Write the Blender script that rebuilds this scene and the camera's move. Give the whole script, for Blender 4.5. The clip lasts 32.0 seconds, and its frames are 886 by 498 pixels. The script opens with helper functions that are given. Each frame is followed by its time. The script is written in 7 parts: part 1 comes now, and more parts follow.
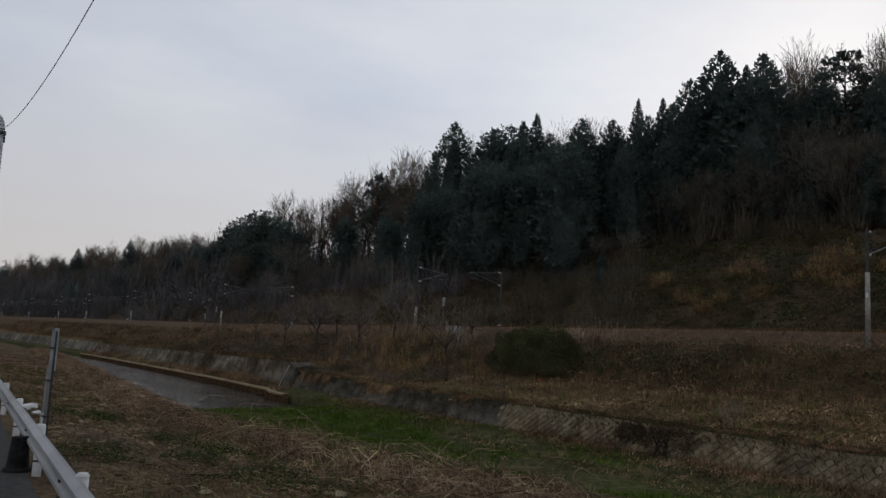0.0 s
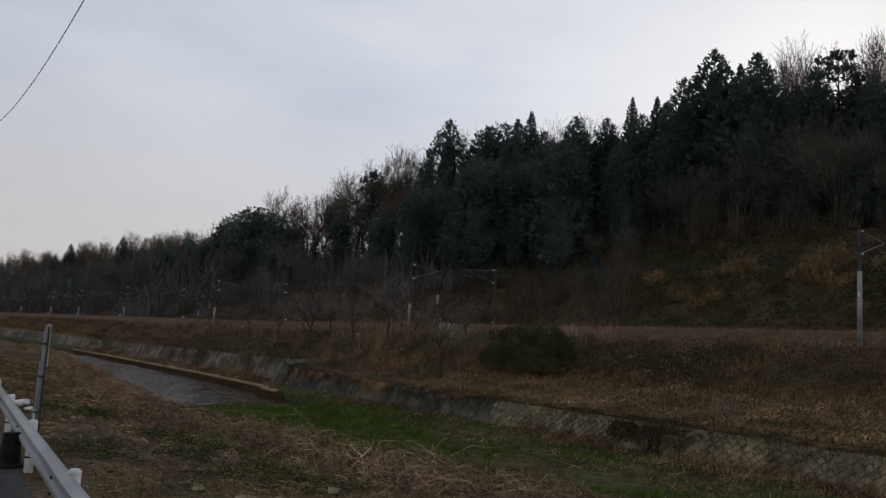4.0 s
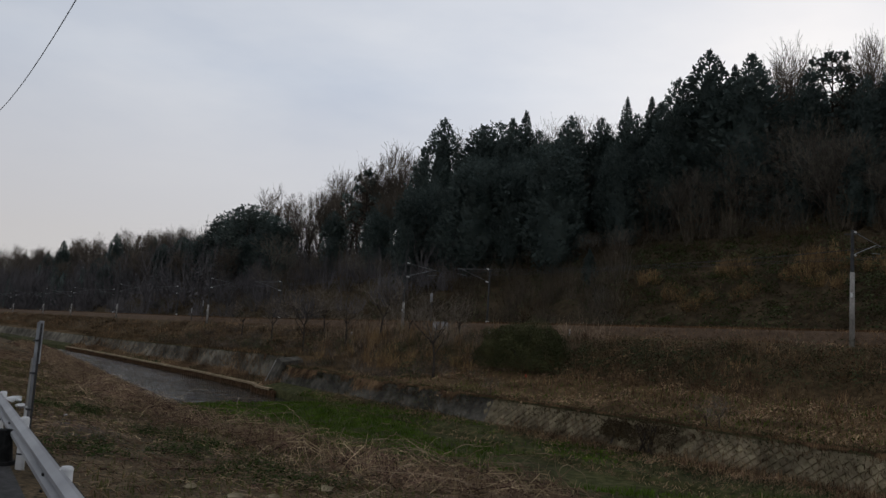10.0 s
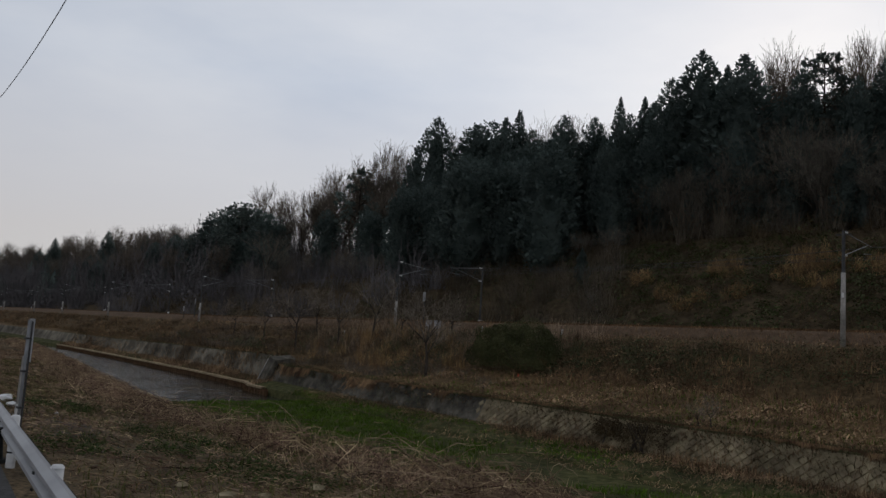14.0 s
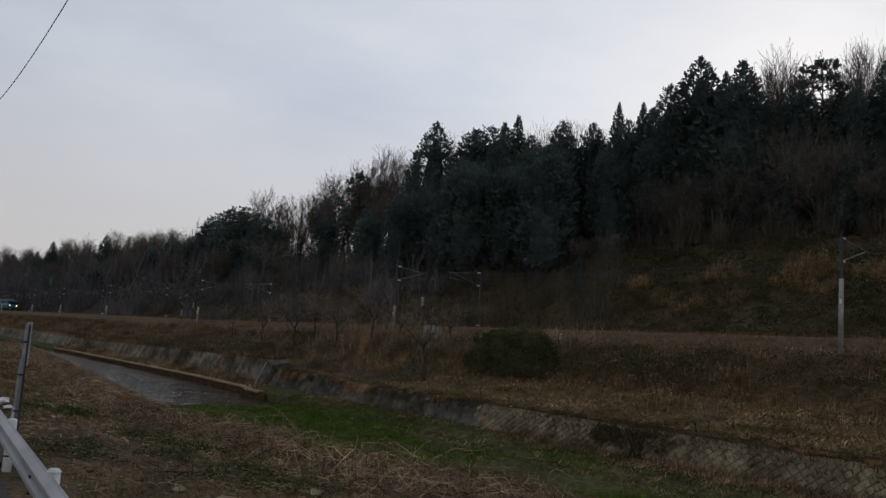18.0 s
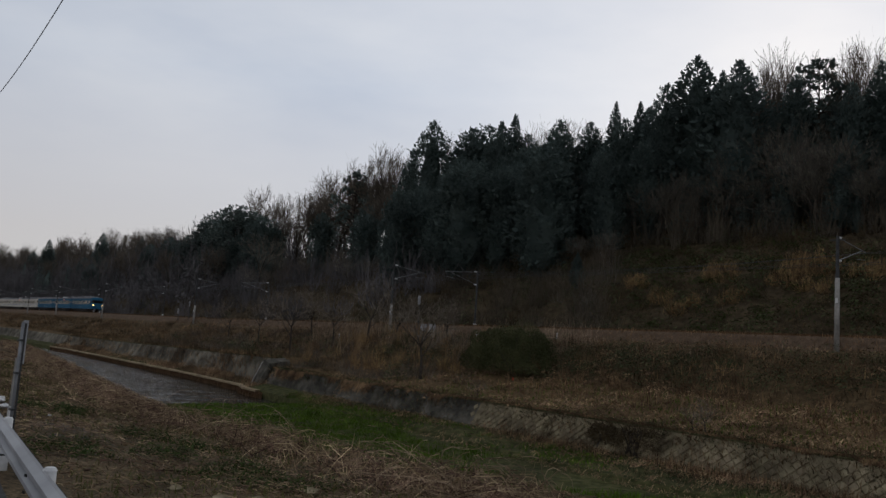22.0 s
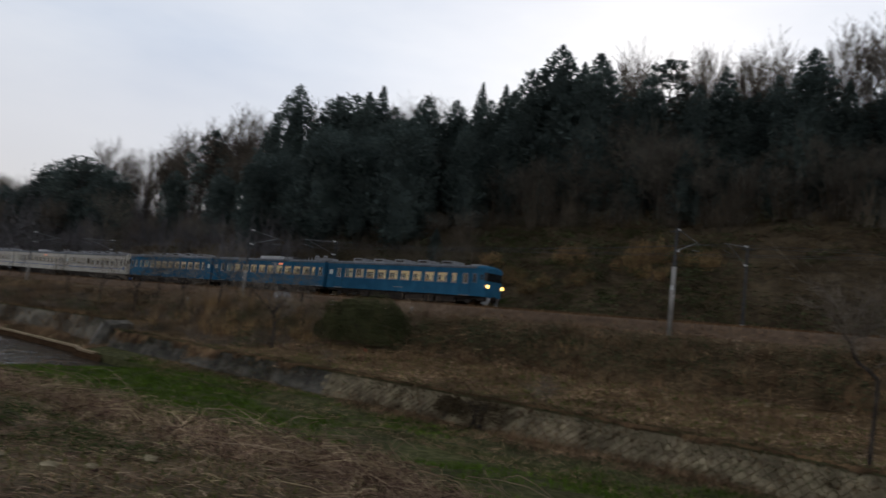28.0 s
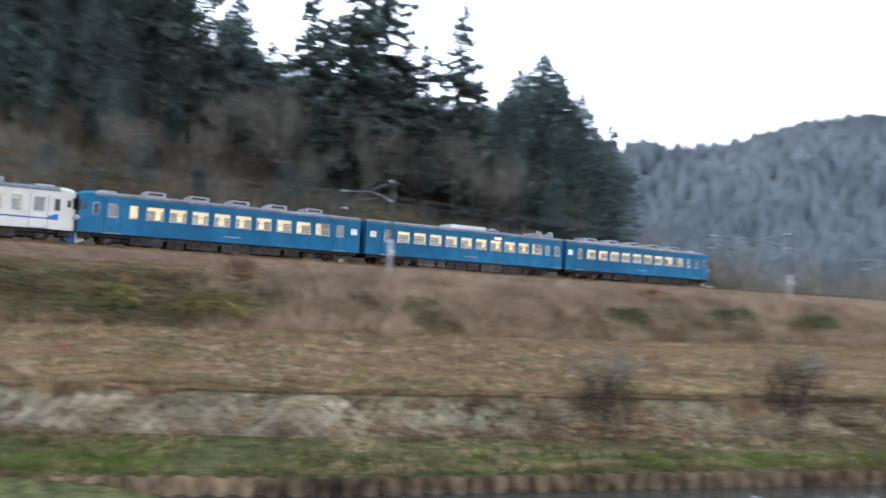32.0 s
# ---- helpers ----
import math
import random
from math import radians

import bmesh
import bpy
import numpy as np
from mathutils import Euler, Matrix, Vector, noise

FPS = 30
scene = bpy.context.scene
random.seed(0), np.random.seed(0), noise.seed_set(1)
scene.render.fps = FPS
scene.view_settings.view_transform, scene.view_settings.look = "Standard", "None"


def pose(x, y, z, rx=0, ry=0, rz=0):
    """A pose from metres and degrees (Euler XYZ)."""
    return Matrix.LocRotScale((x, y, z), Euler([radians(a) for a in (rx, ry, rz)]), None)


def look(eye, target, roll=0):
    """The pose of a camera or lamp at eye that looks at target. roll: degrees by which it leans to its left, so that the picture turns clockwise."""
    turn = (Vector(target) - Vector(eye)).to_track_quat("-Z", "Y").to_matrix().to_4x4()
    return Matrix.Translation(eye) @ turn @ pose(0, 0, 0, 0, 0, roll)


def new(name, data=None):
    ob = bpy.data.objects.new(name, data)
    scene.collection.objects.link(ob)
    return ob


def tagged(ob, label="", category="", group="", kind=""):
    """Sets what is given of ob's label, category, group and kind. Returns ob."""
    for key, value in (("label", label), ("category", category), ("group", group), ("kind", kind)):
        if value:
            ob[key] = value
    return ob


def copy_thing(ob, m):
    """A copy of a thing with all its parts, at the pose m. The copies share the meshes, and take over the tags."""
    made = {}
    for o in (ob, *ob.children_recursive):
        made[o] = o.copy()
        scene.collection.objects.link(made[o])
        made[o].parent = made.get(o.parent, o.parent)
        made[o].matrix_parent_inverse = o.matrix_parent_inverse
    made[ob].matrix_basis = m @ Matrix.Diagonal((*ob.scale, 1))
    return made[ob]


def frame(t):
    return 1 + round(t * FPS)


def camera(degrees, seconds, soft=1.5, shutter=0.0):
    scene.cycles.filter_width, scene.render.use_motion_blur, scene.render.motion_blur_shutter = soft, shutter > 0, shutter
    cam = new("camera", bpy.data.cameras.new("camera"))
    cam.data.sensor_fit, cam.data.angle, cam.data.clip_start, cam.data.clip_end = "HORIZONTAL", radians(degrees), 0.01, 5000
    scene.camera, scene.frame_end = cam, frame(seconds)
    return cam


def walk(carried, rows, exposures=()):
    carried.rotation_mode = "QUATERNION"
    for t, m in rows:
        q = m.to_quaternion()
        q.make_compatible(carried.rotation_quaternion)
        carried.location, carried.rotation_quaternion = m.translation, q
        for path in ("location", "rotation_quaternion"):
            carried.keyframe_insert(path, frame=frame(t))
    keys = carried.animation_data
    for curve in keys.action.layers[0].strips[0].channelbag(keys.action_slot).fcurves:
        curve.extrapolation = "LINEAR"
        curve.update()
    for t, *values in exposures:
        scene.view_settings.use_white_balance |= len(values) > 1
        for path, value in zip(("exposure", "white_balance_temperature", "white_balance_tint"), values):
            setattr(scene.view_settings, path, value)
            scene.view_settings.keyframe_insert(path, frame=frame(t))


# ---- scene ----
# x runs along the railway in the train's direction, y away from the camera across the stream, z up; the road lies at z = 0
EYE = 2.1
TURN = 50.5
cam = camera(57.64, 32.0, soft=1.5, shutter=0.75)
TURNS = [
    (0.0, 96.68, -2.96, -0.05),
    (0.5, 96.60, -3.04, -0.26),
    (1.0, 96.58, -3.13, -0.43),
    (1.5, 96.47, -2.98, -0.51),
    (2.0, 96.50, -3.06, -0.40),
    (2.5, 96.52, -3.14, -0.43),
    (3.0, 96.52, -3.18, -0.52),
    (3.5, 96.53, -3.17, -0.47),
    (5.5, 96.38, -3.10, -0.78),
    (6.0, 96.39, -3.19, -0.83),
    (6.5, 96.44, -3.31, -0.87),
    (7.0, 96.40, -3.31, -0.89),
    (7.5, 96.38, -3.27, -0.84),
    (8.0, 96.43, -3.28, -0.84),
    (8.5, 96.39, -3.13, -0.82),
    (9.0, 96.39, -3.23, -0.87),
    (9.5, 96.44, -3.35, -0.90),
    (10.0, 96.44, -3.43, -0.95),
    (10.5, 96.36, -3.50, -0.96),
    (11.0, 96.24, -3.50, -1.08),
    (11.5, 96.32, -3.43, -1.12),
    (12.0, 96.33, -3.29, -1.08),
    (12.5, 96.29, -3.25, -1.12),
    (13.0, 96.40, -3.41, -1.24),
    (13.5, 96.35, -3.57, -1.47),
    (14.0, 96.40, -3.58, -1.47),
    (14.5, 96.45, -3.58, -1.44),
    (16.5, 96.53, -3.71, -1.57),
    (17.0, 96.56, -3.77, -1.63),
    (17.5, 96.61, -3.76, -1.66),
    (18.0, 96.74, -3.76, -1.61),
    (18.5, 96.76, -3.86, -1.67),
    (19.0, 96.74, -3.85, -1.66),
    (19.5, 96.76, -3.90, -1.76),
    (20.0, 96.75, -3.94, -1.76),
    (20.5, 96.78, -3.94, -1.71),
    (21.0, 96.71, -3.86, -1.76),
    (21.5, 96.61, -3.70, -1.82),
    (22.0, 96.67, -3.81, -1.84),
    (22.5, 96.70, -3.99, -1.95),
    (23.0, 96.72, -4.01, -2.10),
    (23.5, 96.74, -4.05, -2.14),
    (24.0, 96.70, -3.94, -2.51),
    (24.5, 96.57, -3.84, -2.96),
    (26.5, 96.86, -4.02, -6.69),
    (27.0, 96.56, -4.80, -8.37),
    (27.5, 95.92, -5.56, -8.90),
    (28.0, 95.57, -6.16, -12.15),
    (28.5, 95.34, -6.21, -16.96),
    (29.0, 95.27, -5.67, -22.57),
    (29.5, 94.65, -4.08, -30.45),
    (30.0, 93.92, -2.86, -39.44),
    (30.5, 95.15, -2.97, -49.85),
    (31.0, 94.99, -1.68, -59.25),
    (31.5, 94.31, -1.86, -70.73),
    (32.0, 93.80, -3.02, -81.22),
]
EXPOSURES = [(0.0, 0.05), (24.5, 0.0), (26.5, 0.0), (27.5, 0.08), (28.0, 0.27), (28.5, 0.62), (29.0, 1.1), (29.5, 1.9),
             (30.0, 2.62), (30.5, 2.9), (31.0, 3.02), (31.5, 2.85), (32.0, 2.58)]
KELVIN = [(0.0, 6500), (28.5, 6400), (30.0, 5850), (32.0, 5750)]
EXPOSURES = [(t, e, float(np.interp(t, [k[0] for k in KELVIN], [k[1] for k in KELVIN])), 10.0) for t, e in EXPOSURES]
walk(cam, [(t, pose(0, 0, EYE, rx, ry, rz + TURN)) for t, rx, ry, rz in TURNS], EXPOSURES)

# ---------------------------------------------------------------- light
world = bpy.data.worlds.new("overcast_dusk")
scene.world = world
world.use_nodes = True
wn, wl = world.node_tree.nodes, world.node_tree.links
wn.clear()


def wnode(kind, **kw):
    n = wn.new(kind)
    for k, v in kw.items():
        n.inputs[k].default_value = v
    return n


tc = wn.new("ShaderNodeTexCoord")
sep = wn.new("ShaderNodeSeparateXYZ")
wl.new(tc.outputs["Generated"], sep.inputs[0])
stretch = wn.new("ShaderNodeMapping")
stretch.inputs["Scale"].default_value = (1.0, 1.0, 3.2)
wl.new(tc.outputs["Generated"], stretch.inputs[0])
cloud = wnode("ShaderNodeTexNoise", Scale=2.3, Detail=5.0, Roughness=0.55)
wl.new(stretch.outputs[0], cloud.inputs["Vector"])
ramp = wn.new("ShaderNodeValToRGB")
ramp.color_ramp.elements[0].position, ramp.color_ramp.elements[0].color = 0.3, (0.475, 0.518, 0.6, 1)
ramp.color_ramp.elements[1].position, ramp.color_ramp.elements[1].color = 0.72, (0.635, 0.652, 0.69, 1)
wl.new(cloud.outputs[0], ramp.inputs[0])
# a warm brighter band low over the horizon
low = wn.new("ShaderNodeMapRange")
low.inputs["From Min"].default_value, low.inputs["From Max"].default_value = 0.3, 0.1
wl.new(sep.outputs["Z"], low.inputs["Value"])
warm = wn.new("ShaderNodeMix")
warm.data_type = "RGBA"
warm.inputs["B"].default_value = (0.54, 0.515, 0.522, 1)
wl.new(low.outputs[0], warm.inputs["Factor"])
wl.new(ramp.outputs[0], warm.inputs["A"])
sky = wn.new("ShaderNodeTexSky")
sky.sky_type = "NISHITA"
sky.sun_disc = False
sky.sun_elevation, sky.sun_rotation = radians(22), radians(-25)
skyamount = wn.new("ShaderNodeMix")
skyamount.data_type = "RGBA"
skyamount.blend_type = "ADD"
skyamount.inputs["Factor"].default_value = 0.012
wl.new(warm.outputs["Result"], skyamount.inputs["A"])
wl.new(sky.outputs[0], skyamount.inputs["B"])
# the dusk sky is brightest over the hill, where the sun went down, and dim behind and overhead
side = wn.new("ShaderNodeVectorMath")
side.operation = "DOT_PRODUCT"
side.inputs[1].default_value = (0.17, 0.98, -0.1)
wl.new(tc.outputs["Generated"], side.inputs[0])
dusk = wn.new("ShaderNodeMapRange")
dusk.inputs["From Min"].default_value, dusk.inputs["From Max"].default_value = -0.5, 0.55
dusk.inputs["To Min"].default_value, dusk.inputs["To Max"].default_value = 0.82, 1.0
wl.new(side.outputs["Value"], dusk.inputs["Value"])
tint = wn.new("ShaderNodeMix")
tint.data_type, tint.blend_type = "RGBA", "MULTIPLY"
tint.inputs["Factor"].default_value = 1.0
wl.new(skyamount.outputs["Result"], tint.inputs["A"])
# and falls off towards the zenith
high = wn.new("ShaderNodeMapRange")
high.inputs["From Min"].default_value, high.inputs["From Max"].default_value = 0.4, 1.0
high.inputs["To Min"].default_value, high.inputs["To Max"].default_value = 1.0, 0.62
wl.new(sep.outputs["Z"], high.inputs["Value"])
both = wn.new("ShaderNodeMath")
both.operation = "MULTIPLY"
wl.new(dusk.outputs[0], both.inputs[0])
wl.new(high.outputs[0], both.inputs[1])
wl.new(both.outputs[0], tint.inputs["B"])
bg = wn.new("ShaderNodeBackground")
bg.inputs["Strength"].default_value = 1.0
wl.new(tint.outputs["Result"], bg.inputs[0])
wout = wn.new("ShaderNodeOutputWorld")
wl.new(bg.outputs[0], wout.inputs[0])

sun = new("sun", bpy.data.lights.new("sun", "SUN"))
sun.data.energy, sun.data.angle, sun.data.color = 0.2, radians(25), (1.0, 0.93, 0.85)
sun.matrix_world = look((-30, 70, 45), (0, 0, 0))

# ---------------------------------------------------------------- materials


def mat(name, c1, c2, scale=4.0, rough=0.85, bump=0.3, metal=0.0, vary=0.0, stains=0.35, far=0.13, spec=0.06, by_object=False, thin=0.0):
    """A two-tone surface: fine grain between c1 and c2, broad stains, relief; vary: how far single pieces differ."""
    m = bpy.data.materials.new(name)
    m.use_nodes = True
    n, l = m.node_tree.nodes, m.node_tree.links
    b = n["Principled BSDF"]
    b.inputs["Roughness"].default_value, b.inputs["Metallic"].default_value = rough, metal
    b.inputs["Specular IOR Level"].default_value = spec
    place = n.new("ShaderNodeNewGeometry").outputs["Position"] if by_object else n.new("ShaderNodeTexCoord").outputs["Object"]
    fine = n.new("ShaderNodeTexNoise")
    fine.inputs["Scale"].default_value, fine.inputs["Detail"].default_value = scale, 6
    l.new(place, fine.inputs["Vector"])
    r = n.new("ShaderNodeValToRGB")
    r.color_ramp.elements[0].position, r.color_ramp.elements[0].color = 0.33, (*c1, 1)
    r.color_ramp.elements[1].position, r.color_ramp.elements[1].color = 0.67, (*c2, 1)
    l.new(fine.outputs[0], r.inputs[0])
    broad = n.new("ShaderNodeTexNoise")
    broad.inputs["Scale"].default_value, broad.inputs["Detail"].default_value = scale * far, 4
    l.new(place, broad.inputs["Vector"])
    mr = n.new("ShaderNodeMapRange")
    mr.inputs["From Min"].default_value, mr.inputs["From Max"].default_value = 0.3, 0.7
    mr.inputs["To Min"].default_value, mr.inputs["To Max"].default_value = 1 - stains, 1 + stains * 0.6
    l.new(broad.outputs[0], mr.inputs["Value"])
    hsv = n.new("ShaderNodeHueSaturation")
    l.new(r.outputs[0], hsv.inputs["Color"])
    value = mr.outputs[0]
    if vary:
        src = n.new("ShaderNodeObjectInfo").outputs["Random"] if by_object else n.new("ShaderNodeNewGeometry").outputs["Random Per Island"]
        mv = n.new("ShaderNodeMapRange")
        mv.inputs["To Min"].default_value, mv.inputs["To Max"].default_value = 1 - vary, 1 + vary
        l.new(src, mv.inputs["Value"])
        mul = n.new("ShaderNodeMath")
        mul.operation = "MULTIPLY"
        l.new(value, mul.inputs[0]), l.new(mv.outputs[0], mul.inputs[1])
        value = mul.outputs[0]
        mh = n.new("ShaderNodeMapRange")
        mh.inputs["To Min"].default_value, mh.inputs["To Max"].default_value = 0.5 - vary * 0.04, 0.5 + vary * 0.04
        l.new(src, mh.inputs["Value"])
        l.new(mh.outputs[0], hsv.inputs["Hue"])
    l.new(value, hsv.inputs["Value"])
    l.new(hsv.outputs[0], b.inputs["Base Color"])
    if bump:
        bp = n.new("ShaderNodeBump")
        bp.inputs["Strength"].default_value, bp.inputs["Distance"].default_value = bump, 0.6 / scale
        l.new(fine.outputs[0], bp.inputs["Height"])
        l.new(bp.outputs[0], b.inputs["Normal"])
    if thin:
        # leaves and twigs let some of the sky's light through
        tl, mx = n.new("ShaderNodeBsdfTranslucent"), n.new("ShaderNodeMixShader")
        mx.inputs[0].default_value = thin
        l.new(hsv.outputs[0], tl.inputs["Color"])
        l.new(b.outputs[0], mx.inputs[1]), l.new(tl.outputs[0], mx.inputs[2])
        l.new(mx.outputs[0], n["Material Output"].inputs[0])
    return m


def glow(name, colour, strength):
    m = bpy.data.materials.new(name)
    m.use_nodes = True
    b = m.node_tree.nodes["Principled BSDF"]
    b.inputs["Base Color"].default_value = (*colour, 1)
    b.inputs["Emission Color"].default_value, b.inputs["Emission Strength"].default_value = (*colour, 1), strength
    return m


M_ASPHALT = mat("asphalt", (0.05, 0.05, 0.052), (0.085, 0.083, 0.08), 60, 0.9, 0.3)
M_VERGE = mat("verge_soil", (0.035, 0.029, 0.016), (0.165, 0.117, 0.07), 14, 0.95, 0.9, stains=0.5, far=0.06)
M_GRAVEL = mat("grey_gravel", (0.06, 0.056, 0.058), (0.16, 0.148, 0.15), 30, 0.95, 0.2, vary=0.5)
M_MUD = mat("bank_mud", (0.03, 0.024, 0.018), (0.07, 0.055, 0.04), 3, 0.9, 0.5)
M_BED = mat("mossy_river_bar", (0.026, 0.032, 0.01), (0.085, 0.08, 0.032), 2.5, 0.95, 0.5)
M_TERRACE = mat("terrace_straw_litter", (0.06, 0.0379, 0.0177), (0.15, 0.0967, 0.0452), 3, 0.95, 0.5)
M_EMBANK = mat("embankment_soil", (0.0536, 0.0365, 0.0187), (0.12, 0.0826, 0.0431), 3, 0.95, 0.5)
M_BALLAST = mat("rusty_ballast", (0.085, 0.058, 0.039), (0.16, 0.11, 0.074), 14, 0.95, 0.8)
M_HILL = mat("hill_litter", (0.045, 0.0344, 0.0209), (0.095, 0.0707, 0.0419), 1.2, 0.95, 0.6)
M_CONC = mat("weathered_concrete", (0.165, 0.134, 0.084), (0.28, 0.23, 0.15), 2.6, 0.9, 0.5, vary=0.16, stains=0.5, far=0.3)
M_CONC_PART = mat("weathered_concrete_block", (0.148, 0.121, 0.0797), (0.305, 0.255, 0.175), 1.1, 0.9, 0.4, vary=0.1, stains=0.6, far=0.3, by_object=True)
M_LEFTWALL = mat("stained_grey_concrete", (0.085, 0.076, 0.06), (0.205, 0.182, 0.142), 0.9, 0.95, 0.5, stains=0.65, far=0.3)
M_OLDWALL = mat("dark_old_stone_wall", (0.05, 0.046, 0.038), (0.13, 0.118, 0.096), 1.6, 0.95, 0.7, stains=0.5, far=0.25)
M_MOSS = mat("mossy_coping", (0.0585, 0.0585, 0.0257), (0.13, 0.117, 0.0644), 4, 0.95, 0.4)
M_CAP = mat("stained_capping_concrete", (0.22, 0.165, 0.1), (0.4, 0.3, 0.19), 3, 0.9, 0.4)
M_RUST = mat("rusted_steel", (0.06, 0.035, 0.012), (0.15, 0.085, 0.05), 8, 0.85, 0.4)
M_TANRUST = mat("tan_rusted_steel", (0.075, 0.05, 0.03), (0.24, 0.17, 0.105), 2.2, 0.85, 0.4, stains=0.7)
M_POLE = mat("pale_concrete_pole", (0.255, 0.239, 0.221), (0.357, 0.338, 0.308), 6, 0.85, 0.15)
M_STEEL = mat("galvanised_steel", (0.38, 0.39, 0.41), (0.52, 0.53, 0.55), 5, 0.5, 0.05, metal=0.15, spec=0.3)
M_GALV = mat("weathered_galvanised_steel", (0.16, 0.165, 0.17), (0.27, 0.275, 0.285), 5, 0.6, 0.05, metal=0.3, spec=0.25)
M_DARKSTEEL = mat("dark_painted_steel", (0.03, 0.03, 0.032), (0.06, 0.06, 0.06), 5, 0.6, 0.1, spec=0.3)
M_WHITE = mat("white_paint", (0.62, 0.62, 0.62), (0.78, 0.78, 0.77), 6, 0.6, 0.05, spec=0.3)
M_GUARD = mat("weathered_guardrail_paint", (0.27, 0.275, 0.285), (0.37, 0.375, 0.385), 1.2, 0.55, 0.02, metal=0.3, stains=0.35, spec=0.3)
M_BLACK = mat("black_rubber", (0.012, 0.012, 0.012), (0.03, 0.03, 0.03), 10, 0.8, 0.2)
M_RED = mat("faded_red_plastic", (0.42, 0.075, 0.045), (0.55, 0.12, 0.07), 8, 0.6, 0.05)
# paler and bluer than real needles: haze is put into the colour
M_CEDAR = mat("hazed_cedar_needles", (0.072, 0.098, 0.09), (0.13, 0.162, 0.148), 0.35, 0.9, 0.0, vary=0.25, far=0.3, spec=0.06, thin=0.5)
M_TWIGFAR = mat("distant_bare_twigs", (0.08, 0.075, 0.078), (0.145, 0.135, 0.135), 0.25, 0.95, 0.0, vary=0.2, far=0.2)
M_BRUSHDARK = mat("thicket_twigs", (0.075, 0.062, 0.046), (0.165, 0.135, 0.1), 0.4, 0.95, 0.0, vary=0.3, far=0.2, thin=0.35)
# distance haze is mixed into this foliage's grey-blue colour
M_HAZEWOOD = mat("haze_tinted_conifers", (0.083, 0.095, 0.105), (0.135, 0.148, 0.16), 0.03, 0.9, 0.0, vary=0.12, spec=0.1)
# these needles carry the cedars' haze in their colour
M_PINE = mat("hazed_pine_needles", (0.074, 0.098, 0.088), (0.134, 0.16, 0.142), 0.35, 0.9, 0.0, vary=0.25, far=0.3, spec=0.06, thin=0.5)
M_BARK = mat("bark", (0.035, 0.028, 0.023), (0.09, 0.075, 0.062), 4, 0.95, 0.4)
M_TWIG = mat("grey_brown_twigs", (0.08, 0.066, 0.053), (0.16, 0.134, 0.107), 2, 0.95, 0.0, vary=0.3)
M_SLOPETWIG = mat("brown_slope_twigs", (0.104, 0.093, 0.077), (0.225, 0.2, 0.165), 1.0, 0.95, 0.0, vary=0.35, thin=0.4)
M_PALETWIG = mat("pale_grey_twigs", (0.12, 0.1, 0.08), (0.25, 0.21, 0.168), 2, 0.95, 0.0, vary=0.25)
M_BRUSH = mat("hillside_brush", (0.046, 0.0335, 0.0191), (0.118, 0.0837, 0.0461), 0.35, 0.95, 0.0, vary=0.25, far=0.12, stains=0.45)
M_VINE = mat("evergreen_vine_leaves", (0.04, 0.048, 0.022), (0.1, 0.106, 0.05), 1.0, 0.85, 0.0, vary=0.4, spec=0.06, thin=0.2)
M_PAMPAS = mat("dry_pampas", (0.175, 0.124, 0.086), (0.38, 0.276, 0.19), 2, 0.95, 0.0, vary=0.35)
M_GOLDREED = mat("golden_dead_reeds", (0.13, 0.082, 0.042), (0.34, 0.222, 0.11), 2, 0.95, 0.0, vary=0.4)
M_STRAW = mat("dry_straw", (0.14, 0.0898, 0.0528), (0.37, 0.246, 0.15), 0.9, 0.95, 0.0, vary=0.4, far=0.25, stains=0.6)
M_DRYGRASS = mat("dry_bank_grass", (0.0765, 0.0478, 0.0282), (0.28, 0.176, 0.0983), 0.9, 0.95, 0.0, vary=0.38, far=0.2, stains=0.45)
M_GREEN = mat("fresh_grass", (0.0387, 0.0774, 0.00688), (0.103, 0.159, 0.0189), 0.8, 0.9, 0.0, vary=0.35, far=0.35, spec=0.06)
M_MOSSGRASS = mat("short_mossy_grass", (0.05, 0.062, 0.016), (0.115, 0.12, 0.035), 0.8, 0.9, 0.0, vary=0.35, far=0.35, spec=0.06)
M_CLUMP = mat("dark_green_weeds", (0.022, 0.036, 0.01), (0.055, 0.08, 0.02), 3.0, 0.9, 0.0, vary=0.4, thin=0.2)
M_MEADOW = mat("faded_meadow_grass", (0.085, 0.09, 0.03), (0.2, 0.19, 0.075), 1.0, 0.9, 0.0, vary=0.3, far=0.3)
M_BRAMBLE = mat("dry_bramble_canes", (0.09, 0.054, 0.037), (0.42, 0.285, 0.195), 1.5, 0.9, 0.0, vary=0.9)
M_HEDGE = mat("evergreen_shrub_leaves", (0.043, 0.05, 0.021), (0.104, 0.106, 0.047), 0.8, 0.9, 0.0, vary=0.22, spec=0.06)
M_YELLOW = mat("yellowish_shrub_leaves", (0.07, 0.062, 0.023), (0.21, 0.168, 0.066), 0.9, 0.9, 0.0, vary=0.25)
# real blue paint, its red raised so the colour holds some haze
M_BLUE = mat("sky_blue_train_paint", (0.02, 0.094, 0.17), (0.03, 0.124, 0.212), 0.9, 0.7, 0.02, stains=0.3, spec=0.05)
M_CREAM = mat("white_train_paint", (0.42, 0.39, 0.33), (0.5, 0.468, 0.4), 1.5, 0.5, 0.02, stains=0.15, spec=0.22)
M_STRIPE = mat("blue_stripe_paint", (0.025, 0.075, 0.23), (0.035, 0.1, 0.28), 1.5, 0.5, 0.02, stains=0.1, spec=0.22)
M_ROOF = mat("grey_train_roof", (0.1, 0.108, 0.12), (0.165, 0.175, 0.19), 3, 0.7, 0.1, spec=0.2)
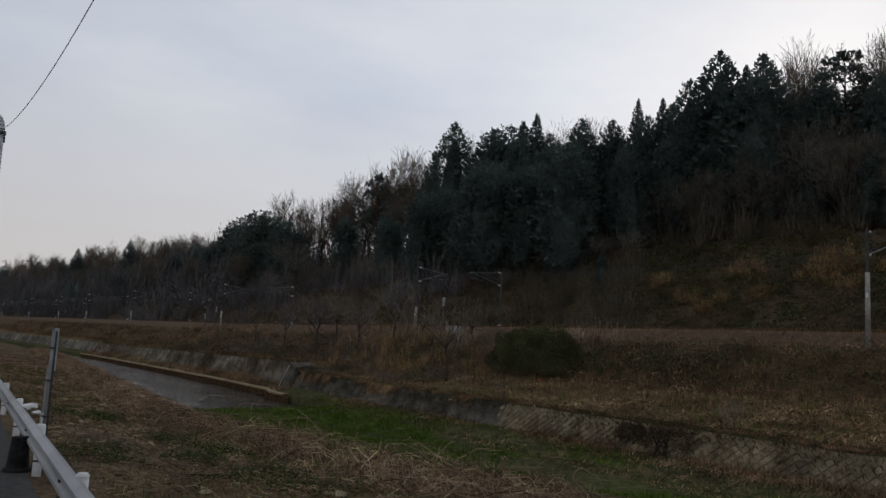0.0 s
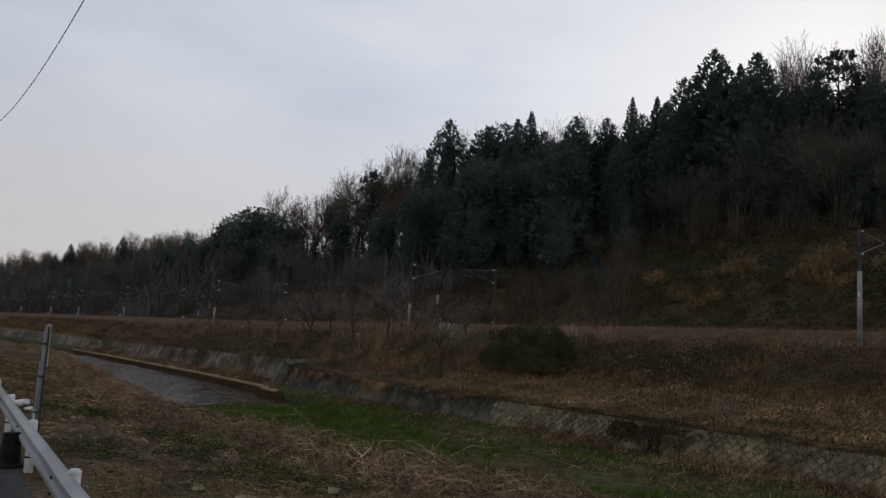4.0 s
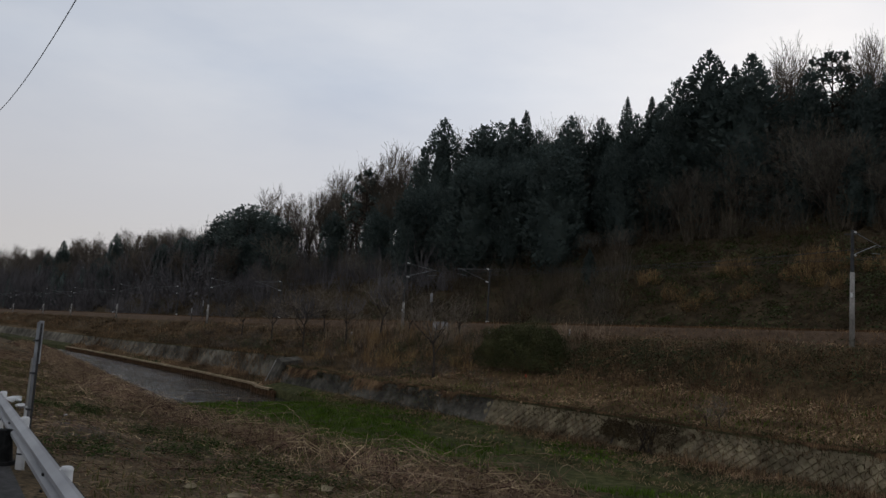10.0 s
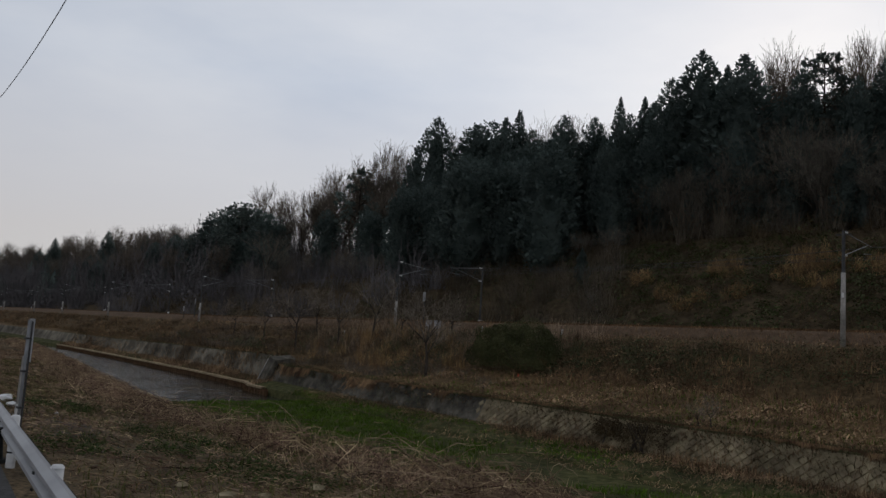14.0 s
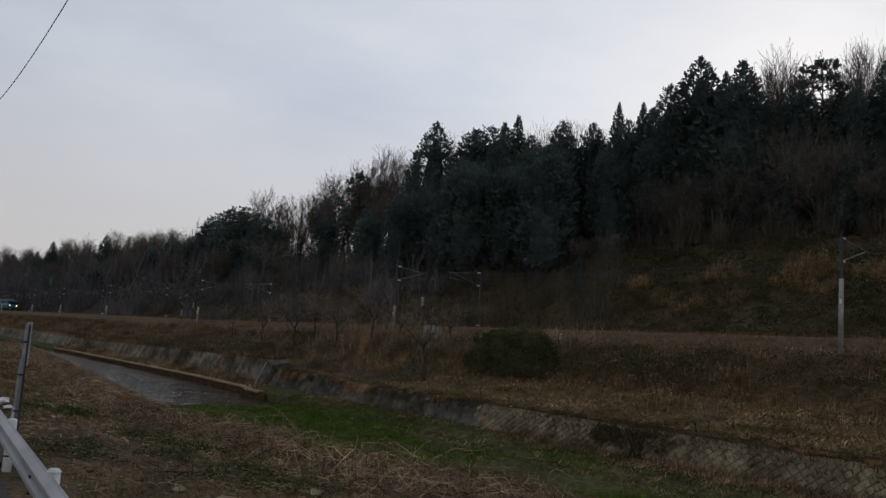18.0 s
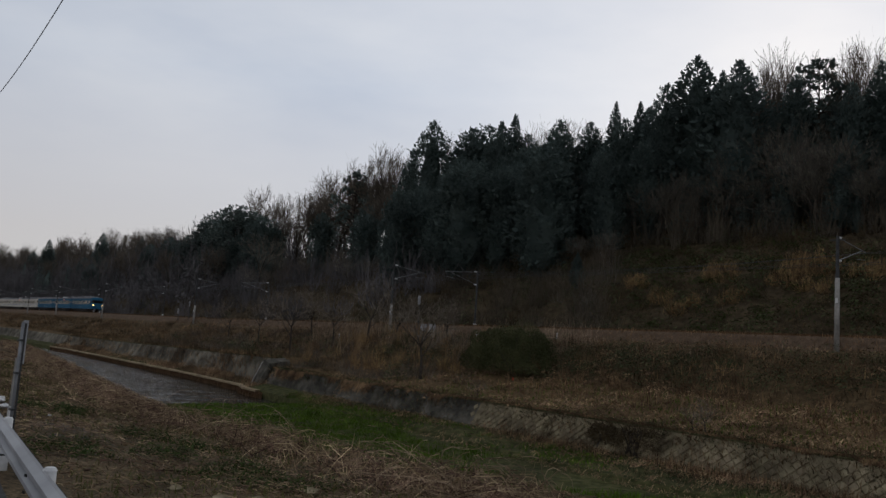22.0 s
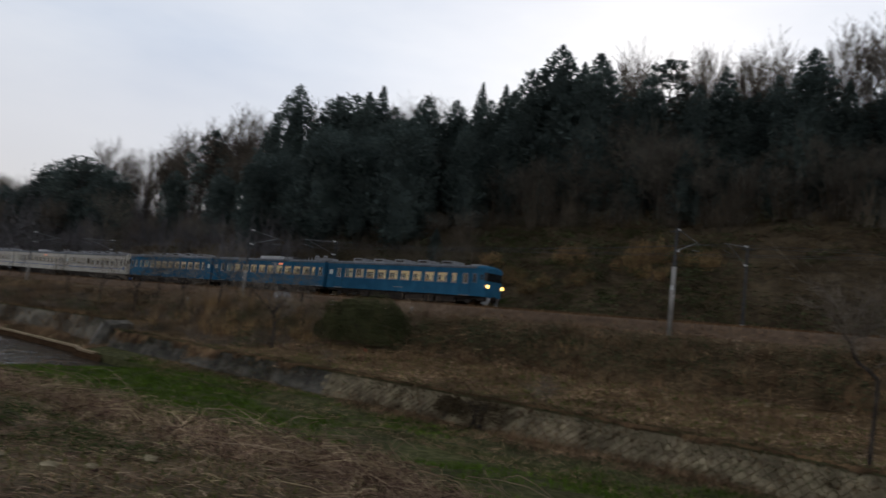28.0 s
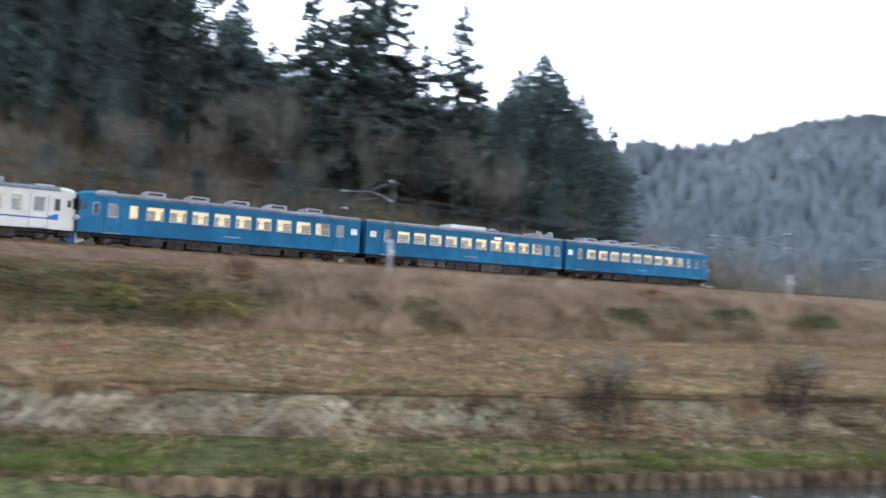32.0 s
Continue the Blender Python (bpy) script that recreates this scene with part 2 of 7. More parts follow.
M_UNDER = mat("dusty_underframe", (0.022, 0.018, 0.016), (0.052, 0.044, 0.038), 5, 0.9, 0.3)
M_DUSTY = mat("dusty_equipment", (0.036, 0.031, 0.027), (0.08, 0.071, 0.063), 5, 0.9, 0.2)
M_AC = mat("air_conditioner_grey", (0.22, 0.22, 0.225), (0.32, 0.32, 0.325), 4, 0.6, 0.1, spec=0.2)
M_PALE = mat("pale_grey_roof_unit", (0.4, 0.4, 0.4), (0.5, 0.5, 0.5), 4, 0.6, 0.1, spec=0.2)
M_SEAT = mat("seat_moquette", (0.22, 0.17, 0.11), (0.3, 0.24, 0.16), 8, 0.95, 0.1)
M_LINING = mat("cream_lining", (0.6, 0.55, 0.42), (0.68, 0.62, 0.5), 3, 0.6, 0.0, stains=0.08)
M_LIT = glow("saloon_light", (1.0, 0.78, 0.36), 0.72)
M_DIM = glow("dim_saloon_light", (1.0, 0.8, 0.5), 0.3)
M_HEAD = glow("headlight", (1.0, 0.55, 0.14), 5.0)
M_SIGN = glow("side_destination_light", (1.0, 0.3, 0.14), 0.5)
M_CABGLASS = mat("dark_cab_glass", (0.012, 0.014, 0.016), (0.02, 0.022, 0.025), 3, 0.15, 0.0, spec=0.3)


def clear_glass():
    m = bpy.data.materials.new("window_glass")
    m.use_nodes = True
    n, l = m.node_tree.nodes, m.node_tree.links
    n.clear()
    tr, gl, mx, o = n.new("ShaderNodeBsdfTransparent"), n.new("ShaderNodeBsdfGlossy"), n.new("ShaderNodeMixShader"), n.new("ShaderNodeOutputMaterial")
    gl.inputs["Roughness"].default_value = 0.05
    mx.inputs[0].default_value = 0.06
    tr.inputs[0].default_value = (0.93, 0.95, 0.94, 1)
    l.new(tr.outputs[0], mx.inputs[1]), l.new(gl.outputs[0], mx.inputs[2]), l.new(mx.outputs[0], o.inputs[0])
    return m


M_FROST = mat("frosted_pane", (0.6, 0.64, 0.64), (0.72, 0.75, 0.74), 6, 0.5, 0.0, stains=0.06)
# dark colour that stands for the dimness inside the vestibules
M_VESTIBULE_SHADE = mat("vestibule_shade_panel", (0.05, 0.04, 0.031), (0.09, 0.073, 0.056), 3, 0.7, 0.0)
M_GLASS = clear_glass()


def water():
    m = bpy.data.materials.new("stream_water")
    m.use_nodes = True
    n, l = m.node_tree.nodes, m.node_tree.links
    b = n["Principled BSDF"]
    b.inputs["Base Color"].default_value = (0.03, 0.03, 0.026, 1)
    b.inputs["Roughness"].default_value, b.inputs["IOR"].default_value = 0.1, 1.33
    co, mp, w = n.new("ShaderNodeTexCoord"), n.new("ShaderNodeMapping"), n.new("ShaderNodeTexNoise")
    mp.inputs["Scale"].default_value = (1.0, 0.42, 1)
    w.inputs["Scale"].default_value, w.inputs["Detail"].default_value = 0.9, 4
    bp = n.new("ShaderNodeBump")
    bp.inputs["Strength"].default_value, bp.inputs["Distance"].default_value = 0.7, 0.2
    l.new(co.outputs["Object"], mp.inputs[0]), l.new(mp.outputs[0], w.inputs["Vector"])
    l.new(w.outputs[0], bp.inputs["Height"]), l.new(bp.outputs[0], b.inputs["Normal"])
    return m


M_WATER = water()

# ---------------------------------------------------------------- mesh helpers
rng = np.random.default_rng(7)


def mesh_of(name, verts, faces, mats, slot=None, smooth=False):
    """A mesh from an (n, 3) array of points and an (m, 3 or 4) array of corners."""
    verts, faces = np.asarray(verts, dtype=np.float32).reshape(-1, 3), np.asarray(faces, dtype=np.int32)
    me = bpy.data.meshes.new(name)
    k = faces.shape[1]
    me.vertices.add(len(verts)), me.loops.add(faces.size), me.polygons.add(len(faces))
    me.vertices.foreach_set("co", verts.ravel())
    me.loops.foreach_set("vertex_index", faces.ravel())
    me.polygons.foreach_set("loop_start", np.arange(0, faces.size, k, dtype=np.int32))
    for m in mats if isinstance(mats, (list, tuple)) else [mats]:
        me.materials.append(m)
    if slot is not None:
        me.polygons.foreach_set("material_index", np.asarray(slot, dtype=np.int32))
    me.polygons.foreach_set("use_smooth", np.full(len(faces), smooth))
    me.update(calc_edges=True)
    return me


def strips(points, widths, sides):
    """Ribbons along (n, k, 3) points, (n, k) wide, spread along (n, 3) sides."""
    n, k, _ = points.shape
    off = sides[:, None, :] * widths[:, :, None] * 0.5
    v = np.stack([points - off, points + off], axis=2).reshape(-1, 3)
    i = (np.arange(n) * k * 2)[:, None] + (np.arange(k - 1) * 2)[None, :]
    f = np.stack([i, i + 1, i + 3, i + 2], axis=-1).reshape(-1, 4)
    return v, f


def tubes(p0, p1, r0, r1, sides=3):
    """Tapered prisms from p0 to p1."""
    p0, p1 = np.asarray(p0, float), np.asarray(p1, float)
    r0, r1 = np.asarray(r0, float), np.asarray(r1, float)
    d = p1 - p0
    d /= np.linalg.norm(d, axis=1, keepdims=True) + 1e-9
    ref = np.where(np.abs(d[:, 2:3]) > 0.9, np.array([[1.0, 0, 0]]), np.array([[0, 0, 1.0]]))
    u = np.cross(d, ref)
    u /= np.linalg.norm(u, axis=1, keepdims=True) + 1e-9
    w = np.cross(d, u)
    a = np.arange(sides) * 2 * np.pi / sides
    ring = u[:, None, :] * np.cos(a)[None, :, None] + w[:, None, :] * np.sin(a)[None, :, None]
    v = np.concatenate([p0[:, None, :] + ring * r0[:, None, None], p1[:, None, :] + ring * r1[:, None, None]], axis=1).reshape(-1, 3)
    base = (np.arange(len(p0)) * 2 * sides)[:, None]
    j = np.arange(sides)[None, :]
    k = (j + 1) % sides
    f = np.stack([base + j, base + k, base + sides + k, base + sides + j], axis=-1).reshape(-1, 4)
    return v, f


def cards(centres, u, w):
    """Leaf-like kites: four corners round each centre."""
    n = len(centres)
    v = np.stack([centres - u * 0.5, centres - w * 0.42 + u * 0.05, centres + u * 0.5, centres + w * 0.5 + u * 0.08], axis=1).reshape(-1, 3)
    return v, np.arange(n * 4, dtype=np.int32).reshape(-1, 4)


def unit(n):
    v = rng.normal(size=(n, 3))
    return v / np.linalg.norm(v, axis=1, keepdims=True)


def box(bm, x0, y0, z0, x1, y1, z1, m=None, bevel=0.0):
    r = bmesh.ops.create_cube(bm, size=1.0)
    t = Matrix.Translation(((x0 + x1) / 2, (y0 + y1) / 2, (z0 + z1) / 2)) @ Matrix.Diagonal((abs(x1 - x0), abs(y1 - y0), abs(z1 - z0), 1))
    bmesh.ops.transform(bm, matrix=t if m is None else m @ t, verts=r["verts"])
    if bevel:
        bmesh.ops.bevel(bm, geom=[e for e in bm.edges if all(v in set(r["verts"]) for v in e.verts)], offset=bevel, segments=2, affect="EDGES", profile=0.7)


def rod(bm, a, b, r, r2=None, seg=10):
    a, b = Vector(a), Vector(b)
    q = (b - a).to_track_quat("Z", "Y").to_matrix().to_4x4()
    bmesh.ops.create_cone(bm, cap_ends=True, segments=seg, radius1=r, radius2=r if r2 is None else r2, depth=(b - a).length,
                          matrix=Matrix.Translation((a + b) / 2) @ q)


def part(name, bm, material, parent, label="", smooth=False):
    me = bpy.data.meshes.new(name)
    bm.to_mesh(me)
    bm.free()
    me.materials.append(material)
    if smooth:
        me.shade_smooth()
    ob = new(name, me)
    ob.parent = parent
    if label:
        tagged(ob, label)
    return ob


def boxes(name, material, parent, *specs, bevel=0.0, label=""):
    bm = bmesh.new()
    for s in specs:
        box(bm, *s, bevel=bevel)
    return part(name, bm, material, parent, label)


def mpart(name, me, parent, label=""):
    ob = new(name, me)
    ob.parent = parent
    if label:
        tagged(ob, label)
    return ob


def thing(name, label, category, group="", m=None):
    ob = tagged(new(name), label, category, group)
    ob.empty_display_size = 0.3
    if m is not None:
        ob.matrix_world = m
    return ob


def setting(name, me, label="", category=""):
    return tagged(new(name, me), label, category, kind="structure")


def stuff(name, v, f, material, label, category):
    return tagged(new(name, mesh_of(name, v, f, material)), label, category, kind="stuff")


# ---------------------------------------------------------------- the lie of the land


def along(x, xs, ys):
    return np.interp(x, xs, ys)


def smooth01(u):
    u = np.clip(u, 0, 1)
    return u * u * (3 - 2 * u)


def rail_z(x):
    return along(x, [-900, -206, -113, -60, -35, 0, 12, 40, 66, 130], [3.9, 3.75, 3.62, 4.0, 4.2, 4.42, 4.5, 4.67, 4.93, 5.6])


def bend(x):
    """How far the railway swings away from the straight."""
    u = np.clip(-x - 50.9, 0, 250)
    return (np.where(u < 49.7, 0.0006036 * u * u, 0.06 * (u - 24.85)) - 0.75 * np.exp(-((x + 2) / 50) ** 2)
            + 1.3 * smooth01((x - 30) / 50) + 16 * smooth01((x - 78) / 75) + 0.25 * np.maximum(x - 140, 0))


def upstream(x):
    """1 beyond the corner where the wall steps back and stands higher."""
    return smooth01((-62.6 - x) / 0.9)


def wall_y(x):
    return along(x, [-900, -130, -80, -42, -12, 0, 9, 22, 30, 60, 900], [60, 41, 37.5, 33.0, 30.4, 28.2, 24.6, 21.6, 19.6, 15.5, 12]) + 0.9 * upstream(x)


def wall_top(x):
    return -1.0 + upstream(x) * along(x, [-160, -120, -97, -77, -64], [0.25, 0.3, 0.5, 0.65, 0.85])


def edge_y(x):
    """The brink of the near bank."""
    return along(x, [-900, -100, -58, -38, -23, -16, -9.8, -7, -1, 5, 20, 900], [44, 21, 15.5, 11.8, 9.2, 10.0, 10.6, 9.6, 6.8, 5.5, 4.7, 4])


def guard_y(x):
    return np.where(x > -60, 1.235 - 0.144 * np.minimum(x, 3.0), 9.875 + 0.035 * (-60 - x))


def pile_y(x):
    return wall_y(x) - along(x, [-900, -58, -20, 2, 10, 900], [2.4, 2.6, 4.0, 4.6, 4.2, 3.0])


def bar(x):
    """1 where the grassy bar fills the stream bed."""
    return smooth01((x + 54) / 5) * smooth01((8 - x) / 6)


def ridge_z(x):
    return along(x, [-900, -300, -195, -135, -113, -72, -17, 30, 60, 85, 110, 900], [24, 18, 17, 17.5, 21, 21, 21, 18, 14.5, 9, 5, 5])


LAND = [M_ASPHALT, M_VERGE, M_MUD, M_BED, M_CONC, M_TERRACE, M_EMBANK, M_BALLAST, M_HILL, M_OLDWALL, M_LEFTWALL]


def profile(x):
    """Breakpoints (y, z, bumpiness) across the valley at x, near to far, for arrays of x."""
    g, e, w, p, b = guard_y(x), edge_y(x), wall_y(x), pile_y(x), bend(x)
    r, k = rail_z(x), bar(x)
    bed = -3.75 + 0.95 * k
    o = np.zeros_like(x)
    foot = np.maximum(42.5 + b, w + 6)
    rows = [(o - 900, o), (o - 60, o), (g - 9, o), (g - 0.1, o), (g + 0.35, o - 0.04), (e - 3, o - 0.28), (e, o - 0.55), (e + 2.4, o - 1.8),
            (np.minimum(e + 5.5, p - 3), bed - 0.1), (p - 0.06, bed), (p, -2.7 + o), (w - 0.75, o - 2.28), (w, wall_top(x)), (w + 5, 0.6 * wall_top(x) + 0.05),
            (foot, o + 0.1), (foot + 2.6, 0.42 * (r - 1.15)), (50.2 + b, r - 1.2), (51.5 + b, r - 1.02), (52.4 + b, r - 0.18), (59.4 + b, r - 0.18),
            (60.3 + b, r - 0.9), (63.0 + b, r - 1.25)]
    z0, zr, ys = r - 1.25, ridge_z(x), 63.0 + b
    for u in (0.12, 0.3, 0.55, 0.78, 1.0):
        rows.append((ys + u * 36, z0 + (zr - z0) * min(1.0, 1.45 * u ** 0.95 - 0.45 * u * u)))
    rows.append((ys + 70, zr + 8 * smooth01((115 - x) / 60)))
    rows.append((ys + 330, 0.35 * zr + 2))
    rows.append((o + 1500, o + 10))
    return rows


CUTS = [1, 4, 6, 2, 8, 5, 6, 5, 7, 1, 8, 4, 7, 10, 6, 8, 3, 4, 4, 3, 4, 5, 6, 8, 7, 7, 8, 8, 4]
ZONE = [1, 1, 0, 1, 1, 1, 2, 2, 3, 3, 3, 4, 5, 5, 6, 6, 6, 7, 7, 7, 8, 8, 8, 8, 8, 8, 8, 8, 8]
ROUGH = [0, 0, 0, 0, .05, .12, .15, .12, .1, 0, .12, 0, .12, .12, .12, .1, .05, .02, 0, .03, .15, .3, .5, .6, .6, .7, 1, 2, 0]


def lumps(x, y):
    return (np.sin(x * 1.3 + 2 * np.sin(y * 0.7)) + np.sin(y * 1.7 + 1.5 * np.sin(x * 0.9)) + 0.6 * np.sin(x * 3.1 + y * 2.3)
            + 1.6 * np.sin(x * 0.31 + y * 0.17 + 1) + 0.5 * np.sin(x * 5.3 - y * 4.1)) / 3.0


def far_hills(x, y):
    """The hills that close the valley beyond the bend."""
    def dome(cx, cy, sx, sy, h):
        return h * np.exp(-((x - cx) / sx) ** 2 - ((y - cy) / sy) ** 2)
    return dome(345, 240, 115, 90, 60) + dome(215, 290, 64, 80, 45) + dome(520, 240, 160, 140, 80)


def ground(x, y):
    """The ground's height at arrays of x and y."""
    x, y = np.broadcast_arrays(np.asarray(x, float), np.asarray(y, float))
    z = np.zeros_like(x)
    rows = profile(x)
    for i in range(len(rows) - 1):
        (y0, z0), (y1, z1) = rows[i], rows[i + 1]
        inside = (y >= y0) & (y < y1)
        u = (y - y0) / np.maximum(y1 - y0, 1e-6)
        r = ROUGH[i] * np.minimum(1, 4 * np.minimum(u, 1 - u))
        z = np.where(inside, z0 + (z1 - z0) * u + r * lumps(x, y), z)
    return z + far_hills(x, y)


GX = np.concatenate([np.arange(-1500, -300, 60), np.arange(-300, -110, 4), np.arange(-110, 60, 0.7), np.arange(60, 160, 4), np.arange(160, 420, 13), np.arange(420, 1500, 90)])


def build_ground():
    rows = profile(GX)
    ys, zones = [], []
    for i, n in enumerate(CUTS):
        for j in range(n):
            ys.append(rows[i][0] + (rows[i + 1][0] - rows[i][0]) * (j / n))
            zones.append(ZONE[i])
    ys.append(rows[-1][0])
    Y = np.array(ys)
    X = np.broadcast_to(GX, Y.shape)
    Z = ground(X, Y + 1e-5)
    n, m = Y.shape
    v = np.stack([X, Y, Z], axis=-1).reshape(-1, 3)
    i, j = np.meshgrid(np.arange(n - 1), np.arange(m - 1), indexing="ij")
    a = i * m + j
    f = np.stack([a, a + 1, a + m + 1, a + m], axis=-1).reshape(-1, 4)
    slot = np.repeat(np.array(zones[:n - 1]), m - 1)
    east = np.tile(GX[:-1], n - 1)
    slot = np.where((slot == 4) & (east > -63.5) & (east < -33.5), 9, slot)
    slot = np.where((slot == 4) & (east <= -63.5), 10, slot)
    ob = setting("ground", mesh_of("ground", v, f, LAND, slot, True), "rough valley floor of soil, straw litter and leaf litter", "ground")
    return ob


build_ground()

# the stream: one flat sheet between the banks
wx = np.arange(-300, 120, 2.0)
wv = np.concatenate([np.stack([wx, edge_y(wx) + 2.5, np.full_like(wx, -3.2)], 1), np.stack([wx, pile_y(wx) - 0.02, np.full_like(wx, -3.2)], 1)])
wi = np.arange(len(wx) - 1)
setting("water", mesh_of("water", wv, np.stack([wi, wi + 1, wi + 1 + len(wx), wi + len(wx)], 1), M_WATER), "grey rippled stream reflecting the sky", "water")

# ---------------------------------------------------------------- stream walls, road, track


def build_revetment():
    # coping along the top of the sloped wall
    xs = np.arange(-150, 62, 1.0)
    w = wall_y(xs)
    ring = [(-0.06, -1.04), (-0.06, -0.965), (0.18, -0.965), (0.18, -1.05)]
    v = np.stack([np.stack([xs, w + dy, wall_top(xs) + 1 + z], 1) for dy, z in ring], 1).reshape(-1, 3)
    i = np.arange(len(xs) - 1) * 4
    f = np.concatenate([np.stack([i + a, i + b, i + 4 + b, i + 4 + a], 1) for a, b in ((0, 1), (1, 2), (2, 3))])
    wall = setting("revetment_wall", mesh_of("revetment_wall", v, f, M_MOSS), "sloped revetment of weathered grey concrete blocks", "wall")
    # diamond-laid blocks, proud of the slope
    h, pitch = 1.48, 0.44
    k = pitch / 2 - 0.014
    tile_v = [(-k, 0, 0), (0, -k, 0), (k, 0, 0), (0, k, 0), (-k + .03, 0, .04), (0, -k + .03, .04), (k - .03, 0, .04), (0, k - .03, .04)]
    tile_f = [(0, 1, 5, 4), (1, 2, 6, 5), (2, 3, 7, 6), (3, 0, 4, 7), (4, 5, 6, 7)]
    tile = mesh_of("block", tile_v, tile_f, M_CONC_PART)
    joined_v, joined_f, count, near = [], [], 0, 0
    random.seed(4)
    for row in range(7):
        s = 0.2 + row * pitch / 2
        if s > h - 0.2:
            break
        n = int(200 / pitch)
        for c in range(n):
            x = -145 + c * pitch + (row % 2) * pitch / 2
            if x < -33.5 + 1.5 * random.random() or random.random() < 0.05:
                continue
            dy = float(wall_y(np.array(x + 0.3)) - wall_y(np.array(x - 0.3))) / 0.6
            along_v = Vector((1, dy, 0)).normalized()
            up_v = Vector((0, 0.75, 1.28)).normalized()
            nrm = along_v.cross(up_v).normalized()
            o = Vector((x, float(wall_y(np.array(x))) - 0.75, -2.28)) + up_v * s
            m = Matrix((along_v, nrm.cross(along_v), nrm)).transposed().to_4x4()
            m.translation = o + nrm * random.uniform(-0.004, 0.012)
            if -4 < x < 22 and near < 300:
                ob = new("block", tile)
                ob.parent = wall
                ob.matrix_world = m
                near += 1
            else:
                joined_v += [m @ Vector(p) for p in tile_v]
                joined_f += [tuple(a + count * 8 for a in q) for q in tile_f]
                count += 1
    # the buttress at the corner, with a pale drain pipe down its face
    bm = bmesh.new()
    y0 = float(wall_y(np.array(-60.0)))
    for x0, x1 in ((-63.0, -62.0),):
        lo = [bm.verts.new((x, y, -2.9)) for x, y in ((x0, y0 - 1.35), (x1, y0 - 1.35), (x1, y0 + 1.8), (x0, y0 + 1.8))]
        hi = [bm.verts.new((x, y, z)) for x, y, z in ((x0, y0 - 0.2, -0.35), (x1, y0 - 0.2, -0.6), (x1, y0 + 1.8, -0.35), (x0, y0 + 1.8, -0.1))]
        bm.faces.new(hi), bm.faces.new(list(reversed(lo)))
        for k in range(4):
            bm.faces.new((lo[k], lo[(k + 1) % 4], hi[(k + 1) % 4], hi[k]))
    buttress = part("buttress", bm, M_OLDWALL, wall, "dark mossy concrete buttress")
    bm = bmesh.new()
    rod(bm, (-63.05, y0 - 1.3, -2.6), (-63.05, y0 - 0.25, -0.5), 0.05, None, 8)
    part("drain_pipe", bm, M_POLE, buttress, "pale drain pipe")
    ob = new("block_course", mesh_of("block_course", np.array([tuple(p) for p in joined_v]), np.array(joined_f), M_CONC))
    ob.parent = wall
    tagged(ob, "mossy concrete blocks laid as diamonds", kind="stuff")


def build_piles():
    # corrugated sheet piles with a timber-coloured capping
    for name, x0, x1, cap in (("sheet_pile_wall", -141.0, -57.0, True), ("sheet_pile_wall", 2.0, 60.0, False)):
        v, f, xs = [], [], []
        p = 0.62
        n = int((x1 - x0) / p)
        for c in range(n):
            for u, d in ((0.0, 0.0), (0.32, 0.0), (0.46, -0.26), (0.86, -0.26)):
                xs.append((x0 + (c + u) * p, d))
        for x, d in xs:
            y = float(pile_y(np.array(x))) - 0.12 + d
            v += [(x, y, -3.9), (x, y, -2.72)]
        f = [(2 * i, 2 * i + 2, 2 * i + 3, 2 * i + 1) for i in range(len(xs) - 1)]
        ob = setting(name, mesh_of(name, np.array(v), np.array(f), M_RUST if cap else M_TANRUST), "rusty corrugated sheet piling along the stream", "retaining wall")
        if cap:
            ax = np.arange(x0, x1, 1.5)
            y = pile_y(ax)
            ring = [(-0.42, -2.74), (-0.42, -2.58), (-0.02, -2.57), (-0.02, -2.74)]
            cv = np.stack([np.stack([ax, y + dy, np.full_like(ax, z)], 1) for dy, z in ring], 1).reshape(-1, 3)
            i = np.arange(len(ax) - 1) * 4
            cf = np.concatenate([np.stack([i + a, i + (a + 1) % 4, i + 4 + (a + 1) % 4, i + 4 + a], 1) for a in range(4)])
            mpart("capping_beam", mesh_of("capping_beam", cv, cf, M_CAP), ob, "tan stained capping beam")


def build_track(name, off):
    xs = np.concatenate([np.arange(-700, -120, 8), np.arange(-120, 200, 2.5)])
    y, z = 57.8 + off + bend(xs), rail_z(xs)
    v, f, base = [], [], 0
    for side in (-0.53, 0.53):
        for dy, dz in ((-0.035, -0.15), (-0.035, 0), (0.035, 0), (0.035, -0.15)):
            v.append(np.stack([xs, y + side + dy, z + dz], 1))
    n = len(xs)
    for s in range(2):
        for a in range(4):
            i = np.arange(n - 1)
            p, q = (s * 4 + a) * n, (s * 4 + (a + 1) % 4) * n
            f.append(np.stack([p + i, p + i + 1, q + i + 1, q + i], 1))
    tr = setting(name, mesh_of(name, np.concatenate(v), np.concatenate(f), M_RUST), "pair of rusty steel rails on concrete sleepers", "railway track")
    sx = np.arange(-130, 150, 0.62)
    sy, sz = 57.8 + off + bend(sx), rail_z(sx) - 0.14
    corners = np.array([(-.12, -1, -.1), (.12, -1, -.1), (.12, 1, -.1), (-.12, 1, -.1), (-.1, -1, .0), (.1, -1, .0), (.1, 1, .0), (-.1, 1, .0)])
    sv = (np.stack([sx, sy, sz], 1)[:, None, :] + corners[None]).reshape(-1, 3)
    q = np.array([(0, 1, 5, 4), (1, 2, 6, 5), (2, 3, 7, 6), (3, 0, 4, 7), (4, 5, 6, 7)])
    sf = ((np.arange(len(sx)) * 8)[:, None, None] + q[None]).reshape(-1, 4)
    ob = mpart("sleepers", mesh_of("sleepers", sv, sf, M_CONC), tr, "row of grey concrete sleepers")
    tagged(ob, kind="stuff")


build_revetment()
build_piles()
build_track("railway_track_near", -3.8)
